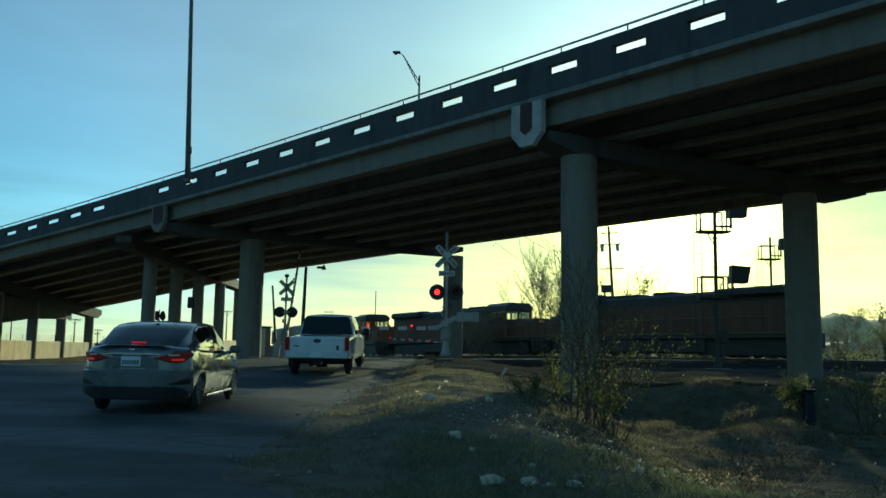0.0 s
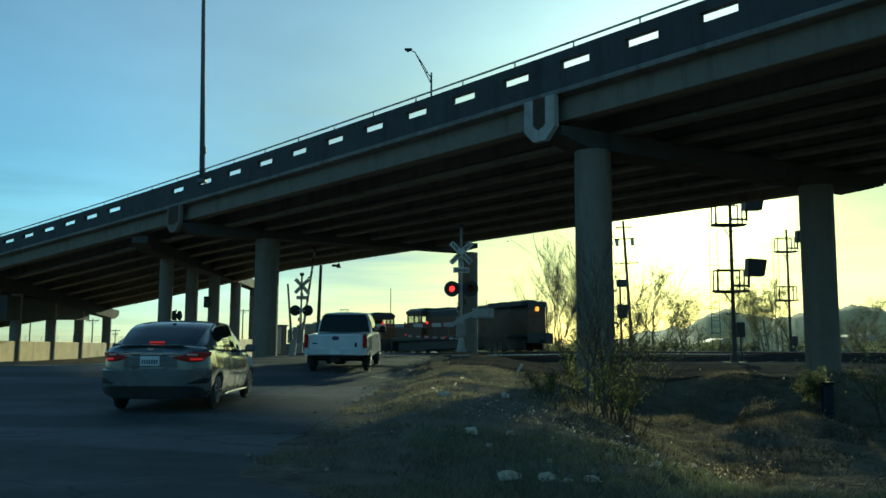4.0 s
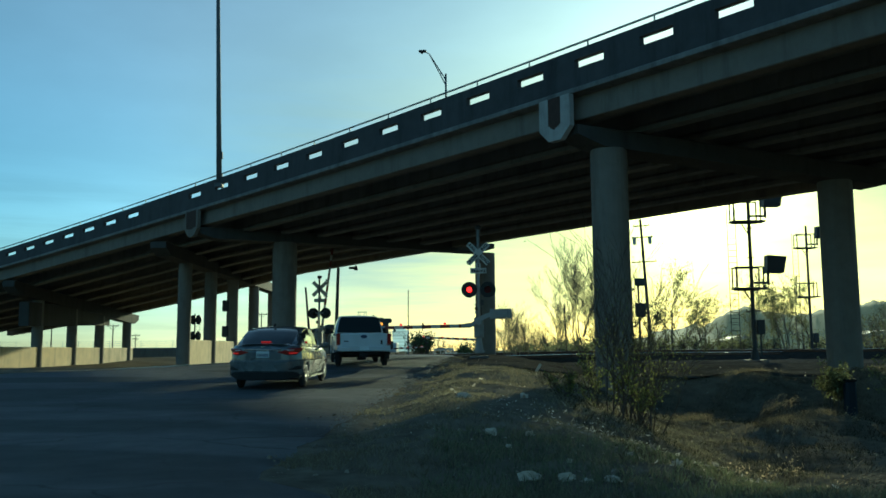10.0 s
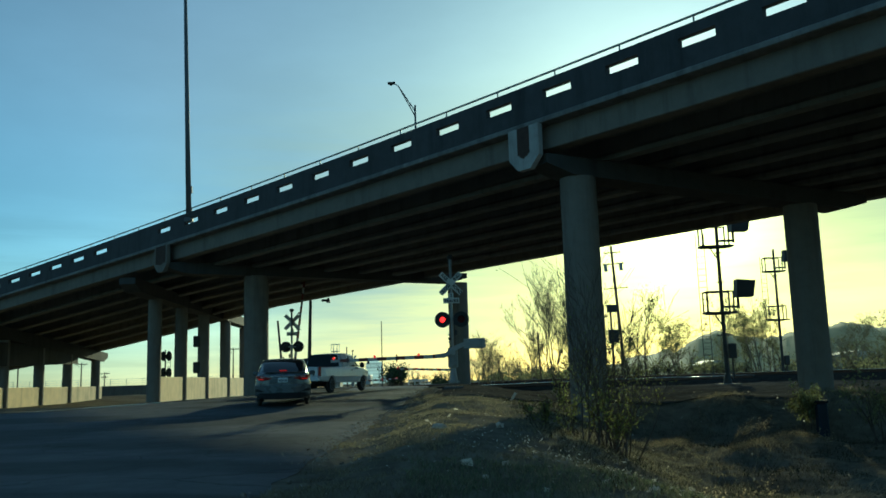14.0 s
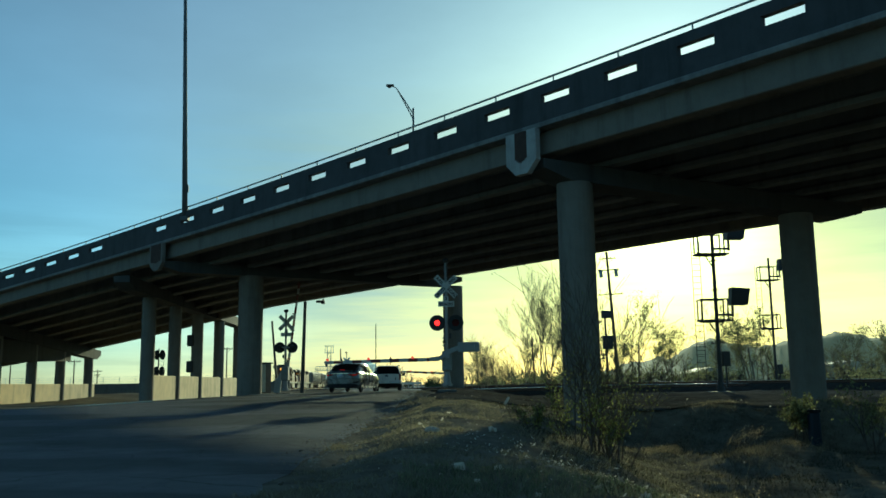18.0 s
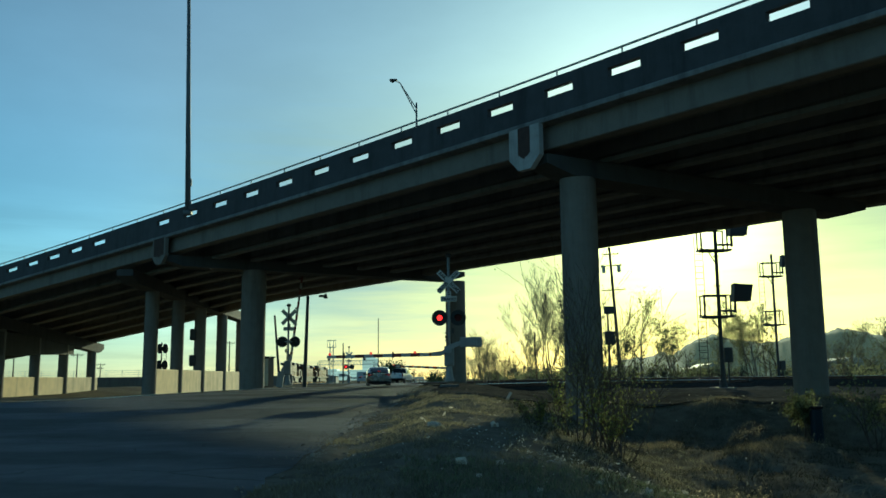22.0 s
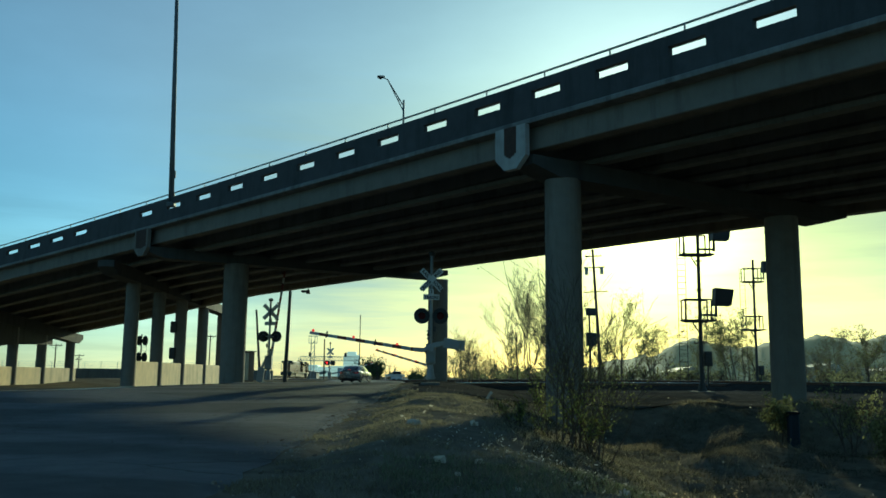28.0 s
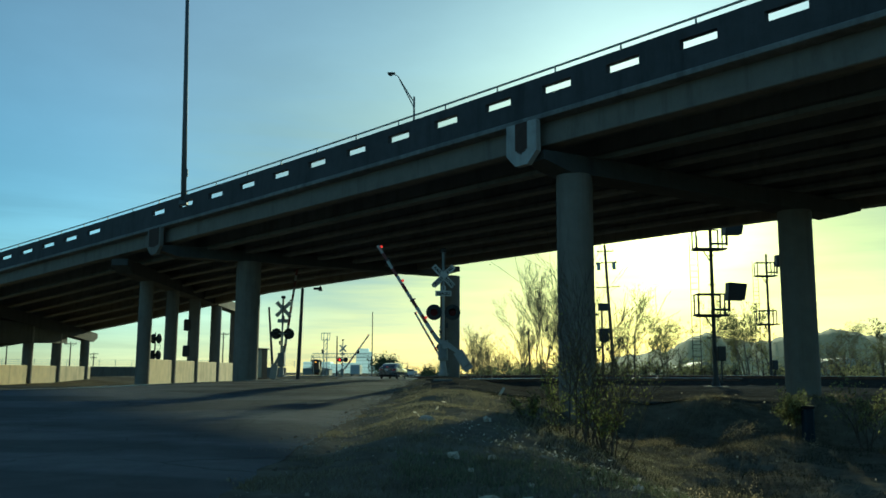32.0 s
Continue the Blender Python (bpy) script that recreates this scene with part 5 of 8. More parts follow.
def make_sedan():
    """Origin under the middle of the rear axle, forwards along y."""
    ob = empty("sedan")
    tagged(ob, "slate grey four-door sedan with lit red brake lights", "car")
    y0, y1 = -1.0, 3.62
    top = lambda y: curve_at(((-1.0, 0.93), (-0.96, 1.0), (-0.85, 1.045), (-0.3, 1.045), (0.4, 1.0), (1.9, 0.955), (2.35, 0.94), (3.2, 0.83), (3.5, 0.72), (3.62, 0.52)), y)
    half = lambda y: max(0.3, 0.86 * (max(0.0, y + 1.0) / 0.42) ** 0.25) if y < -0.58 else curve_at(((-0.58, 0.86), (-0.2, 0.88), (0.4, 0.885), (2.2, 0.885), (3.0, 0.86), (3.4, 0.78), (3.62, 0.6)), y)
    sill = lambda y: lerp_at(((-1.0, 0.4), (-0.75, 0.28), (-0.4, 0.2), (3.0, 0.2), (3.62, 0.26)), y)
    part("body", body_shell(y0, y1, top, half, sill, (0.0, 2.70), 0.35, tumble=0.085, extra=(-0.995, -0.99, -0.98, -0.965, -0.92, -0.87)), SEDAN_PAINT, ob, smooth=True)
    st = [(-0.72, 1.03, 0.7, 1.035, 0.6), (-0.4, 1.03, 0.76, 1.2, 0.65), (0.0, 1.01, 0.81, 1.375, 0.665), (0.35, 1.0, 0.83, 1.45, 0.665), (0.9, 0.98, 0.845, 1.49, 0.665), (1.4, 0.97, 0.845, 1.48, 0.65),
          (1.75, 0.96, 0.83, 1.42, 0.63), (2.2, 0.95, 0.8, 1.18, 0.64), (2.55, 0.93, 0.74, 0.95, 0.64)]
    part("cabin", cabin_shell(st), SEDAN_PAINT, ob, smooth=True)
    part("rear_window", cabin_patch(st, -0.69, 0.2, 2.55, 7.45), CAR_GLASS, ob, smooth=True)
    part("windscreen", cabin_patch(st, 1.76, 2.5, 2.55, 7.45), CAR_GLASS, ob, smooth=True)
    for s in (-1, 1):
        ja, jb = (0.2, 1.85) if s > 0 else (8.15, 9.8)
        part("side_window", cabin_patch(st, 0.05, 0.9, ja, jb), CAR_GLASS, ob, smooth=True)
        part("side_window", cabin_patch(st, 0.97, 2.1, ja, jb), CAR_GLASS, ob, smooth=True)
        bm = bmesh.new()
        for (ya, za, xa), (yb, zb, xb) in zip(SEDAN_TRIM, SEDAN_TRIM[1:]):
            tube(bm, (s * xa, ya, za), (s * xb, yb, zb), 0.014, 0.014, 6)
        part("window_trim", bm, CHROME, ob)
        for yw in (0.0, 2.70):
            make_wheel(ob, s * 0.765, yw, 0.325, 0.2, s)
        bm = bmesh.new()
        box(bm, (s * 0.98, 2.05, 1.0), (0.2, 0.1, 0.15), bevel=0.04)
        box(bm, (s * 0.87, 2.08, 0.95), (0.12, 0.05, 0.05))
        part("wing_mirror", bm, SEDAN_PAINT, ob)
        # tail lights wrap round the corner
        part("tail_light", rear_wrap(s * 0.36, s * 0.862, lambda x: 0.865 - 0.05 * smooth(0.36, 0.6, x) + 0.09 * smooth(0.74, 0.86, x), lambda x: 0.9 + 0.075 * smooth(0.36, 0.7, x), 0.014), TAIL, ob, "red wrap-round tail light")
        part("brake_lamp", rear_wrap(s * 0.6, s * 0.76, lambda x: 0.835, lambda x: 0.88, 0.02, 5), TAIL_ON, ob, "lit red brake lamp")
        part("reversing_lamp", rear_wrap(s * 0.56, s * 0.7, lambda x: 0.915, lambda x: 0.945, 0.02, 5), CLEAR_LENS, ob)
        bm = bmesh.new()
        for yd in (0.92, 2.1):
            box(bm, (s * 0.885, yd - 0.12, 0.86), (0.035, 0.2, 0.03), bevel=0.01)
        part("door_handle", bm, CHROME, ob)
        bm = bmesh.new()
        box(bm, (s * 0.875, 1.35, 0.24), (0.03, 1.95, 0.05), bevel=0.01)
        part("sill_trim", bm, CHROME, ob)
        part("bumper_vent", rear_wrap(s * 0.58, s * 0.83, lambda x: 0.46, lambda x: 0.49 + 0.07 * smooth(0.58, 0.78, x), 0.04, 8), PLASTIC, ob, "black vent in the bumper's corner")
        bm = bmesh.new()
        panel(bm, [(s * 0.45, 3.55, 0.66), (s * 0.74, 3.35, 0.7), (s * 0.78, 3.2, 0.78), (s * 0.5, 3.48, 0.72)], 0.03)
        part("headlight", bm, CLEAR_LENS, ob)
    part("bumper_lower", rear_wrap(-0.8, 0.8, lambda x: 0.23 + 0.06 * smooth(0.5, 0.8, x), lambda x: 0.445, 0.02, 26), PLASTIC, ob, "black lower bumper panel")
    part("bumper", rear_wrap(-0.862, 0.862, lambda x: 0.42 - 0.1 * smooth(0.66, 0.86, x), lambda x: 0.69, 0.032, 34), SEDAN_PAINT, ob, smooth=False)
    part("boot_recess", rear_wrap(-0.42, 0.42, lambda x: 0.72, lambda x: 0.9, 0.006, 10), SEDAN_PAINT, ob)
    part("boot_trim", rear_wrap(-0.44, 0.44, lambda x: 0.925, lambda x: 0.968, 0.022, 10), CHROME, ob, "chrome strip above the number plate")
    bm = bmesh.new()
    panel(bm, [(-0.62, -0.84, 1.078), (0.62, -0.84, 1.078), (0.5, -0.985, 1.072), (-0.5, -0.985, 1.072)], 0.014)
    part("spoiler_lip", bm, SEDAN_PAINT, ob)
    bm = bmesh.new()
    box(bm, (0, -1.01, 0.83), (0.305, 0.016, 0.152), bevel=0.004)
    pl = part("number_plate", bm, PLATE, ob, "white number plate with unreadable bars")
    for i in range(7):
        bm = bmesh.new()
        box(bm, (-0.115 + 0.038 * i, -1.02, 0.815), (0.024, 0.006, 0.07))
        part("plate_bar", bm, PLATE_INK, pl)
    bm = bmesh.new()
    box(bm, (0, -0.66, 1.125), (0.24, 0.04, 0.03), bevel=0.006)
    part("high_brake_lamp", bm, TAIL_ON, ob, "lit high brake lamp")
    bm = bmesh.new()
    box(bm, (0.0, 1.4, 0.25), (1.3, 3.4, 0.08), bevel=0.02)
    part("underbody", bm, PLASTIC, ob)
    bm = bmesh.new()
    prism(bm, [(0.2, 1.5), (0.36, 1.5), (0.3, 1.57)], pose(-0.02, 0, 0, 0, 0, 90), pose(0.02, 0, 0, 0, 0, 90))
    part("roof_aerial", bm, PLASTIC, ob)
    bm = bmesh.new()
    box(bm, (0, -0.985, 1.015), (0.1, 0.03, 0.035), bevel=0.005)
    part("badge", bm, CHROME, ob)
    return ob


def make_pickup():
    """Origin under the middle of the rear axle, forwards along y."""
    ob = empty("pickup_truck")
    tagged(ob, "white full-size pickup truck with dark rear window", "pickup truck")
    y0, y1 = -1.12, 4.4
    top = lambda y: curve_at(((-1.12, 1.17), (1.4, 1.18), (3.0, 1.17), (3.3, 1.14), (4.2, 1.05), (4.4, 0.85)), y)
    half = lambda y: curve_at(((-1.12, 0.93), (-0.6, 0.975), (1.2, 0.98), (3.6, 0.97), (4.2, 0.9), (4.4, 0.82)), y)
    sill = lambda y: lerp_at(((-1.12, 0.58), (-0.6, 0.52), (0.6, 0.44), (3.0, 0.44), (4.4, 0.5)), y)
    part("body", body_shell(y0, y1, top, half, sill, (0.0, 3.52), 0.42, tumble=0.035, crown=0.02), TRUCK_PAINT, ob, smooth=True)
    st = [(1.0, 1.14, 0.88, 1.2, 0.84), (1.07, 1.14, 0.9, 1.72, 0.74), (1.3, 1.14, 0.91, 1.8, 0.73), (2.0, 1.14, 0.91, 1.83, 0.73), (2.7, 1.14, 0.9, 1.79, 0.71), (3.0, 1.14, 0.88, 1.64, 0.69), (3.55, 1.12, 0.84, 1.17, 0.72)]
    part("cab", cabin_shell(st), TRUCK_PAINT, ob, smooth=True)
    bm = bmesh.new()
    panel(bm, [(-0.84, 0.975, 1.2), (0.84, 0.975, 1.2), (0.735, 1.04, 1.7), (0.66, 1.055, 1.775), (-0.66, 1.055, 1.775), (-0.735, 1.04, 1.7)], 0.02)
    part("rear_window", bm, TRUCK_GLASS, ob)
    part("windscreen", cabin_patch(st, 3.02, 3.5, 2.55, 7.45), CAR_GLASS, ob, smooth=True)
    for s in (-1, 1):
        ja, jb = (0.2, 1.85) if s > 0 else (8.15, 9.8)
        part("side_window", cabin_patch(st, 1.25, 1.9, ja, jb), CAR_GLASS, ob, smooth=True)
        part("side_window", cabin_patch(st, 2.0, 3.1, ja, jb), CAR_GLASS, ob, smooth=True)
        for yw in (0.0, 3.52):
            make_wheel(ob, s * 0.84, yw, 0.385, 0.26, s, 8)
        bm = bmesh.new()
        box(bm, (s * 1.1, 3.05, 1.25), (0.22, 0.12, 0.24), bevel=0.04)
        box(bm, (s * 0.96, 3.08, 1.2), (0.14, 0.05, 0.05))
        part("wing_mirror", bm, PLASTIC, ob)
        bm = bmesh.new()
        box(bm, (s * 0.895, -1.125, 0.97), (0.13, 0.05, 0.4), bevel=0.015)
        part("tail_light", bm, TAIL, ob, "tall red tail light")
        bm = bmesh.new()
        box(bm, (s * 0.895, -1.155, 0.9), (0.1, 0.01, 0.11), bevel=0.003)
        part("brake_lamp", bm, TAIL, ob, "red tail lamp")
        bm = bmesh.new()
        box(bm, (s * 0.86, -0.32, 0.42), (0.26, 0.02, 0.36), bevel=0.005)
        part("mud_flap", bm, PLASTIC, ob)
        bm = bmesh.new()
        box(bm, (s * 0.985, 2.12, 1.02), (0.03, 0.18, 0.035), bevel=0.01)
        part("door_handle", bm, PLASTIC, ob)
        bm = bmesh.new()
        box(bm, (s * 0.7, 4.36, 0.9), (0.34, 0.06, 0.2), bevel=0.02)
        part("headlight", bm, CLEAR_LENS, ob)
    bm = bmesh.new()
    box(bm, (0, -1.135, 0.93), (1.6, 0.04, 0.44), bevel=0.015)
    box(bm, (0, -1.155, 0.93), (1.42, 0.02, 0.26), bevel=0.008)
    tg = part("tailgate", bm, TRUCK_PAINT, ob, "white tailgate with a dark oval badge")
    bm = bmesh.new()
    for i in range(20):
        a0, a1 = 2 * math.pi * i / 20, 2 * math.pi * (i + 1) / 20
    tube(bm, (0, -1.18, 1.06), (0, -1.165, 1.06), 0.075, 0.08, 20)
    bmesh.ops.scale(bm, vec=(1.5, 1, 0.8), space=Matrix.Translation((0, 0, -1.06)), verts=bm.verts[:])
    part("badge", bm, PLATE_INK, tg)
    for cx, cz, w, h in ((0.62, 0.86, 0.07, 0.14), (-0.62, 0.9, 0.16, 0.035)):
        bm = bmesh.new()
        box(bm, (cx, -1.17, cz), (w, 0.01, h), bevel=0.003)
        part("lettering_bar", bm, PLASTIC, tg)
    bm = bmesh.new()
    box(bm, (0, -1.22, 0.63), (1.85, 0.2, 0.17), bevel=0.03)
    bp = part("rear_bumper", bm, mat("painted_bumper", (0.5, 0.51, 0.52), 0.4, 0.3, var=0.1, scale=5), ob)
    bm = bmesh.new()
    box(bm, (0, -1.325, 0.65), (0.32, 0.012, 0.15), bevel=0.004)
    part("number_plate", bm, PLATE, bp)
    bm = bmesh.new()
    box(bm, (0, -1.1, 0.42), (0.3, 0.3, 0.16), bevel=0.02)
    box(bm, (0, -0.9, 0.46), (1.2, 0.1, 0.1), bevel=0.01)
    part("tow_hitch", bm, PLASTIC, ob)
    bm = bmesh.new()
    tube(bm, (-0.75, 0, 0.38), (0.75, 0, 0.38), 0.07, 0.07, 10)
    tube(bm, (-0.16, 0, 0.38), (0.16, 0, 0.38), 0.17, 0.17, 14)
    part("rear_axle", bm, PLASTIC, ob)
    bm = bmesh.new()
    box(bm, (0, 1.6, 0.5), (1.5, 5.0, 0.12), bevel=0.02)
    part("chassis", bm, PLASTIC, ob)
    return ob


def make_overpass_car():
    """A plain car that drives over the bridge; origin under its rear axle, forwards along y."""
    ob = empty("car")
    tagged(ob, "dark car driving over the overpass", "car")
    top = lambda y: curve_at(((-0.95, 0.8), (-0.8, 1.0), (0.4, 0.98), (2.2, 0.93), (3.2, 0.8), (3.5, 0.55)), y)
    half = lambda y: curve_at(((-0.95, 0.72), (-0.5, 0.86), (2.2, 0.88), (3.5, 0.65)), y)
    part("body", body_shell(-0.95, 3.5, top, half, lambda y: 0.22, (0.0, 2.6), 0.34, n=40), SEDAN_PAINT, ob, smooth=True)
    st = [(-0.6, 1.0, 0.7, 1.05, 0.5), (0.0, 1.0, 0.78, 1.4, 0.58), (0.8, 0.98, 0.82, 1.5, 0.6), (1.5, 0.96, 0.82, 1.45, 0.58), (2.4, 0.93, 0.74, 0.96, 0.62)]
    part("cabin", cabin_shell(st), SEDAN_PAINT, ob, smooth=True)
    part("windscreen", cabin_patch(st, 1.6, 2.3, 2.55, 7.45), CAR_GLASS, ob, smooth=True)
    part("rear_window", cabin_patch(st, -0.55, 0.0, 2.55, 7.45), CAR_GLASS, ob, smooth=True)
    for s in (-1, 1):
        ja, jb = (0.2, 1.85) if s > 0 else (8.15, 9.8)
        part("side_window", cabin_patch(st, 0.05, 0.85, ja, jb), CAR_GLASS, ob, smooth=True)
        part("side_window", cabin_patch(st, 0.92, 1.95, ja, jb), CAR_GLASS, ob, smooth=True)
        for yw in (0.0, 2.6):
            make_wheel(ob, s * 0.76, yw, 0.32, 0.2, s, 6)
    return ob


overpass_car = make_overpass_car()
sedan = make_sedan()
pickup = make_pickup()


# ---- the train ----
# orange darkened in the paint colour for the shaded side in view
ORANGE = mat("shade_dark_orange_paint", (0.1, 0.054, 0.027), 0.6, var=0.3, scale=1.5, bump=0.08, stains=0.4)
LOCO_DARK = mat("sooty_black_green_paint", (0.03, 0.032, 0.03), 0.55, var=0.3, scale=1.5, bump=0.1)
LOCO_YELLOW = mat("yellow_stripe_paint", (0.2, 0.14, 0.04), 0.6, var=0.15, scale=2)
HEADLAMP = mat("headlight_lens", (0.8, 0.5, 0.1), 0.3, var=0.05, bump=0, emit=(1.0, 0.35, 0.06), strength=0.02)
MARKER = mat("lit_amber_marker_lens", (0.8, 0.4, 0.05), 0.3, var=0.05, bump=0, emit=(1.0, 0.3, 0.03), strength=1.6)
HOPPER_GREY = mat("dusty_grey_hopper_paint", (0.34, 0.3, 0.23), 0.7, var=0.25, scale=1.2, bump=0.1, stains=0.5)


def bogie(parent, y, n=3):
    ob_bm = bmesh.new()
    for s in (-1, 1):
        box(ob_bm, (s * 1.0, y, 0.7), (0.16, 1.75 * (n - 1) + 2.4, 1.08), bevel=0.05)
        for i in range(n):
            yy = y + (i - (n - 1) / 2) * 1.75
            box(ob_bm, (s * 1.02, yy, 0.55), (0.2, 0.34, 0.34), bevel=0.04)
    b = part("bogie", ob_bm, LOCO_DARK, parent)
    for i in range(n):
        bm = bmesh.new()
        yy = y + (i - (n - 1) / 2) * 1.75
        for s in (-1, 1):
            tube(bm, (s * 0.68, yy, 0.5), (s * 0.82, yy, 0.5), 0.5, 0.48, 20)
        tube(bm, (-0.7, yy, 0.5), (0.7, yy, 0.5), 0.09, 0.09, 8)
        part("wheelset", bm, RUSTY, b)


def make_loco():
    """Origin on the rails under its middle; the cab end towards -y."""
    ob = empty("locomotive")
    tagged(ob, "orange and dark green diesel locomotive", "locomotive", group="locomotives of the train")
    L = 21.6
    bm = bmesh.new()
    box(bm, (0, 0, 1.42), (3.0, L - 1.2, 0.34), bevel=0.04)
    part("walkway", bm, LOCO_DARK, ob)
    bm = bmesh.new()
    box(bm, (0, 0, 1.6), (3.04, L - 1.2, 0.06))
    part("sill_stripe", bm, LOCO_YELLOW, ob)
    bm = bmesh.new()
    box(bm, (0, 0, 0.78), (2.6, 8.6, 1.1), bevel=0.15)
    part("fuel_tank", bm, LOCO_DARK, ob)
    bogie(ob, -6.6)
    bogie(ob, 6.6)
    # long hood: orange sides, dark top
    bm = bmesh.new()
    box(bm, (0, 2.6, 2.65), (1.95, 14.6, 2.0), bevel=0.03)
    hood = part("long_hood", bm, ORANGE, ob)
    bm = bmesh.new()
    prism(bm, [(-0.98, 3.63), (0.98, 3.63), (0.98, 4.2), (0.7, 4.42), (-0.7, 4.42), (-0.98, 4.2)], pose(0, -4.7, 0), pose(0, 9.9, 0))
    part("hood_roof", bm, LOCO_DARK, ob)
    for i in range(11):
        for s in (-1, 1):
            bm = bmesh.new()
            box(bm, (s * 0.985, -3.7 + 1.25 * i, 2.6), (0.03, 1.1, 1.55), bevel=0.01)
            part("hood_door", bm, ORANGE, hood)
    bm = bmesh.new()
    for yy in (6.0, 7.6, 8.9):
        tube(bm, (0, yy, 4.4), (0, yy, 4.58), 0.62, 0.62, 18)
    part("radiator_fan", bm, LOCO_DARK, ob)
    bm = bmesh.new()
    box(bm, (0, 7.4, 4.2), (3.0, 4.6, 0.55), bevel=0.12)
    part("radiator_wing", bm, LOCO_DARK, ob)
    bm = bmesh.new()
    box(bm, (0, 0.6, 4.5), (1.3, 1.6, 0.2), bevel=0.05)
    box(bm, (0, -2.6, 4.5), (1.4, 2.2, 0.16), bevel=0.05)
    part("exhaust", bm, LOCO_DARK, ob)
    bm = bmesh.new()
    box(bm, (0, -6.1, 2.38), (2.95, 2.5, 1.66), bevel=0.06)
    box(bm, (0, -6.1, 4.06), (2.95, 2.5, 0.3), bevel=0.05)
    for u in (-1.4, 1.4):
        for yy in (-7.28, -6.16, -4.92):
            box(bm, (u, yy, 3.55), (0.14, 0.14, 0.8))
    box(bm, (0, -7.28, 3.55), (0.16, 0.14, 0.8))
    box(bm, (0, -4.92, 3.55), (1.6, 0.14, 0.8))
    cab = part("cab", bm, ORANGE, ob)
    bm = bmesh.new()
    prism(bm, [(-1.5, 4.1), (1.5, 4.1), (1.5, 4.38), (1.0, 4.68), (-1.0, 4.68), (-1.5, 4.38)], pose(0, -7.5, 0), pose(0, -4.75, 0))
    part("cab_roof", bm, LOCO_DARK, cab)
    for s in (-1, 1):
        for yy in (-6.75, -5.6):
            bm = bmesh.new()
            box(bm, (s * 1.42, yy, 3.55), (0.02, 0.95, 0.72))
            part("side_window", bm, CLEAR_GLASS, cab)
        bm = bmesh.new()
        box(bm, (s * 0.7, -7.3, 3.56), (1.2, 0.02, 0.7))
        part("windscreen", bm, CLEAR_GLASS, cab)
        bm = bmesh.new()
        box(bm, (s * 0.85, -7.38, 4.3), (0.6, 0.1, 0.25), bevel=0.02)
        part("number_board", bm, WHITE, cab)
        for i in range(9):
            yy = -9.6 + i * 2.3
            bm = bmesh.new()
            tube(bm, (s * 1.46, yy, 1.6), (s * 1.46, yy, 2.65), 0.022, 0.022, 6)
            part("handrail_post", bm, LOCO_YELLOW, ob)
        bm = bmesh.new()
        tube(bm, (s * 1.46, -9.6, 2.62), (s * 1.46, 8.8, 2.62), 0.022, 0.022, 6)
        part("handrail", bm, LOCO_YELLOW, ob)
    bm = bmesh.new()
    prism(bm, [(-1.1, 1.6), (1.1, 1.6), (1.1, 2.9), (0.75, 3.2), (-0.75, 3.2), (-1.1, 2.9)], pose(0, -10.0, 0), pose(0, -7.3, 0))
    part("nose", bm, ORANGE, ob)
    bm = bmesh.new()
    for s in (-1, 1):
        tube(bm, (s * 0.16, -10.07, 2.95), (s * 0.16, -10.0, 2.95), 0.1, 0.1, 12)
    part("headlight", bm, HEADLAMP, ob)
    bm = bmesh.new()
    for s in (-1, 1):
        tube(bm, (s * 0.3, -7.44, 4.35), (s * 0.3, -7.4, 4.35), 0.09, 0.09, 12)
    part("roof_headlight", bm, HEADLAMP, cab)
    bm = bmesh.new()
    tube(bm, (0.0, 9.9, 3.75), (0.0, 10.0, 3.75), 0.2, 0.2, 14)
    part("marker_light", bm, MARKER, ob, "lit amber marker light on the hood's end")
    for yy, s in ((-10.25, -1), (10.25, 1)):
        bm = bmesh.new()
        box(bm, (0, yy, 1.15), (2.9, 0.16, 0.9), bevel=0.03)
        box(bm, (0, yy + s * 0.4, 0.9), (0.3, 0.7, 0.3), bevel=0.05)
        part("pilot", bm, LOCO_DARK, ob)
    bm = bmesh.new()
    box(bm, (0, -10.35, 0.45), (2.8, 0.3, 0.5), bevel=0.06)
    part("snow_plough", bm, LOCO_DARK, ob)
    return ob


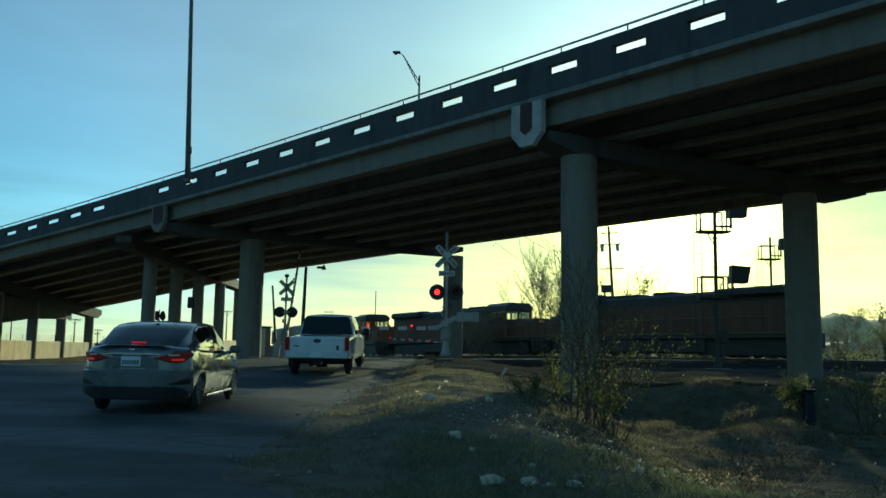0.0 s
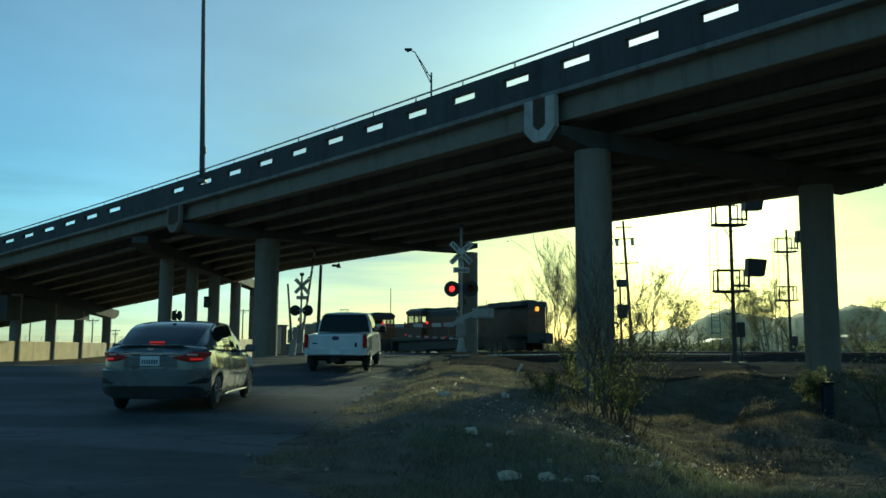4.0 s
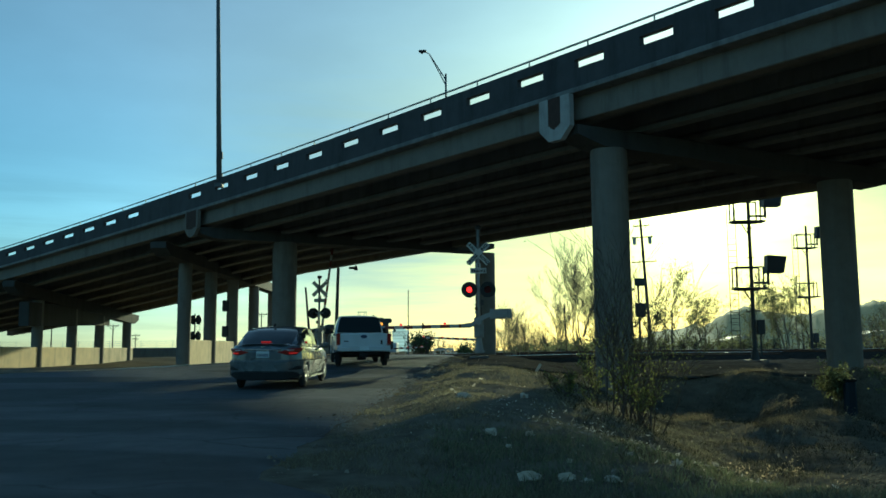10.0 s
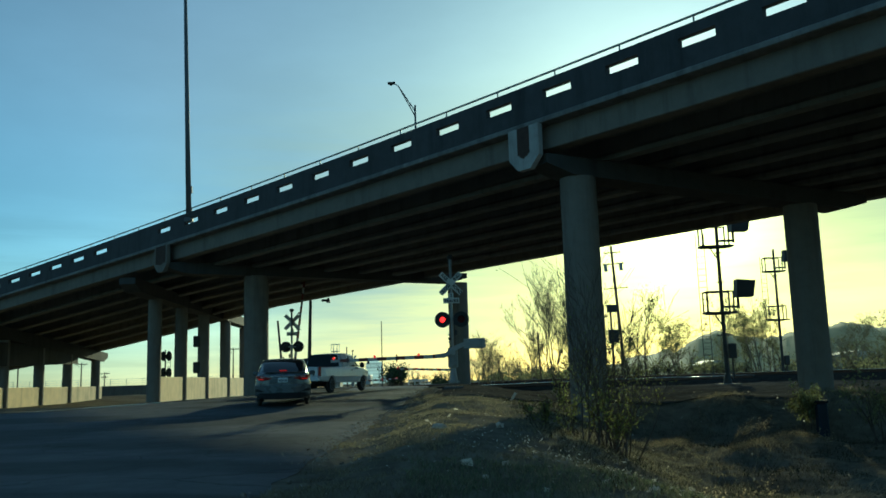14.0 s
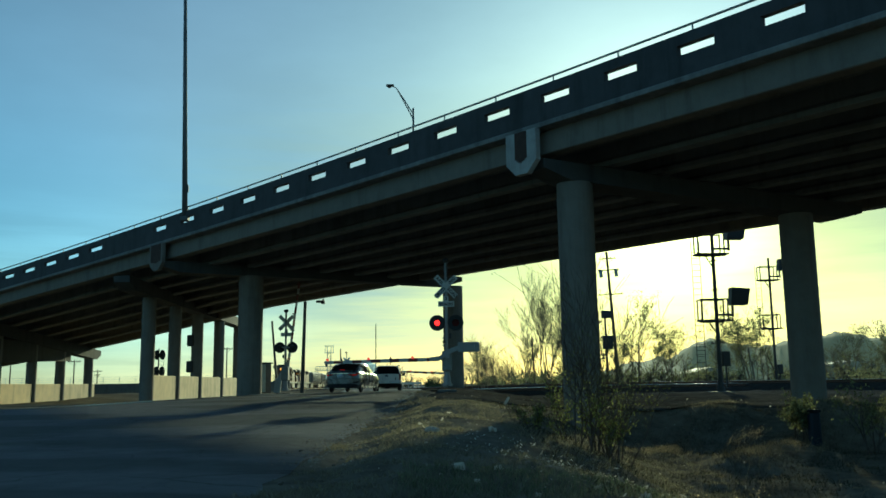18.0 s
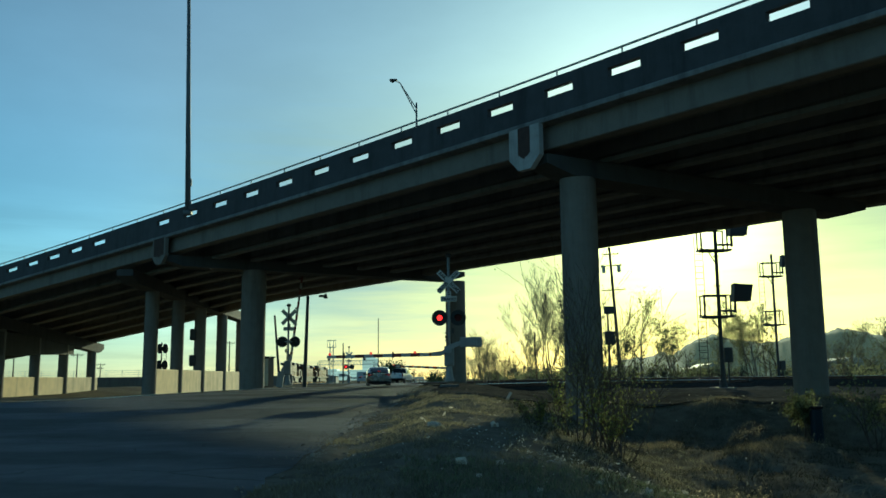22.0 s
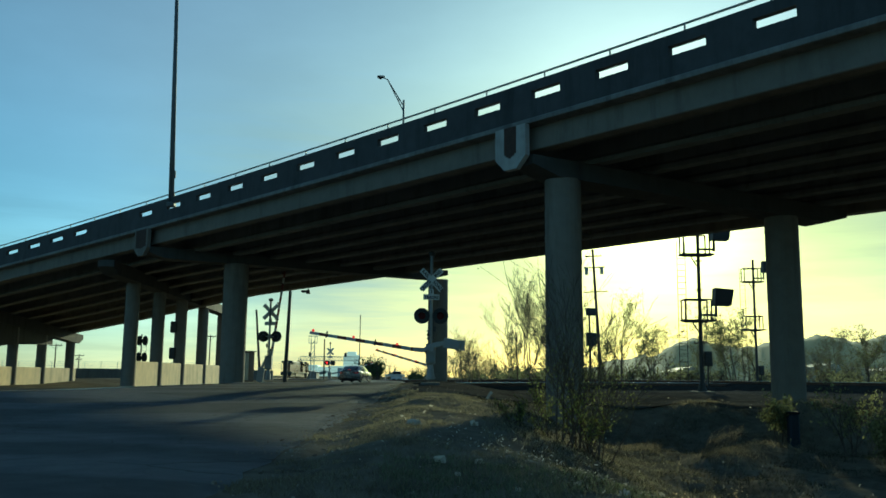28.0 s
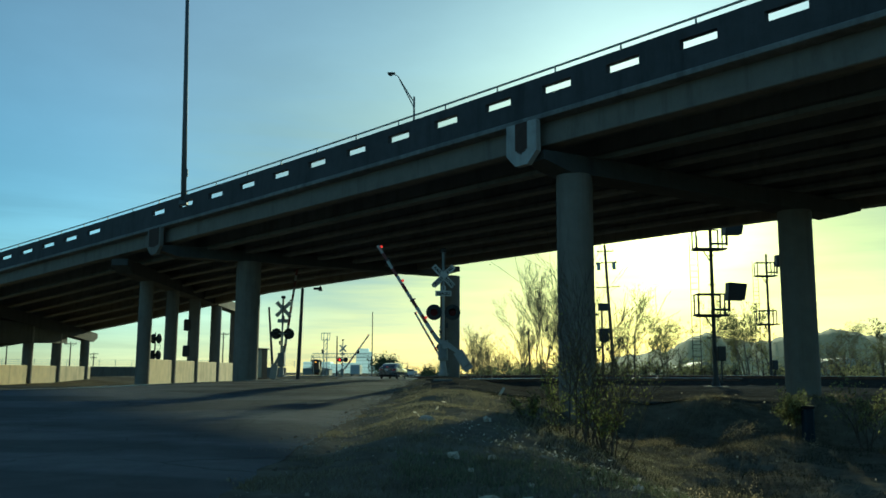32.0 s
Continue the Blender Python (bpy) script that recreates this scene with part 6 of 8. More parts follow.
def make_hopper():
    ob = empty("freight_car")
    tagged(ob, "dusty grey covered hopper freight car", "freight car", group="freight cars of the train")
    L = 17.0
    bm = bmesh.new()
    o = [(-0.7, 0.95), (0.7, 0.95), (1.45, 2.0), (1.55, 3.4), (1.3, 4.3), (-1.3, 4.3), (-1.55, 3.4), (-1.45, 2.0)]
    prism(bm, o, pose(0, -L / 2 + 1.6, 0), pose(0, L / 2 - 1.6, 0))
    body = part("hopper_body", bm, HOPPER_GREY, ob)
    for i in range(10):
        yy = -L / 2 + 2.2 + i * (L - 4.4) / 9
        for s in (-1, 1):
            bm = bmesh.new()
            box(bm, (s * 1.55, yy, 2.9), (0.1, 0.12, 2.3))
            part("side_rib", bm, HOPPER_GREY, body)
    bm = bmesh.new()
    box(bm, (0, 0, 1.05), (0.6, L, 0.4), bevel=0.04)
    for s in (-1, 1):
        box(bm, (0, s * (L / 2 - 0.8), 1.25), (2.9, 1.5, 0.14))
        for u in (-1.3, 1.3):
            tube(bm, (u, s * (L / 2 - 0.15), 1.3), (u, s * (L / 2 - 0.15), 4.2), 0.03, 0.03, 6)
            tube(bm, (u, s * (L / 2 - 0.15), 1.3), (u * 0.9, s * (L / 2 - 1.7), 3.9), 0.05, 0.05, 6)
        for i in range(8):
            tube(bm, (-1.3, s * (L / 2 - 0.15), 1.5 + 0.35 * i), (-0.85, s * (L / 2 - 0.15), 1.5 + 0.35 * i), 0.02, 0.02, 5)
    part("underframe", bm, RUSTY, ob)
    bm = bmesh.new()
    box(bm, (0, 0, 4.4), (0.9, L - 2, 0.06))
    for i in range(6):
        tube(bm, (0.0, -6 + i * 2.4, 4.3), (0, -6 + i * 2.4, 4.52), 0.34, 0.32, 14)
    part("roof_walk", bm, STEEL, ob)
    bogie(ob, -L / 2 + 2.1, 2)
    bogie(ob, L / 2 - 2.1, 2)
    return ob


locos = [make_loco()]
for piece in locos[0].children_recursive:
    piece.data.transform(Matrix.Diagonal((1, 1.2, 1.01, 1)))
locos += [copy_thing(locos[0], Matrix()) for _i in range(2)]
cars = [make_hopper()]
cars += [copy_thing(cars[0], Matrix()) for _i in range(4)]


# ---- plants ----
BARK = mat("grey_brown_bark", (0.075, 0.06, 0.045), 0.9, var=0.35, scale=8, bump=0.3, stretch=(1, 1, 0.3))
TWIG = mat("thin_twigs", (0.2, 0.16, 0.105), 0.9, var=0.3, scale=8, bump=0)


def leaf_mat(name, base):
    m = mat(name, base, 0.6, var=0.3, scale=5, bump=0, island=True)
    nt = m.node_tree
    p = nt.nodes["Principled BSDF"]
    tr = nt.nodes.new("ShaderNodeBsdfTranslucent")
    mixs = nt.nodes.new("ShaderNodeMixShader")
    mixs.inputs[0].default_value = 0.55
    src = p.inputs["Base Color"].links[0].from_socket
    nt.links.new(src, tr.inputs["Color"])
    out = nt.nodes["Material Output"]
    nt.links.new(p.outputs[0], mixs.inputs[1])
    nt.links.new(tr.outputs[0], mixs.inputs[2])
    nt.links.new(mixs.outputs[0], out.inputs["Surface"])
    return m


LEAF = leaf_mat("young_green_leaves", (0.15, 0.16, 0.048))
LEAF_DULL = leaf_mat("dull_olive_leaves", (0.17, 0.175, 0.075))
STRAW = leaf_mat("dry_straw", (0.17, 0.148, 0.1))
WEED = mat("dark_tangled_weeds", (0.055, 0.058, 0.034), 0.9, var=0.4, scale=4, bump=0, island=True, spec=0.0)
GRASS = leaf_mat("short_mixed_grass", (0.18, 0.165, 0.105))


def rods(segs, sides=5):
    """One mesh of tapered rods, each (a, b, ra, rb)."""
    verts, faces = [], []
    for a, b, ra, rb in segs:
        d = (b - a)
        if d.length < 1e-5:
            continue
        q = d.to_track_quat("Z", "Y")
        i0 = len(verts)
        n = sides if ra > 0.02 else 3
        for p, r in ((a, ra), (b, rb)):
            for k in range(n):
                an = 2 * math.pi * k / n
                verts.append(p + q @ Vector((r * math.cos(an), r * math.sin(an), 0)))
        for k in range(n):
            j = (k + 1) % n
            faces.append((i0 + k, i0 + j, i0 + n + j, i0 + n + k))
    return verts, faces


def leaves_mesh(points, size, rng, per=1, up=0.2):
    verts, faces = [], []
    for p in points:
        for _ in range(per):
            s = size * rng.uniform(0.6, 1.3)
            q = Euler((rng.uniform(0, 6.3), rng.uniform(0, 6.3), rng.uniform(0, 6.3))).to_matrix()
            c = p + Vector((rng.uniform(-1, 1), rng.uniform(-1, 1), rng.uniform(-1, 1))) * size * 1.2
            i0 = len(verts)
            for u, v, w in ((-0.5, 0, 0), (0, -0.28, 0.06), (0.5, 0, 0), (0, 0.28, 0.06)):
                verts.append(c + q @ (Vector((u, v, w)) * s))
            faces.append((i0, i0 + 1, i0 + 2, i0 + 3))
    return verts, faces


def raw(name, vf, material, parent=None, label=""):
    me = bpy.data.meshes.new(name)
    me.from_pydata([tuple(v) for v in vf[0]], [], vf[1])
    me.materials.append(material)
    ob = new(name, me)
    if parent:
        ob.parent = parent
    if label:
        ob["label"] = label
    return ob


def grow(rng, base, height, spread, r0, depth, stems=1, lean=0.15, bend=0.35, fork=(3, 4), droop=0.0):
    """Rods of a branching plant, and the tips of its twigs."""
    segs, tips = [], []

    def limb(p, d, length, r, level):
        n = 4 if level < 2 else 3
        for i in range(n):
            d2 = (d + Vector((rng.uniform(-1, 1), rng.uniform(-1, 1), rng.uniform(-0.5, 0.9) - droop)) * bend * 0.45).normalized()
            q = p + d2 * length / n
            r2 = r * (0.82 if i < n - 1 else 0.66)
            segs.append((p, q, r, r2))
            if level < depth and (i > 0 or level > 0):
                for _ in range(rng.randint(1, 2) if i < n - 1 else rng.randint(*fork) - 1):
                    side = Vector((rng.uniform(-1, 1), rng.uniform(-1, 1), rng.uniform(-0.1, 0.8))).normalized()
                    limb(q, (d2 * (1 - spread) + side * spread).normalized(), length * rng.uniform(0.42, 0.62), r2 * 0.6, level + 1)
            p, d, r = q, d2, r2
            if level >= depth - 1:
                tips.append(q)
    for _ in range(stems):
        d = Vector((rng.uniform(-lean, lean), rng.uniform(-lean, lean), 1)).normalized()
        limb(base + Vector((rng.uniform(-1, 1), rng.uniform(-1, 1), 0)) * 0.12 * (stems > 1) * stems ** 0.5, d, height * rng.uniform(0.75, 1.0) * (1 if stems == 1 else rng.uniform(0.7, 1.0)), r0, 0)
    return segs, tips


def make_tree(name, x, y, height, label, seed, leaf=0, depth=3, spread=0.5, r0=0.12, stems=1, leafmat=None, size=0.12, per=1, category="tree", group="trees beyond the track", sink=0.1, lean=0.15, droop=0.0, thin=0.0):
    rng = random.Random(seed)
    z = ground_z(x, y) - sink
    ob = empty(name, pose(x, y, z))
    tagged(ob, label, category, group=group)
    segs, tips = grow(rng, Vector((0, 0, 0)), height * 0.62, spread, r0, depth, stems, lean, droop=droop)
    top = max(s[1].z for s in segs)
    k = height / top
    segs = [(a * k, b * k, max(ra, thin), max(rb, thin)) for a, b, ra, rb in segs]
    tips = [p * k for p in tips]
    big = [s for s in segs if s[2] > r0 * 0.3]
    small = [s for s in segs if s[2] <= r0 * 0.3]
    if category == "shrub":
        root = Vector((0, 0, -0.05))
        starts = [q[0] for q in segs if q[0].z < 0.02]
        raw("branchwork", rods(segs + [(root, q + Vector((0, 0, 0.03)), r0, r0) for q in starts]), BARK, ob)
        small = []
    elif stems == 1:
        raw("trunk", rods(big), BARK, ob)
    else:
        small = segs
    if small:
        raw("branchwork", rods(small), TWIG, ob)
    if leaf:
        pts = [p for p in tips for _ in range(int(leaf + rng.random()))]
        raw("crown", leaves_mesh(pts, size, rng, per), leafmat or LEAF_DULL, ob)
    return ob


# the bush in the ditch, with thin stems and young leaves
for _x, _y, _h, _s, _leaf, _d, _n, _ln, _sz, _lab in (
        (2.7, 17.0, 4.1, 5, 0.25, 2, 9, 0.22, 0.045, "tall twiggy shrub with dark stems and young leaves in the ditch"),
        (2.95, 17.2, 3.4, 15, 0.6, 2, 6, 0.34, 0.045, "twiggy shrub with young green leaves in the ditch"),
        (3.2, 17.1, 2.4, 16, 1.1, 2, 5, 0.85, 0.042, "arching shrub with small yellow-green leaves in the ditch"),
        (2.5, 16.8, 1.4, 6, 1.5, 2, 4, 0.7, 0.055, "low leafy green shrub in the ditch"),
        (2.95, 16.5, 1.1, 17, 1.2, 2, 4, 0.9, 0.05, "low leafy green shrub in the ditch"),
        (1.75, 17.4, 0.6, 18, 1.0, 2, 3, 0.5, 0.06, "small leafy green sprig beside the ditch")):
    make_tree("shrub", _x, _y, _h, _lab, _s, leaf=_leaf, depth=_d, spread=0.45, r0=0.019, stems=_n, leafmat=LEAF, size=_sz, category="shrub", group="shrubs in the ditch", lean=_ln, thin=0.0035)
make_tree("shrub", 10.7, 26.3, 1.75, "dark leafy shrub round a blue post", 8, leaf=0.5, depth=3, spread=0.5, r0=0.02, stems=6, leafmat=LEAF_DULL, size=0.09, per=1, category="shrub", group="shrubs in the ditch", lean=0.4)
make_tree("shrub", 10.6, 19.6, 1.9, "dark leafy shrub in the ditch", 9, leaf=0.6, depth=3, spread=0.5, r0=0.02, stems=9, leafmat=LEAF_DULL, size=0.09, per=1, category="shrub", group="shrubs in the ditch", lean=0.6)
make_tree("shrub", 11.5, 24.0, 2.2, "bare bending shrub with a few leaves", 10, leaf=0.25, depth=3, spread=0.45, r0=0.03, stems=5, leafmat=LEAF_DULL, size=0.09, category="shrub", group="shrubs in the ditch", lean=0.6, droop=0.25)


def blue_post(x, y):
    z = ground_z(x, y)
    ob = empty("marker_post", pose(x, y, z))
    tagged(ob, "dark blue plastic marker post among weeds", "post")
    bm = bmesh.new()
    box(bm, (0, 0, 0.42), (0.3, 0.3, 1.1), bevel=0.05)
    part("body", bm, mat("dark_blue_plastic", (0.006, 0.012, 0.022), 0.7, var=0.2, scale=8, bump=0.05), ob)
    bm = bmesh.new()
    box(bm, (0, 0, 1.0), (0.34, 0.34, 0.08), bevel=0.03)
    part("cap", bm, PLASTIC, ob)


blue_post(10.73, 25.8)

# bare and budding trees beyond the track
for _x, _y, _h, _s, _leaf, _n, _sp, _lab in (
        (9.6, 82, 12.0, 21, 0.15, 7, 0.3, "tall bare fan-shaped tree with fine branches"),
        (7.6, 84, 8.6, 22, 0.1, 5, 0.32, "bare fan-shaped tree with fine branches"),
        (12.4, 86, 7.0, 20, 0.1, 7, 0.4, "bare low tree with fine branches"),
        (3.6, 78, 5.7, 32, 0.2, 8, 0.42, "bare brushy sapling by the track"),
        (5.0, 79, 4.4, 37, 0.2, 8, 0.45, "bare brushy sapling by the track"),
        (2.7, 77, 4.6, 31, 0.2, 8, 0.45, "bare brushy sapling by the track"),
        (21.6, 98, 11.2, 23, 0.7, 1, 0.5, "budding tree with thin olive foliage"),
        (26.8, 104, 8.6, 24, 0.5, 2, 0.6, "round budding tree with thin olive foliage"),
        (36.4, 104, 10.8, 27, 1.2, 2, 0.5, "tall tree with olive spring foliage"),
        (40.8, 108, 8.4, 28, 0.8, 1, 0.5, "tree with olive spring foliage"),
        (31.6, 102, 5.6, 26, 0.5, 3, 0.5, "low spreading tree with pale thin foliage"),
        (50.6, 110, 8.4, 29, 0.15, 2, 0.5, "bare tree with scattered leaves"),
        (24.9, 56, 3.4, 38, 1.2, 4, 0.5, "leafy pale green young tree by the pier"),
        (44.5, 104, 4.6, 33, 0.6, 4, 0.5, "leafy young tree beside the track"),
        (57.0, 118, 7.0, 34, 0.2, 2, 0.5, "bare tree with scattered leaves"),
        (31.2, 62, 5.2, 35, 0.25, 1, 0.45, "bare bending tree with few leaves"),
        (33.5, 106, 8.6, 43, 0.7, 1, 0.5, "tall tree with olive spring foliage"),
        (38.6, 112, 7.2, 44, 0.6, 1, 0.55, "tree with olive spring foliage"),
        (29.0, 112, 7.4, 45, 0.3, 1, 0.6, "round budding tree with thin olive foliage"),
        (18.6, 96, 6.0, 46, 0.2, 1, 0.5, "bare tree with fine branches"),
        (4.6, 86, 5.4, 47, 0.2, 5, 0.4, "bare brushy sapling by the track"),
        (46.6, 112, 6.4, 48, 0.7, 1, 0.5, "tree with pale green spring foliage")):
    make_tree("tree", _x, _y, _h, _lab, _s, leaf=_leaf * (1.0 if _n < 3 else 0.05), depth=3 if _n > 2 and _h < 6 else 4, spread=_sp + (0.12 if _n < 3 else 0.03), r0=(0.06 + 0.008 * _h) / (1 if _n < 3 else 2.3), stems=_n if _n < 3 else max(3, _n - 2), size=0.12, per=1, lean=0.15 if _n == 1 else 0.28, thin=0.0045)


def make_brush(name, rows, label, material, size):
    """A far belt of low woods: many clumps of leaves over thin stems."""
    rng = random.Random(77)
    verts, faces, segs = [], [], []
    for x0, x1, y0, y1, h0, h1, n in rows:
        for _ in range(n):
            x, y = rng.uniform(x0, x1), rng.uniform(y0, y1)
            h = rng.uniform(h0, h1)
            z = ground_z(x, y)
            segs.append((Vector((x, y, z - 0.2)), Vector((x + rng.uniform(-0.5, 0.5), y, z + h * 0.8)), 0.09, 0.03))
            for _k in range(14):
                a = Vector((x, y, z + h * rng.uniform(0.25, 0.6)))
                segs.append((a, a + Vector((rng.uniform(-1, 1), rng.uniform(-1, 1), rng.uniform(0.5, 1.4))) * h * 0.25, 0.04, 0.012))
            pts = [Vector((x + rng.gauss(0, 0.22) * h, y + rng.gauss(0, 0.2) * h, z + h * min(1.05, max(0.12, rng.gauss(0.6, 0.2))))) for _k in range(80)]
            v, f = leaves_mesh(pts, size * rng.uniform(0.7, 1.2), rng)
            i0 = len(verts)
            verts += v
            faces += [tuple(i + i0 for i in q) for q in f]
    ob = empty(name)
    tagged(ob, label, "woods", kind="stuff")
    raw("stems", rods(segs, 4), BARK, ob)
    raw("foliage", (verts, faces), material, ob)


# haze of distance is put into this paler leaf colour
LEAF_PALE = leaf_mat("hazy_pale_foliage", (0.16, 0.165, 0.085))
make_brush("far_woods", [(10, 70, 112, 140, 2.0, 4.5, 70), (70, 160, 120, 200, 3.5, 7.5, 60), (20, 120, 160, 260, 4, 8, 70), (2, 22, 100, 130, 1.5, 3.0, 40), (-1, 30, 170, 320, 3, 7, 40), (-12, 0, 240, 330, 3, 6, 16),
                         (12, 30, 92, 104, 1.3, 2.4, 50), (28, 75, 84, 104, 1.3, 2.6, 90), (30, 60, 62, 82, 0.8, 1.6, 60), (4, 14, 88, 100, 1.0, 1.8, 25)],
           "low budding woods beyond the railway", LEAF_PALE, 0.26)
# green lightened in the colour to suit the haze so far off
DARK_LEAF = mat("dark_green_foliage", (0.085, 0.105, 0.05), 0.8, var=0.3, scale=3, bump=0, island=True, spec=0.0)
make_brush("roadside_trees", [(-15.2, -11.6, 205, 218, 3.4, 5.8, 34), (-9, 4, 205, 235, 1.2, 2.4, 14)], "low dark green trees beside the far road", DARK_LEAF, 0.5)


def make_grass():
    rng = random.Random(3)

    def blades(n, pick, h0, h1, w, bend):
        verts, faces = [], []
        for _ in range(n):
            x, y = pick()
            z = ground_z(x, y)
            h = rng.uniform(h0, h1)
            a = rng.uniform(0, 6.3)
            dx, dy = math.cos(a), math.sin(a)
            lx, ly = rng.uniform(-bend, bend) * h, rng.uniform(-bend, bend) * h
            i0 = len(verts)
            verts.extend([(x - dx * w, y - dy * w, z - 0.02), (x + dx * w, y + dy * w, z - 0.02), (x + lx * 0.4 + dx * w * 0.7, y + ly * 0.4 + dy * w * 0.7, z + h * 0.6),
                          (x + lx * 0.4 - dx * w * 0.7, y + ly * 0.4 - dy * w * 0.7, z + h * 0.6), (x + lx, y + ly, z + h)])
            faces.extend([(i0, i0 + 1, i0 + 2, i0 + 3), (i0 + 3, i0 + 2, i0 + 4)])
        return verts, faces

    def verge():
        while True:
            y = 6.5 + 26 * rng.random() ** 1.5
            x = road_edge(y) + 0.02 + 8.0 * rng.random() ** 1.25
            if noise.noise((x * 0.8, y * 0.8, 5.0)) + noise.noise((x * 2.6, y * 2.6, 1.0)) * 0.6 > -0.16 + 0.5 * max(0.0, 1.0 - (x - road_edge(y))):
                return x, y

    def ditch():
        while True:
            y = 9 + 21 * rng.random() ** 0.9
            x = 1.5 + rng.random() * (4 + y * 0.45)
            if noise.noise((x * 0.6, y * 0.6, 9.0)) > -0.2:
                return x, y

    def reeds():
        c = rng.choice(((6.3, 20.3), (6.0, 20.0), (8.2, 18.0), (10.5, 20.5), (5.2, 13.5), (4.3, 12.0), (7.3, 15.0), (11.5, 22.0), (12.6, 24.0)))
        return c[0] + rng.gauss(0, 0.35), c[1] + rng.gauss(0, 0.4)
    g = tagged(raw("grass", blades(60000, verge, 0.015, 0.085, 0.004, 1.5), GRASS), "short mixed dry and green grass on the verge", "grass", kind="stuff")
    g = tagged(raw("weeds", blades(24000, ditch, 0.02, 0.13, 0.005, 1.6), WEED), "tangled weeds in the ditch", "weeds", kind="stuff")
    g = tagged(raw("dry_weeds", blades(1800, ditch, 0.04, 0.2, 0.004, 1.6), STRAW), "dry straw-coloured weeds in the ditch", "weeds", kind="stuff")
    def near_lip():
        while True:
            x, y = rng.uniform(-0.5, 6.5), rng.uniform(4.8, 10.5)
            if x > road_edge(y) + 0.05 and noise.noise((x * 0.9, y * 0.9, 12.0)) > -0.35:
                return x, y
    green = leaf_mat("short_green_grass", (0.14, 0.155, 0.085))
    tagged(raw("green_grass", blades(26000, near_lip, 0.02, 0.1, 0.004, 1.0), green), "short green grass on the lip of the ditch", "grass", kind="stuff")

    def ridges():
        px, py, dx, dy, n = rng.choice(((5.62, 24.35, 0.525, 0.851, 9.5), (6.82, 21.43, 0.594, 0.804, 13.0)))
        a, d = n * rng.random(), rng.gauss(0, 0.38)
        return px + dx * a + dy * d, py + dy * a - dx * d
    g = tagged(raw("ridge_grass", blades(7000, ridges, 0.04, 0.2, 0.0045, 1.3), STRAW), "dry straw grass along low ridges beyond the ditch", "grass", kind="stuff")
    g = tagged(raw("reeds", blades(60, reeds, 0.3, 0.7, 0.004, 0.7), STRAW), "tall dry reed stalks in the ditch", "reeds", kind="stuff")


make_grass()


def make_debris():
    """Gravel chips, twigs and tiny scraps strewn over the verge and the edge of the ditch."""
    rng = random.Random(19)
    chip = mat("strewn_gravel_chips", (0.2, 0.172, 0.13), 0.8, var=0.5, scale=30, bump=0, island=True)
    verts, faces = [], []
    for i in range(3000):
        if i % 3:
            y = 8 + 32 * rng.random() ** 1.1
            x = road_edge(y) + 6.5 * rng.random() ** 1.1 - 0.15
        else:
            y = rng.gauss(11.5, 2.2)
            x = 1.3 + 0.24 * y + rng.gauss(-1.6, 0.9)
        s = rng.uniform(0.005, 0.016) * (2.4 if rng.random() < 0.05 else 1)
        c = Vector((x, y, max(ground_z(x, y), slope_z(x, y) + 0.03 if x < road_edge(y) else -9) + s * 0.4))
        q = Euler((rng.uniform(-0.6, 0.6), rng.uniform(-0.6, 0.6), rng.uniform(0, 6.3))).to_matrix()
        long = rng.uniform(1.0, 4.5) if rng.random() < 0.3 else 1.2
        i0 = len(verts)
        for u, v, w in ((-1, -0.7, -0.5), (1, -0.8, -0.5), (0.8, 0.8, -0.5), (-0.9, 0.6, -0.5), (-0.6, -0.4, 0.6), (0.7, -0.5, 0.5), (0.5, 0.5, 0.7), (-0.6, 0.4, 0.5)):
            verts.append(c + q @ Vector((u * s * long, v * s, w * s)))
        faces += [(i0 + 4, i0 + 5, i0 + 6, i0 + 7)] + [(i0 + a, i0 + b, i0 + b + 4, i0 + a + 4) for a, b in ((0, 1), (1, 2), (2, 3), (3, 0))]
    tagged(raw("gravel", (verts, faces), chip), "gravel chips and twigs strewn over the verge", "gravel", kind="stuff")


make_debris()


def make_glint_flakes():
    """Pale flakes lying on the lip of the ditch and along the bank, put in as sun glints."""
    rng = random.Random(41)
    flake = leaf_mat("pale_glint_flakes", (0.45, 0.42, 0.34))
    verts, faces = [], []
    for i in range(800):
        if i % 5 < 2:
            u = rng.random()
            x, y = 0.6 + 2.9 * u + rng.gauss(0, 0.45), 13.5 - 5.2 * u + rng.gauss(0, 0.7)
        elif i % 5 < 4:
            x, y = rng.uniform(-0.6, 14.0), 31.5 + rng.gauss(0, 2.6)
        else:
            x, y = rng.uniform(-1.0, 9.0), rng.uniform(11, 31)
        s = rng.uniform(0.009, 0.026) * (2.0 if rng.random() < 0.08 else 1)
        q = Euler((rng.uniform(-0.9, 0.9), rng.uniform(-0.9, 0.9), rng.uniform(0, 6.3))).to_matrix()
        c = Vector((x, y, ground_z(x, y) + 0.05 + s * 0.6))
        i0 = len(verts)
        for a, b, w in ((-1.2, 0, 0.2), (-0.3, -0.55, 0), (0.9, -0.3, 0.15), (1.3, 0.1, 0.4), (0.3, 0.6, 0.1)):
            verts.append(c + q @ Vector((a * s, b * s, w * s)))
        faces.append((i0, i0 + 1, i0 + 2, i0 + 3, i0 + 4))
    tagged(raw("glint_flakes", (verts, faces), flake), "pale flakes standing in for sun glints on the lip of the ditch", "leaves", kind="stuff")


make_glint_flakes()


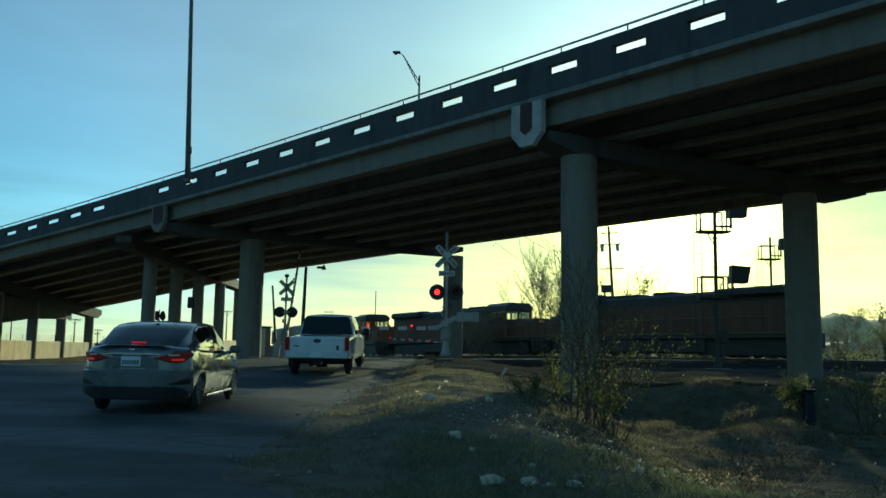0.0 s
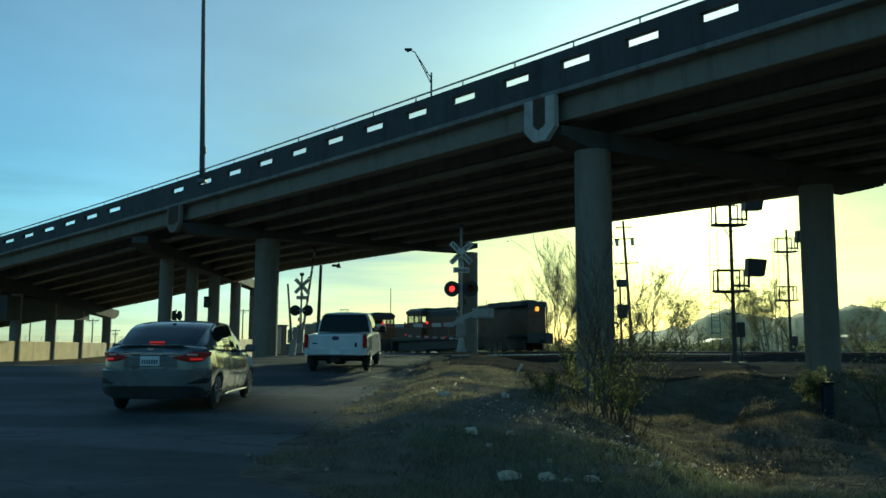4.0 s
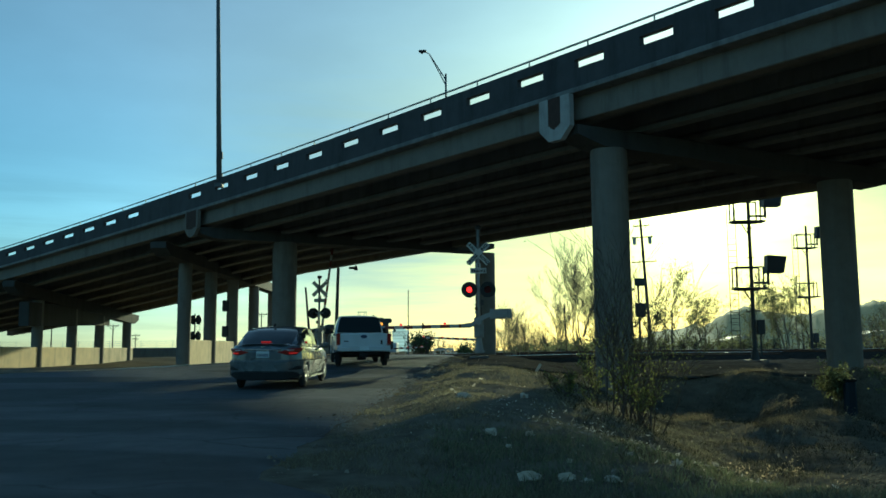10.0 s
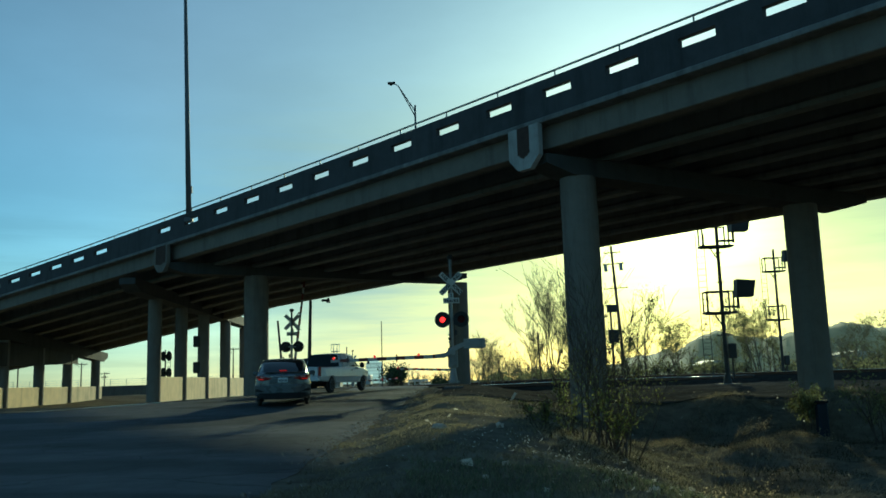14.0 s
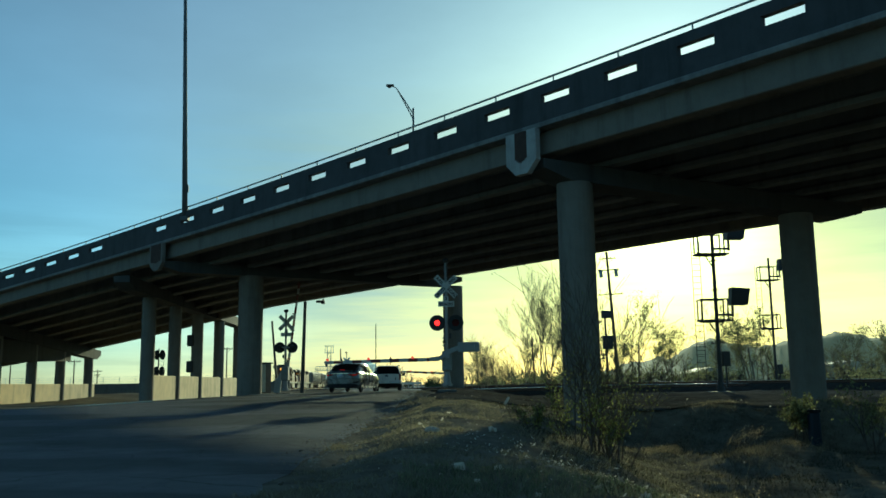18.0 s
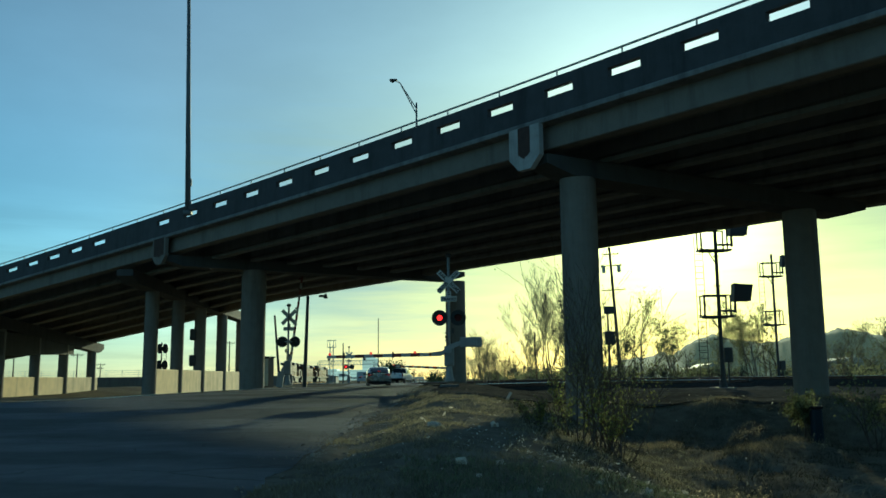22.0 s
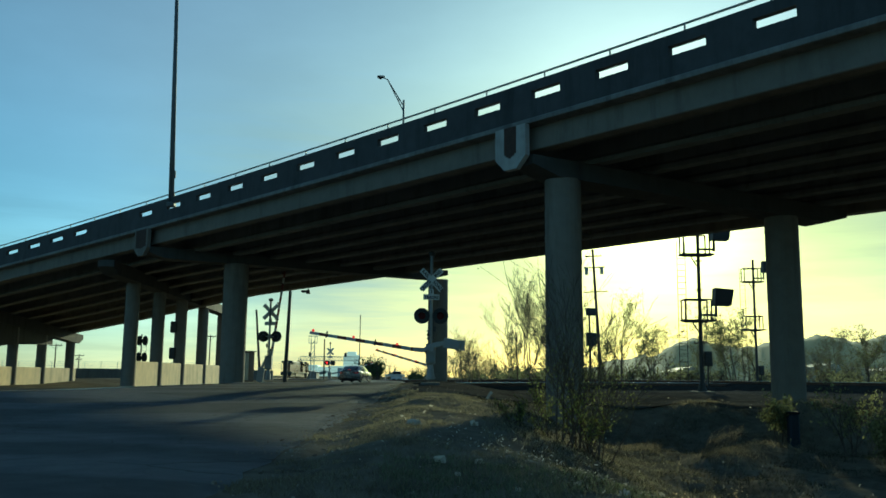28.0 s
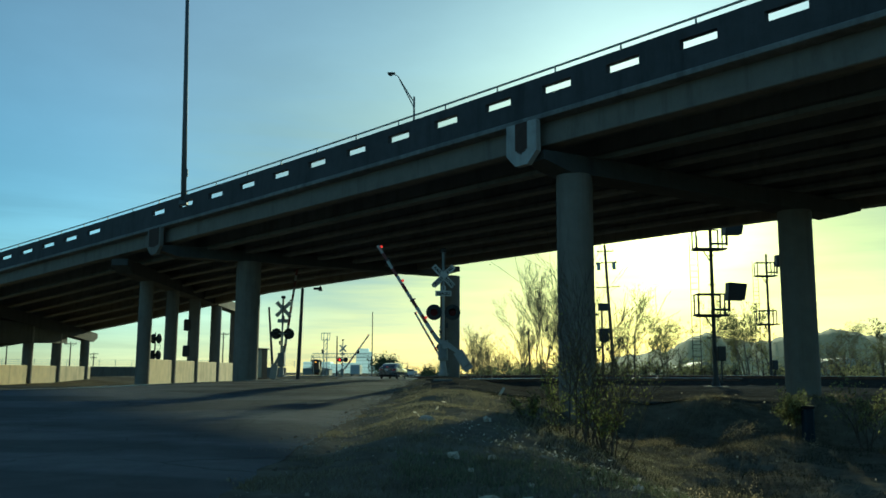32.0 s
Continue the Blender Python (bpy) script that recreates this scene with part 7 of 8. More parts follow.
def make_rubble():
    """Broken asphalt and pale gravel spread along the ragged edge of the road."""
    rng = random.Random(57)
    m = mat("pale_broken_gravel", (0.26, 0.235, 0.19), 0.9, var=0.4, scale=25, bump=0, island=True, spec=0.0)
    verts, faces = [], []
    for i in range(4200):
        y = 12 + 26 * rng.random() ** 0.8
        x = road_edge(y) + rng.gauss(0.35, 0.42)
        s = rng.uniform(0.004, 0.013) * (2.2 if rng.random() < 0.03 else 1)
        z = max(ground_z(x, y), slope_z(x, y) + 0.03 if x < road_edge(y) else -9)
        c = Vector((x, y, z + s * 0.3))
        q = Euler((rng.uniform(-0.4, 0.4), rng.uniform(-0.4, 0.4), rng.uniform(0, 6.3))).to_matrix()
        e = rng.uniform(0.9, 1.8)
        i0 = len(verts)
        for u, v, w in ((-1, -0.7, -0.5), (1, -0.8, -0.5), (0.8, 0.8, -0.5), (-0.9, 0.6, -0.5), (-0.6, -0.4, 0.5), (0.7, -0.5, 0.4), (0.5, 0.5, 0.6), (-0.6, 0.4, 0.4)):
            verts.append(c + q @ Vector((u * s * e, v * s, w * s)))
        faces += [(i0 + 4, i0 + 5, i0 + 6, i0 + 7)] + [(i0 + a, i0 + b, i0 + b + 4, i0 + a + 4) for a, b in ((0, 1), (1, 2), (2, 3), (3, 0))]
    tagged(raw("rubble", (verts, faces), m), "pale broken gravel along the ragged road edge", "gravel", kind="stuff")


make_rubble()


def make_grass_tuft(x, y, h, n, lean, seed, label):
    """A tuft of arching stalks with feathery seed heads."""
    rng = random.Random(seed)
    ob = empty("grass_tuft", pose(x, y, ground_z(x, y) - 0.03))
    tagged(ob, label, "grass", group="tufts of dry grass")
    segs, heads = [], []
    for _ in range(n):
        p = Vector((rng.gauss(0, 0.09), rng.gauss(0, 0.09), 0))
        d = Vector((lean + rng.gauss(0, 0.16), rng.gauss(0, 0.15), 1)).normalized()
        hh = h * rng.uniform(0.55, 1.0)
        for i in range(5):
            d2 = (d + Vector((lean * 0.22 * i, 0, -0.05 * i))).normalized()
            q = p + d2 * hh / 5
            segs.append((p, q, 0.0045 - 0.0006 * i, 0.0039 - 0.0006 * i))
            if i > 2:
                heads += [p.lerp(q, e) for e in (0.2, 0.5, 0.8)]
            p, d = q, d2
    tagged(raw("stalk_bundle", rods(segs), STRAW, ob), kind="stuff")
    tagged(raw("plume", leaves_mesh(heads, 0.035, rng, 1), STRAW_PALE, ob), kind="stuff")


STRAW_PALE = leaf_mat("pale_seed_heads", (0.38, 0.31, 0.19))
for _x, _y, _h, _n, _ln, _s, _lab in (
        (7.0, 22.4, 1.15, 34, 0.45, 1, "feathery tuft of tall dry grass on a ridge in the ditch"),
        (7.9, 23.3, 0.8, 18, 0.3, 2, "feathery tuft of dry grass on a ridge in the ditch"),
        (9.3, 22.6, 0.7, 22, 0.15, 3, "tuft of dry brown grass in the ditch"),
        (12.3, 24.2, 1.5, 16, 0.12, 4, "tall dry weed stalks beside the ditch"),
        (13.2, 23.0, 1.2, 20, -0.2, 5, "tall dry weed stalks beside the ditch"),
        (5.0, 14.6, 0.7, 12, 0.1, 6, "dry grass stalks on the lip of the ditch"),
        (4.1, 13.1, 0.55, 14, 0.25, 7, "dry grass stalks on the lip of the ditch"),
        (5.6, 13.3, 0.6, 10, -0.25, 8, "dry grass stalks on the lip of the ditch"),
        (3.2, 11.6, 0.42, 16, 0.2, 9, "dry grass stalks on the lip of the ditch")):
    make_grass_tuft(_x, _y, _h, _n, _ln, _s, _lab)


def make_dead_branch(x, y, turn, length, seed, label):
    rng = random.Random(seed)
    ob = empty("dead_branch", pose(x, y, ground_z(x, y) + 0.05, 0, 0, turn))
    tagged(ob, label, "branch", group="dead branches in the ditch")
    segs, _tips = grow(rng, Vector((0, 0, 0)), length, 0.5, 0.016, 2, 1, 0.1, 0.5)
    tilt = Matrix.Rotation(radians(74), 3, "Y")
    raw("twig_spray", rods([(tilt @ a, tilt @ b, max(ra, 0.004), max(rb, 0.004)) for a, b, ra, rb in segs]), TWIG, ob)


for _x, _y, _t, _l, _s in ((4.4, 12.4, 20, 1.1, 3), (5.4, 11.8, 50, 1.2, 4), (5.9, 15.2, -10, 1.0, 5), (3.4, 13.6, 150, 0.8, 6)):
    make_dead_branch(_x, _y, _t, _l, _s, "dead pale branch lying in the ditch")


# ---- distance ----
def make_hills():
    rng = random.Random(12)
    # distance haze is imitated by a faint glow of the hill itself
    hill = mat("wooded_hill_haze_glow", (0.05, 0.06, 0.05), 0.95, var=0.3, scale=0.02, bump=0, emit=(0.14, 0.142, 0.08), strength=0.43)
    for d, lo, az0, az1, seed, hs in ((1300.0, 20, 7.0, 34.0, 1.7, ((7, 0), (9, 14), (12, 34), (14.5, 42), (15.8, 57), (16.8, 66), (18, 60), (19.5, 54), (22, 60), (24, 68), (26, 63), (28.5, 67), (34, 55))),):
        bm = bmesh.new()
        n = 150
        rings = []
        for i in range(n + 1):
            az = radians(az0 + (az1 - az0) * i / n)
            h = curve_at([(radians(a), v) for a, v in hs], az) + 5 * noise.noise((i * 0.23, 0, seed)) + 2.5 * noise.noise((i * 0.8, 0, seed))
            ring = []
            for dd, f in ((-260, 0.0), (-140, 0.45), (-40, 0.9), (0, 1.0), (90, 0.8), (300, 0.0)):
                r = d + dd
                ring.append(bm.verts.new((r * math.sin(az), r * math.cos(az), -6 + max(0.0, h + 4 * noise.noise((i * 0.3, dd * 0.02, 2.0))) * f * (1 + dd / d * 0.2))))
            rings.append(ring)
        for a, b in zip(rings, rings[1:]):
            for j in range(len(a) - 1):
                bm.faces.new((a[j], a[j + 1], b[j + 1], b[j]))
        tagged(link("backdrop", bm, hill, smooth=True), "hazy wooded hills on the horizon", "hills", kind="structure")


make_hills()


def make_heap():
    """A dark heap of gravel beyond the woods."""
    bm = bmesh.new()
    bmesh.ops.create_cone(bm, cap_ends=True, segments=40, radius1=7.4, radius2=0.5, depth=6.4)
    bmesh.ops.subdivide_edges(bm, edges=[e for e in bm.edges if abs(e.verts[0].co.z - e.verts[1].co.z) > 1], cuts=9, use_grid_fill=True)
    for v in bm.verts:
        k = 1 + 0.16 * noise.noise(v.co * 0.35) + 0.05 * noise.noise(v.co * 1.4)
        v.co = Vector((v.co.x * k * 1.05, v.co.y * k, v.co.z + 2.2 + 0.3 * noise.noise(v.co * 0.5)))
    ob = link("gravel_heap", bm, mat("dark_gravel", (0.06, 0.062, 0.055), 0.95, var=0.4, scale=1.2, bump=0.6, bscale=3, spec=0.0), smooth=True)
    ob.matrix_world = pose(23.6, 150, ground_z(23.6, 150))
    tagged(ob, "dark conical heap of gravel beyond the railway", "heap")


make_heap()


def make_city():
    # facades and window bands glow to imitate the haze in between
    haze = mat("tower_facade_haze_glow", (0.2, 0.26, 0.3), 0.6, var=0.08, scale=0.02, bump=0, emit=(0.62, 0.64, 0.5), strength=0.6)
    haze2 = mat("window_band_haze_glow", (0.12, 0.17, 0.2), 0.5, var=0.08, scale=0.02, bump=0, emit=(0.58, 0.6, 0.47), strength=0.58)
    rows = ((-0.087, 60, 40, 1), (-0.1, 34, 50, 0), (-0.123, 28, 60, 0), (-0.139, 52, 70, 0), (-0.076, 26, 50, 0))
    for sl, h, w, cap in rows:
        d = 2300.0
        ob = empty("tower_block", pose(sl * d, d, 0))
        tagged(ob, "hazy blue distant office tower", "tower", group="distant towers")
        hh = {60: 56, 34: 27, 28: 24, 52: 29, 40: 24, 46: 34, 36: 24, 26: 22}[h]
        bm = bmesh.new()
        box(bm, (0, 0, hh / 2), (w, w, hh), bevel=1.0)
        if cap:
            box(bm, (0, 0, hh + 4), (w * 0.6, w * 0.6, 9), bevel=1.0)
        part("facade", bm, haze, ob)
        for i in range(int(hh / 9)):
            bm = bmesh.new()
            box(bm, (0, 0, 6 + 9 * i), (w + 0.6, w + 0.6, 3.2))
            part("window_band", bm, haze2, ob)


make_city()


def make_gantry():
    ob = empty("signal_gantry", pose(-27, 260, ground_z(-27, 260)))
    tagged(ob, "thin steel railway signal gantry over the far track", "signal gantry")
    for x in (-11.0, 6.0):
        bm = bmesh.new()
        for u in (-0.35, 0.35):
            tube(bm, (x + u, 0, 0), (x + u, 0, 6.2), 0.09, 0.09, 6)
        for i in range(6):
            tube(bm, (x - 0.35, 0, i), (x + 0.35, 0, i + 1), 0.05, 0.05, 5)
        part("leg", bm, STEEL, ob)
    bm = bmesh.new()
    for zz in (5.4, 6.6):
        tube(bm, (-11, 0, zz), (6, 0, zz), 0.08, 0.08, 6)
    for i in range(18):
        x = -11 + 17 * i / 18
        tube(bm, (x, 0, 5.4), (x + 0.94, 0, 6.6), 0.04, 0.04, 5)
        tube(bm, (x, 0, 5.4), (x, 0, 6.6), 0.04, 0.04, 5)
    part("truss", bm, STEEL, ob)
    for x in (-8.0, 2.5):
        bm = bmesh.new()
        box(bm, (x, 0, 7.2), (0.7, 0.3, 1.2), bevel=0.1)
        tube(bm, (x, 0, 6.5), (x, 0, 6.9), 0.08, 0.08, 6)
        part("signal_head", bm, BLACK, ob)
    ob = empty("lattice_tower", pose(-27.0, 205, ground_z(-26, 205)))
    tagged(ob, "distant steel floodlight tower", "tower")
    bm = bmesh.new()
    for u in (-0.4, 0.4):
        tube(bm, (u, 0, 0), (u, 0, 9.4), 0.12, 0.1, 6)
    for i in range(8):
        tube(bm, (-0.4, 0, 1.15 * i), (0.4, 0, 1.15 * i + 1.15), 0.05, 0.05, 5)
    part("legs", bm, STEEL, ob)
    bm = bmesh.new()
    for zz in (8.6, 10.2):
        box(bm, (0, 0, zz), (2.1, 0.3, 0.15))
    for u in (-0.95, -0.45, 0.45, 0.95):
        box(bm, (u, 0, 9.4), (0.1, 0.2, 1.6))
    part("lamp_rack", bm, STEEL, ob)


make_gantry()


def make_yard():
    # the low grey wall and fence of the yard beyond the piers
    ob = empty("yard_wall")
    tagged(ob, "long low grey concrete yard wall with a wire fence", "wall", kind="structure")
    bm = bmesh.new()
    box(bm, (-52, 108, 0.9), (66, 0.35, 1.7), bevel=0.03)
    part("wall_panel", bm, CONCRETE, ob)
    for i in range(34):
        bm = bmesh.new()
        tube(bm, (-84 + 2 * i, 108, 1.7), (-84 + 2 * i, 108, 2.6), 0.025, 0.025, 5)
        part("fence_post", bm, STEEL, ob)
    bm = bmesh.new()
    for zz in (2.05, 2.3, 2.55):
        tube(bm, (-84, 108, zz), (-18, 108, zz), 0.012, 0.012, 4)
    part("fence_wire", bm, STEEL, ob)
    # guard rail, box trailer and low roofs beyond the second crossing
    gr = empty("guard_rail")
    tagged(gr, "white curved guard rail beside the far road", "guard rail")
    bm = bmesh.new()
    frs = [pose(-6.2 + 4.2 * u - 1.2 * u * u, 128 - 9 * u, 0.8, 0, 0, -30 - 20 * u) for u in [i / 8 for i in range(9)]]
    sweep(bm, [(-0.04, 0.35), (0.04, 0.35), (0.07, 0.5), (0.04, 0.68), (-0.04, 0.68)], frs)
    part("beam", bm, WHITE, gr)
    for i in (0, 2, 4, 6, 8):
        bm = bmesh.new()
        p = frs[i].translation
        box(bm, (p.x, p.y, p.z + 0.2), (0.14, 0.14, 0.9))
        part("post", bm, WHITE, gr)
    tr = empty("box_trailer", pose(-24.0, 250, ground_z(-24, 250)))
    tagged(tr, "pale grey distant box trailer beside the road", "trailer")
    bm = bmesh.new()
    box(bm, (0, 0, 1.95), (2.7, 7.0, 2.6), bevel=0.08)
    part("body", bm, mat("pale_trailer_paint", (0.42, 0.44, 0.44), 0.5, var=0.1, scale=1), tr)
    for v in (-2.4, 2.4):
        bm = bmesh.new()
        for w in (-1.1, 1.1):
            tube(bm, (w - 0.12, v, 0.5), (w + 0.12, v, 0.5), 0.5, 0.5, 16)
        part("wheel", bm, TYRE, tr)
    roof = mat("pale_metal_roof", (0.4, 0.4, 0.36), 0.7, 0.0, var=0.1, scale=0.4)
    wallm = mat("pale_shed_wall", (0.3, 0.3, 0.27), 0.8, var=0.15, scale=0.6)
    for x, y, w, d, h in ((44.0, 150, 5, 8, 3.0), (95.0, 210, 16, 12, 4.6), (118.0, 216, 14, 12, 4.4), (142, 230, 18, 14, 4.6), (-42, 300, 9, 8, 2.6)):
        ob = empty("shed", pose(x, y, ground_z(x, y)))
        tagged(ob, "low distant shed with a pale metal roof", "shed", group="distant sheds")
        bm = bmesh.new()
        box(bm, (0, 0, h * 0.42), (w, d, h * 0.86), bevel=0.05)
        part("wall", bm, wallm, ob)
        bm = bmesh.new()
        prism(bm, [(-w / 2 - 0.4, h * 0.85), (w / 2 + 0.4, h * 0.85), (0, h * 1.12)], pose(0, -d / 2 - 0.3, 0), pose(0, d / 2 + 0.3, 0))
        part("roof", bm, roof, ob)
        bm = bmesh.new()
        box(bm, (0, -d / 2, h * 0.3), (w * 0.25, 0.12, h * 0.55))
        part("door", bm, DARK_STEEL, ob)


make_yard()


def make_wire_lamp():
    """A small lamp that hangs from a wire under the far edge of the overpass."""
    ob = empty("hanging_lamp", pose(-8.35, 60.0, 6.75))
    tagged(ob, "small dark lamp hanging from a span wire", "lamp")
    bm = bmesh.new()
    tube(bm, (0, 0, 0), (0, 0, 0.3), 0.16, 0.08, 12)
    box(bm, (-0.28, 0, 0.16), (0.4, 0.18, 0.16), bevel=0.04)
    part("housing", bm, DARK_STEEL, ob)
    bm = bmesh.new()
    tube(bm, (0, 0, 0.3), (0, 0, 0.55), 0.02, 0.02, 6)
    part("hook", bm, DARK_STEEL, ob)
    bm = bmesh.new()
    for a, b in (((-6.0, 0.6, 0.95), (0, 0, 0.55)), ((0, 0, 0.55), (9.2, -4.5, 1.2))):
        tube(bm, a, b, 0.012, 0.012, 4)
    part("span_wire", bm, DARK_STEEL, ob)


make_wire_lamp()


# ---- litter and stones on the verge ----
def make_litter():
    rng = random.Random(8)
    paper = mat("dirty_white_paper", (0.46, 0.4, 0.31), 0.85, var=0.35, scale=20, bump=0.2)
    stone = mat("pale_broken_stone", (0.13, 0.11, 0.085), 0.9, var=0.3, scale=12, bump=0.4)
    meshes = []
    for v in range(5):
        bm = bmesh.new()
        bmesh.ops.create_icosphere(bm, subdivisions=2, radius=0.5)
        for q in bm.verts:
            k = 1 + 1.1 * noise.noise(q.co * 3.4 + Vector((v * 7, 0, 0))) + 0.35 * noise.noise(q.co * 9.0 + Vector((v * 3, 0, 0)))
            q.co = Vector((q.co.x * k * 1.15, q.co.y * k * 0.7, max(-0.12, q.co.z * k * (0.5 + 0.1 * v))))
        me = bpy.data.meshes.new("scrap")
        bm.to_mesh(me)
        bm.free()
        meshes.append(me)
    stones = [m.copy() for m in meshes]
    for m in meshes:
        m.materials.append(paper)
    for m in stones:
        m.materials.append(stone)
    spots = [(0.47, 8.16, 0.3), (0.81, 8.2, 0.26), (0.98, 8.12, 0.12), (1.23, 8.25, 0.2), (0.14, 10.2, 0.24), (0.61, 10.4, 0.2), (0.33, 9.65, 0.12), (1.63, 9.66, 0.12), (1.71, 9.48, 0.14), (2.0, 9.03, 0.22), (0.91, 8.9, 0.12), (-0.22, 15.3, 0.3), (0.85, 16.1, 0.34)]
    for _ in range(110):
        y = 8.5 + 19 * rng.random() ** 1.2
        spots.append((road_edge(y) + 0.6 + 5.4 * rng.random(), y, rng.uniform(0.015, 0.06)))
    for _ in range(70):
        u = rng.random()
        spots.append((1.25 + 1.1 * u + rng.gauss(0, 0.22), 10.6 - 1.7 * u + rng.gauss(0, 0.3), rng.uniform(0.012, 0.05)))
    for x, y, s in spots:
        s *= 0.62
        ob = new("litter", rng.choice(meshes))
        ob.matrix_world = pose(x, y, ground_z(x, y) + 0.06 * s, 0, 0, rng.uniform(0, 360)) @ Matrix.Scale(s, 4)
        tagged(ob, "crumpled dirty white litter scrap in the grass", "litter", group="scraps of litter")
    for _ in range(36):
        y = 10 + 20 * rng.random()
        x = road_edge(y) + rng.uniform(-0.1, 0.9)
        s = rng.uniform(0.03, 0.1)
        ob = new("stone", rng.choice(stones))
        ob.matrix_world = pose(x, y, max(ground_z(x, y), ramp_z(y) + 0.0) + 0.04 * s, 0, 0, rng.uniform(0, 360)) @ Matrix.Scale(s, 4)
        tagged(ob, "broken pale stone at the road's edge", "stone", group="stones at the road edge")


make_litter()


def make_plank(x, y):
    """A broken pale board that leans up out of the cinders."""
    bm = bmesh.new()
    box(bm, (0, 0, 0.17), (0.09, 0.025, 0.42), bevel=0.004)
    for v in bm.verts:
        if v.co.z > 0.3:
            v.co.z += 0.04 * (v.co.x > 0)
    ob = link("broken_board", bm, mat("bleached_board", (0.5, 0.47, 0.38), 0.8, var=0.25, scale=12, bump=0.2, stretch=(6, 6, 0.6)))
    ob.matrix_world = pose(x, y, ground_z(x, y) + 0.04, -30, 48, 20)
    tagged(ob, "broken pale board lying in the cinders", "board")


make_plank(1.95, 29.0)


# ---- what moves ----
def road_pose(x, y, heading, wheelbase):
    """A vehicle's pose on the road, from the place of its rear axle and its heading."""
    h = radians(heading)
    z0, z1 = slope_z(x, y), slope_z(x - wheelbase * math.sin(h), y + wheelbase * math.cos(h))
    return pose(x, y, z0 + 0.04, math.degrees(math.atan2(z1 - z0, wheelbase)), 0, heading)


SEDAN_ROWS = [(0, -4.95, 14.85, 1.5), (3.5, -4.93, 14.8, 2), (5.0, -5.1, 15.4, 2.5), (6, -5.18, 16.0, 2.5), (7.5, -5.1, 17.8, 2), (9, -4.98, 19.75, 1.5),
              (9.5, -5.04, 20.8, 1), (10, -5.08, 21.6, 0.5), (10.5, -5.06, 22.25, 1), (11, -5.02, 22.9, 2), (11.5, -5.1, 24.0, 1.5), (12, -5.14, 25.05, 1.3),
              (12.5, -5.15, 25.95, 1.5), (13, -5.25, 27.3, 5), (13.5, -5.37, 28.2, 9), (14, -5.55, 29.0, 10), (14.5, -5.77, 29.9, 9), (15.5, -6.2, 33, 2), (16.5, -6.4, 37.2, -10),
              (17, -6.1, 40.3, -16), (17.5, -5.62, 42.7, -16), (18, -5.0, 44.6, -11), (18.5, -4.65, 47.0, -7), (19, -4.5, 50.2, -4), (19.5, -4.35, 53.0, -1), (20, -4.3, 55.6, 1),
              (21, -4.5, 60.2, 4), (22, -5.0, 64.3, 7), (23, -5.6, 67.2, 9), (24, -6.15, 69.4, 8), (25, -6.5, 70.6, 5), (25.5, -6.55, 71.0, 2), (26.5, -6.65, 72.0, -4), (27.5, -6.6, 73.2, -9),
              (28, -6.42, 73.8, -12), (29, -6.07, 75.0, -14), (30, -5.8, 77.6, -14), (31, -5.4, 80.6, -14), (32, -4.86, 83.4, -14)]
PICKUP_ROWS = [(0, -3.78, 27.4, 0), (3, -3.76, 27.4, 0), (6, -3.75, 29.2, 2), (9, -3.98, 30.6, 6), (9.5, -4.05, 31.0, 8), (10, -4.2, 31.7, 12), (10.5, -4.8, 32.8, 15),
               (11, -5.4, 34.2, 16), (11.5, -6.15, 35.4, 14), (12, -6.9, 36.8, 9), (12.5, -7.4, 37.9, 2), (13, -7.6, 39.0, -8), (13.5, -7.2, 39.8, -15), (14, -6.35, 40.4, -18),
               (14.5, -5.6, 41.2, -17), (15.5, -4.7, 47.5, -9), (16.5, -4.42, 54.6, -6), (17, -4.08, 56.0, -6), (17.5, -3.75, 57.6, -4), (18, -3.95, 60.2, 2), (19, -5.5, 69.5, 9), (20, -7.7, 80.8, 8),
               (21, -8.4, 93, -3), (22, -5.95, 105, -11), (23, -5.05, 110, -4), (24, -4.7, 115, -2), (25, -4.35, 120, 0), (25.5, -4.3, 123, 1), (27.5, -5.25, 146, 2),
               (28, -5.45, 153, 3), (29, -6.3, 169, 2), (30, -6.9, 181, 1), (31, -7.0, 196, 0), (32, -7.0, 206, 0)]
# posts of the overpass along which a car drives over it, by time
OVERPASS_ROWS = [(0, -29.0), (26.8, -29.0), (27.2, -26.5), (28.0, -21.4), (29.0, -15.2), (30.0, -9.2), (30.7, -4.8), (31.3, -0.95), (32, 3.6)]
# metres along the far track of the train's rear end, by time
TAIL_ROWS = [(0, 79.5), (1, 86.3), (2, 94.2), (3.5, 105), (5.5, 118.5), (7.5, 129.5), (9, 138), (12, 159), (16.5, 190.5), (18, 201.5), (28, 275), (32, 304)]
ARM_ROWS = [(0, -0.8), (26.6, -0.8), (27.1, 0.2), (27.5, 2.4), (28, 8.6), (28.5, 16.5), (29, 22), (29.5, 29), (30, 36.5), (30.5, 42), (31, 49), (31.5, 54), (32, 57.5)]
RIGHT_ROWS = [(0, 3.0), (26.3, 3.0), (26.8, 4.5), (27.5, 9.4), (28, 16), (28.5, 21.7), (29, 26), (29.5, 33), (30, 39), (30.5, 44), (31, 50), (31.5, 55), (32, 60)]


def along_track(s):
    """A place and heading on the far track, s metres along it."""
    i = max(0, min(len(FAR_TRACK) - 2, int(s / 2.0)))
    a, b = FAR_TRACK[i], FAR_TRACK[i + 1]
    p = a.lerp(b, s / 2.0 - i)
    return p


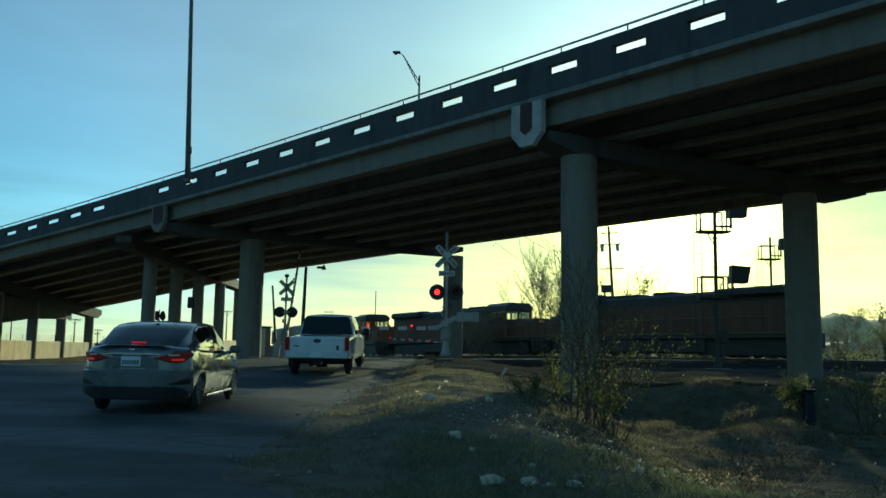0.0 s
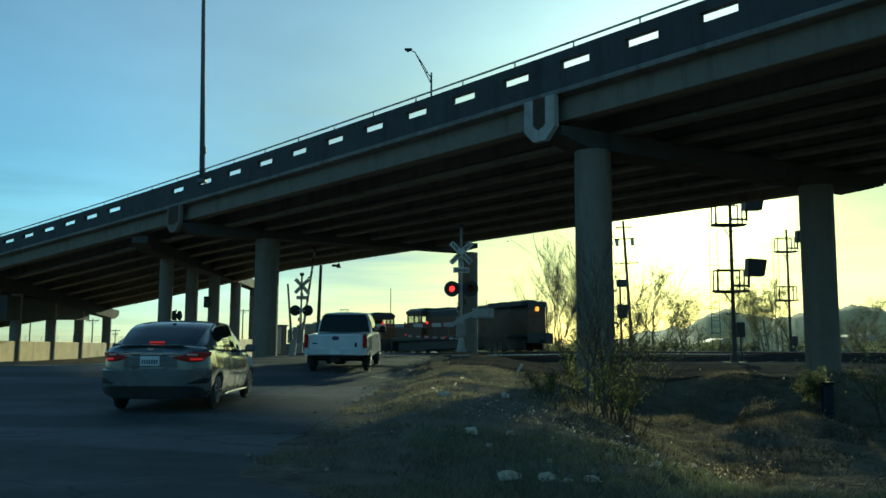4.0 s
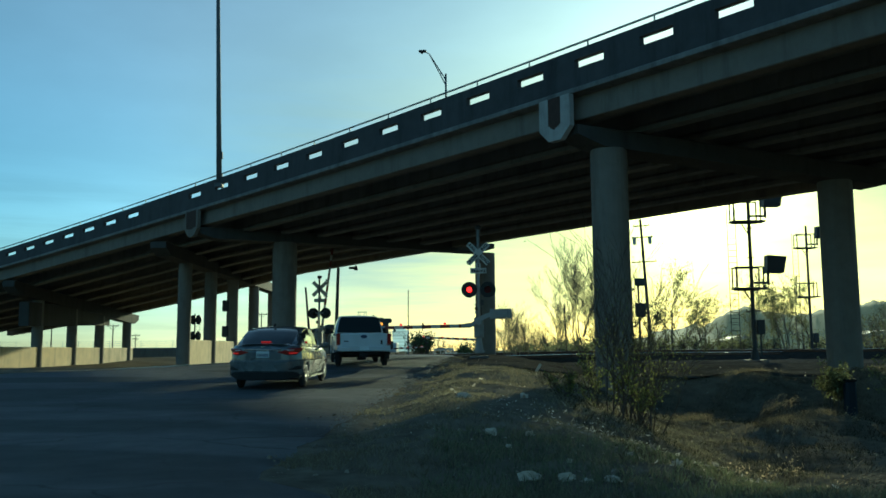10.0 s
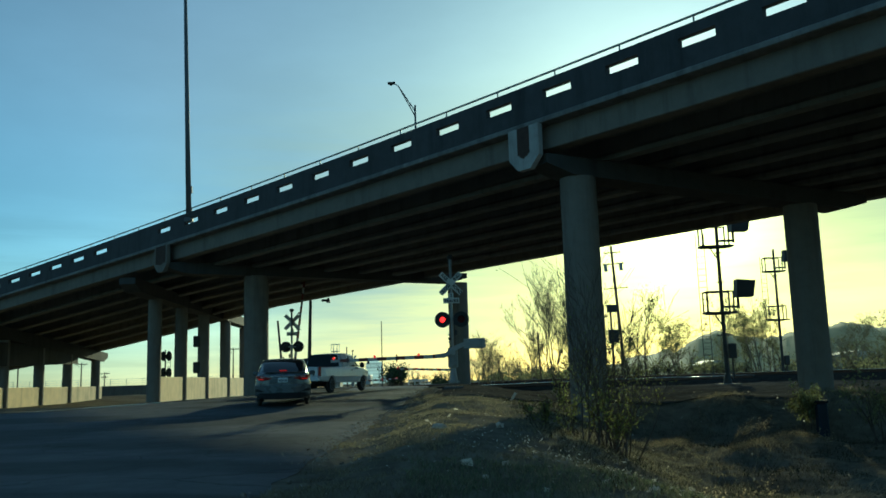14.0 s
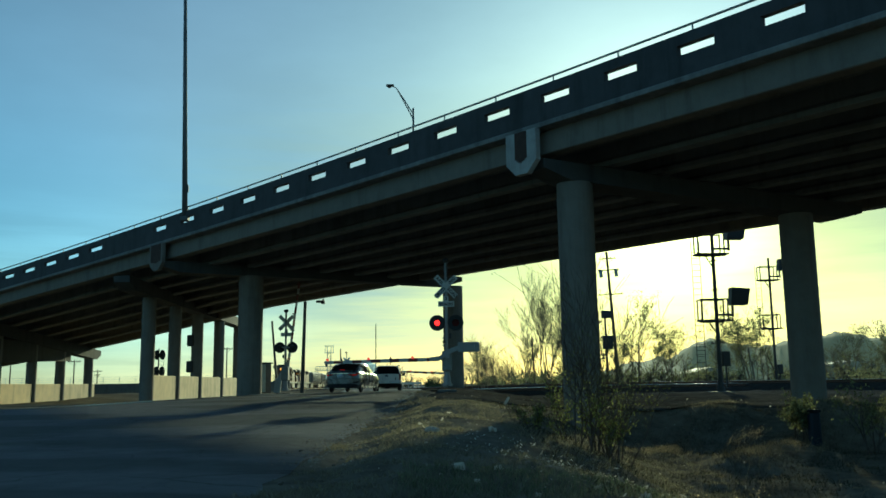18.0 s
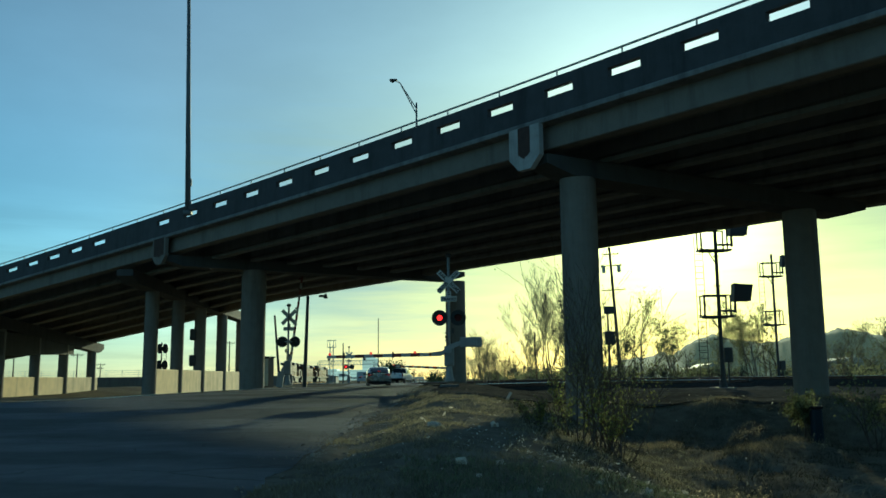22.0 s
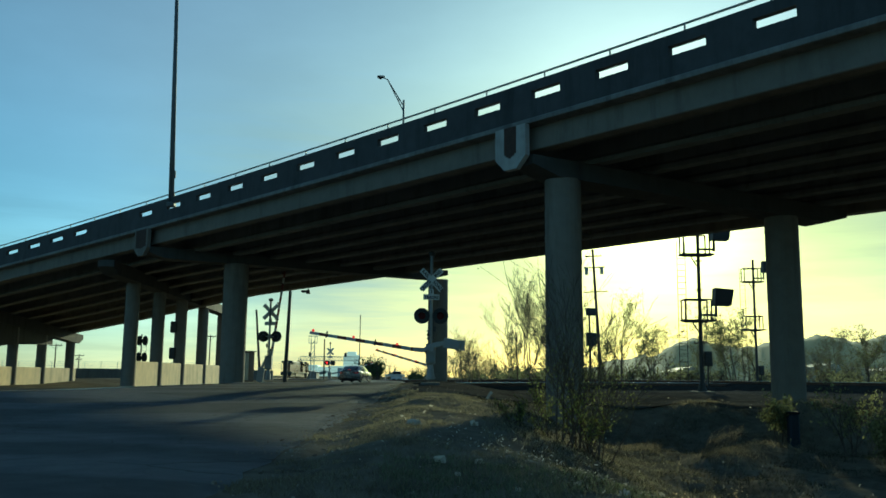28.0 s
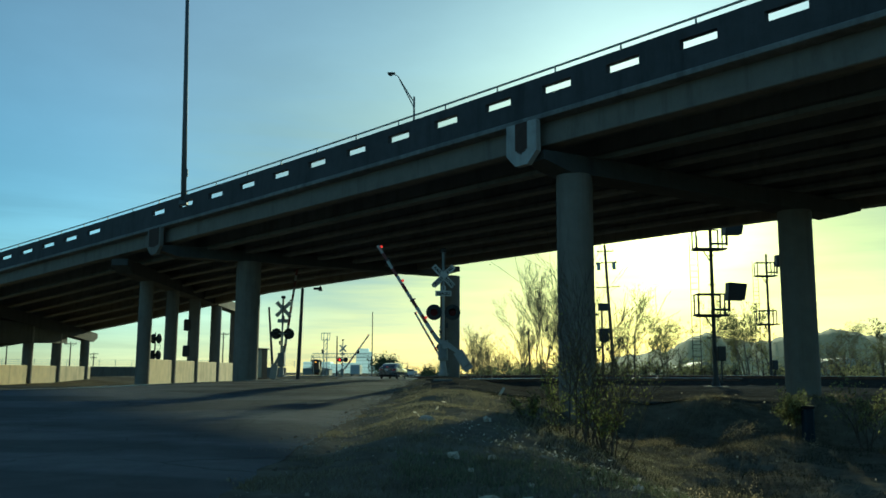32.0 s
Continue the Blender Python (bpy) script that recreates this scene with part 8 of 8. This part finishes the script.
def train_rows(offset, half, flip=False):
    rows = []
    for t in range(0, 33):
        s = lerp_at(TAIL_ROWS, t) + offset
        a, b = along_track(s - half * 0.62), along_track(s + half * 0.62)
        if flip:
            a, b = b, a
        c = (a + b) / 2
        rows.append((t, pose(c.x, c.y, far_track_z(c.y), math.degrees(math.atan2(far_track_z(b.y) - far_track_z(a.y), (b - a).length)), 0, math.degrees(math.atan2(-(b - a).x, (b - a).y)))))
    return rows


def blink_rows(start, period, share, end, dx):
    """The lit lamp changes sides every half period, within a fifteenth of a second."""
    rows, side, t = [(0.0, None)], None, 0.0
    rows = []
    t = 0.0
    last = None
    n = 0
    while t <= end:
        left = (((t + (0.07 if 19 < t < 21 else 0) - start) / period) % 1) >= share
        x = -dx if left else dx
        if last is not None and x != last:
            rows.append((t - 1 / 30, pose(last, 0, 0)))
            rows.append((t, pose(x, 0, 0)))
        elif last is None:
            rows.append((0.0, pose(x, 0, 0)))
        last = x
        t += 1 / 30
    return rows, last


def spin_rows(wheel, rows, r):
    """Turns of a wheel that rolls along a vehicle's way, a row for every sixth of a turn at most."""
    p = wheel.location.copy()
    out, angle = [(rows[0][0], pose(p.x, p.y, p.z))], 0.0
    for (ta, xa, ya, _ha), (tb, xb, yb, _hb) in zip(rows, rows[1:]):
        turn = math.degrees(math.hypot(xb - xa, yb - ya) / r)
        n = max(1, math.ceil(turn / 60))
        for i in range(1, n + 1):
            out.append((ta + (tb - ta) * i / n, pose(p.x, p.y, p.z, -(angle + turn * i / n), 0, 0)))
        angle += turn
    return out


def motions():
    for car, rows, r in ((sedan, SEDAN_ROWS, 0.325), (pickup, PICKUP_ROWS, 0.385)):
        for wheel in [c for c in car.children if c.name.startswith("wheel")]:
            walk(wheel, spin_rows(wheel, rows, r))
    walk(sedan, [(t, road_pose(x, y, h, 2.7)) for t, x, y, h in SEDAN_ROWS])
    walk(pickup, [(t, road_pose(x, y, h, 3.52)) for t, x, y, h in PICKUP_ROWS])
    rows = []
    for t, k in OVERPASS_ROWS:
        p, n, d = deck(k)
        q = p + 2.7 * n
        rows.append((t, pose(q.x, q.y, p.z - 1.2 - TILT * 2.7, 0, 0, math.degrees(math.atan2(-d.x, d.y)))))
    walk(overpass_car, rows)
    s = 13.0
    for i, loco in enumerate(locos):
        walk(loco, train_rows(s, 8.0, i == 0))
        s += 26.2
    s -= 3.5
    for car in cars:
        walk(car, train_rows(s, 8.0))
        s += 18.0
    walk(near_arm, [(t, pose(*PIVOT, 0, a, 0)) for t, a in ARM_ROWS])
    walk(right_arm, [(t, pose(*PIVOT, 0, a, 0)) for t, a in RIGHT_ROWS])
    walk(left_arm, [(t, pose(*PIVOT, 0, a, 0)) for t, a in ((0, 3), (26.9, 3), (27.5, 8), (28, 15), (28.5, 21), (29, 26), (30, 37), (31, 47), (32, 55))])
    far_arm.matrix_local = pose(*PIVOT, 0, 83, 0)
    rows, last = blink_rows(0.05, 1.3333, 0.455, 27.2, 0.39)
    rows.append((27.3, pose(last, 0.06, 0)))
    rows.append((32, pose(last, 0.06, 0)))
    walk(near_glow, rows)
    rows, last = blink_rows(13.1 - 13.5, 1.5, 0.5, 32, -0.39)
    walk(left_glow, [(t, m @ pose(0, 0, 0, 0, 0, 180)) for t, m in rows] + [(32, pose(last, 0, 0, 0, 0, 180))])


motions()
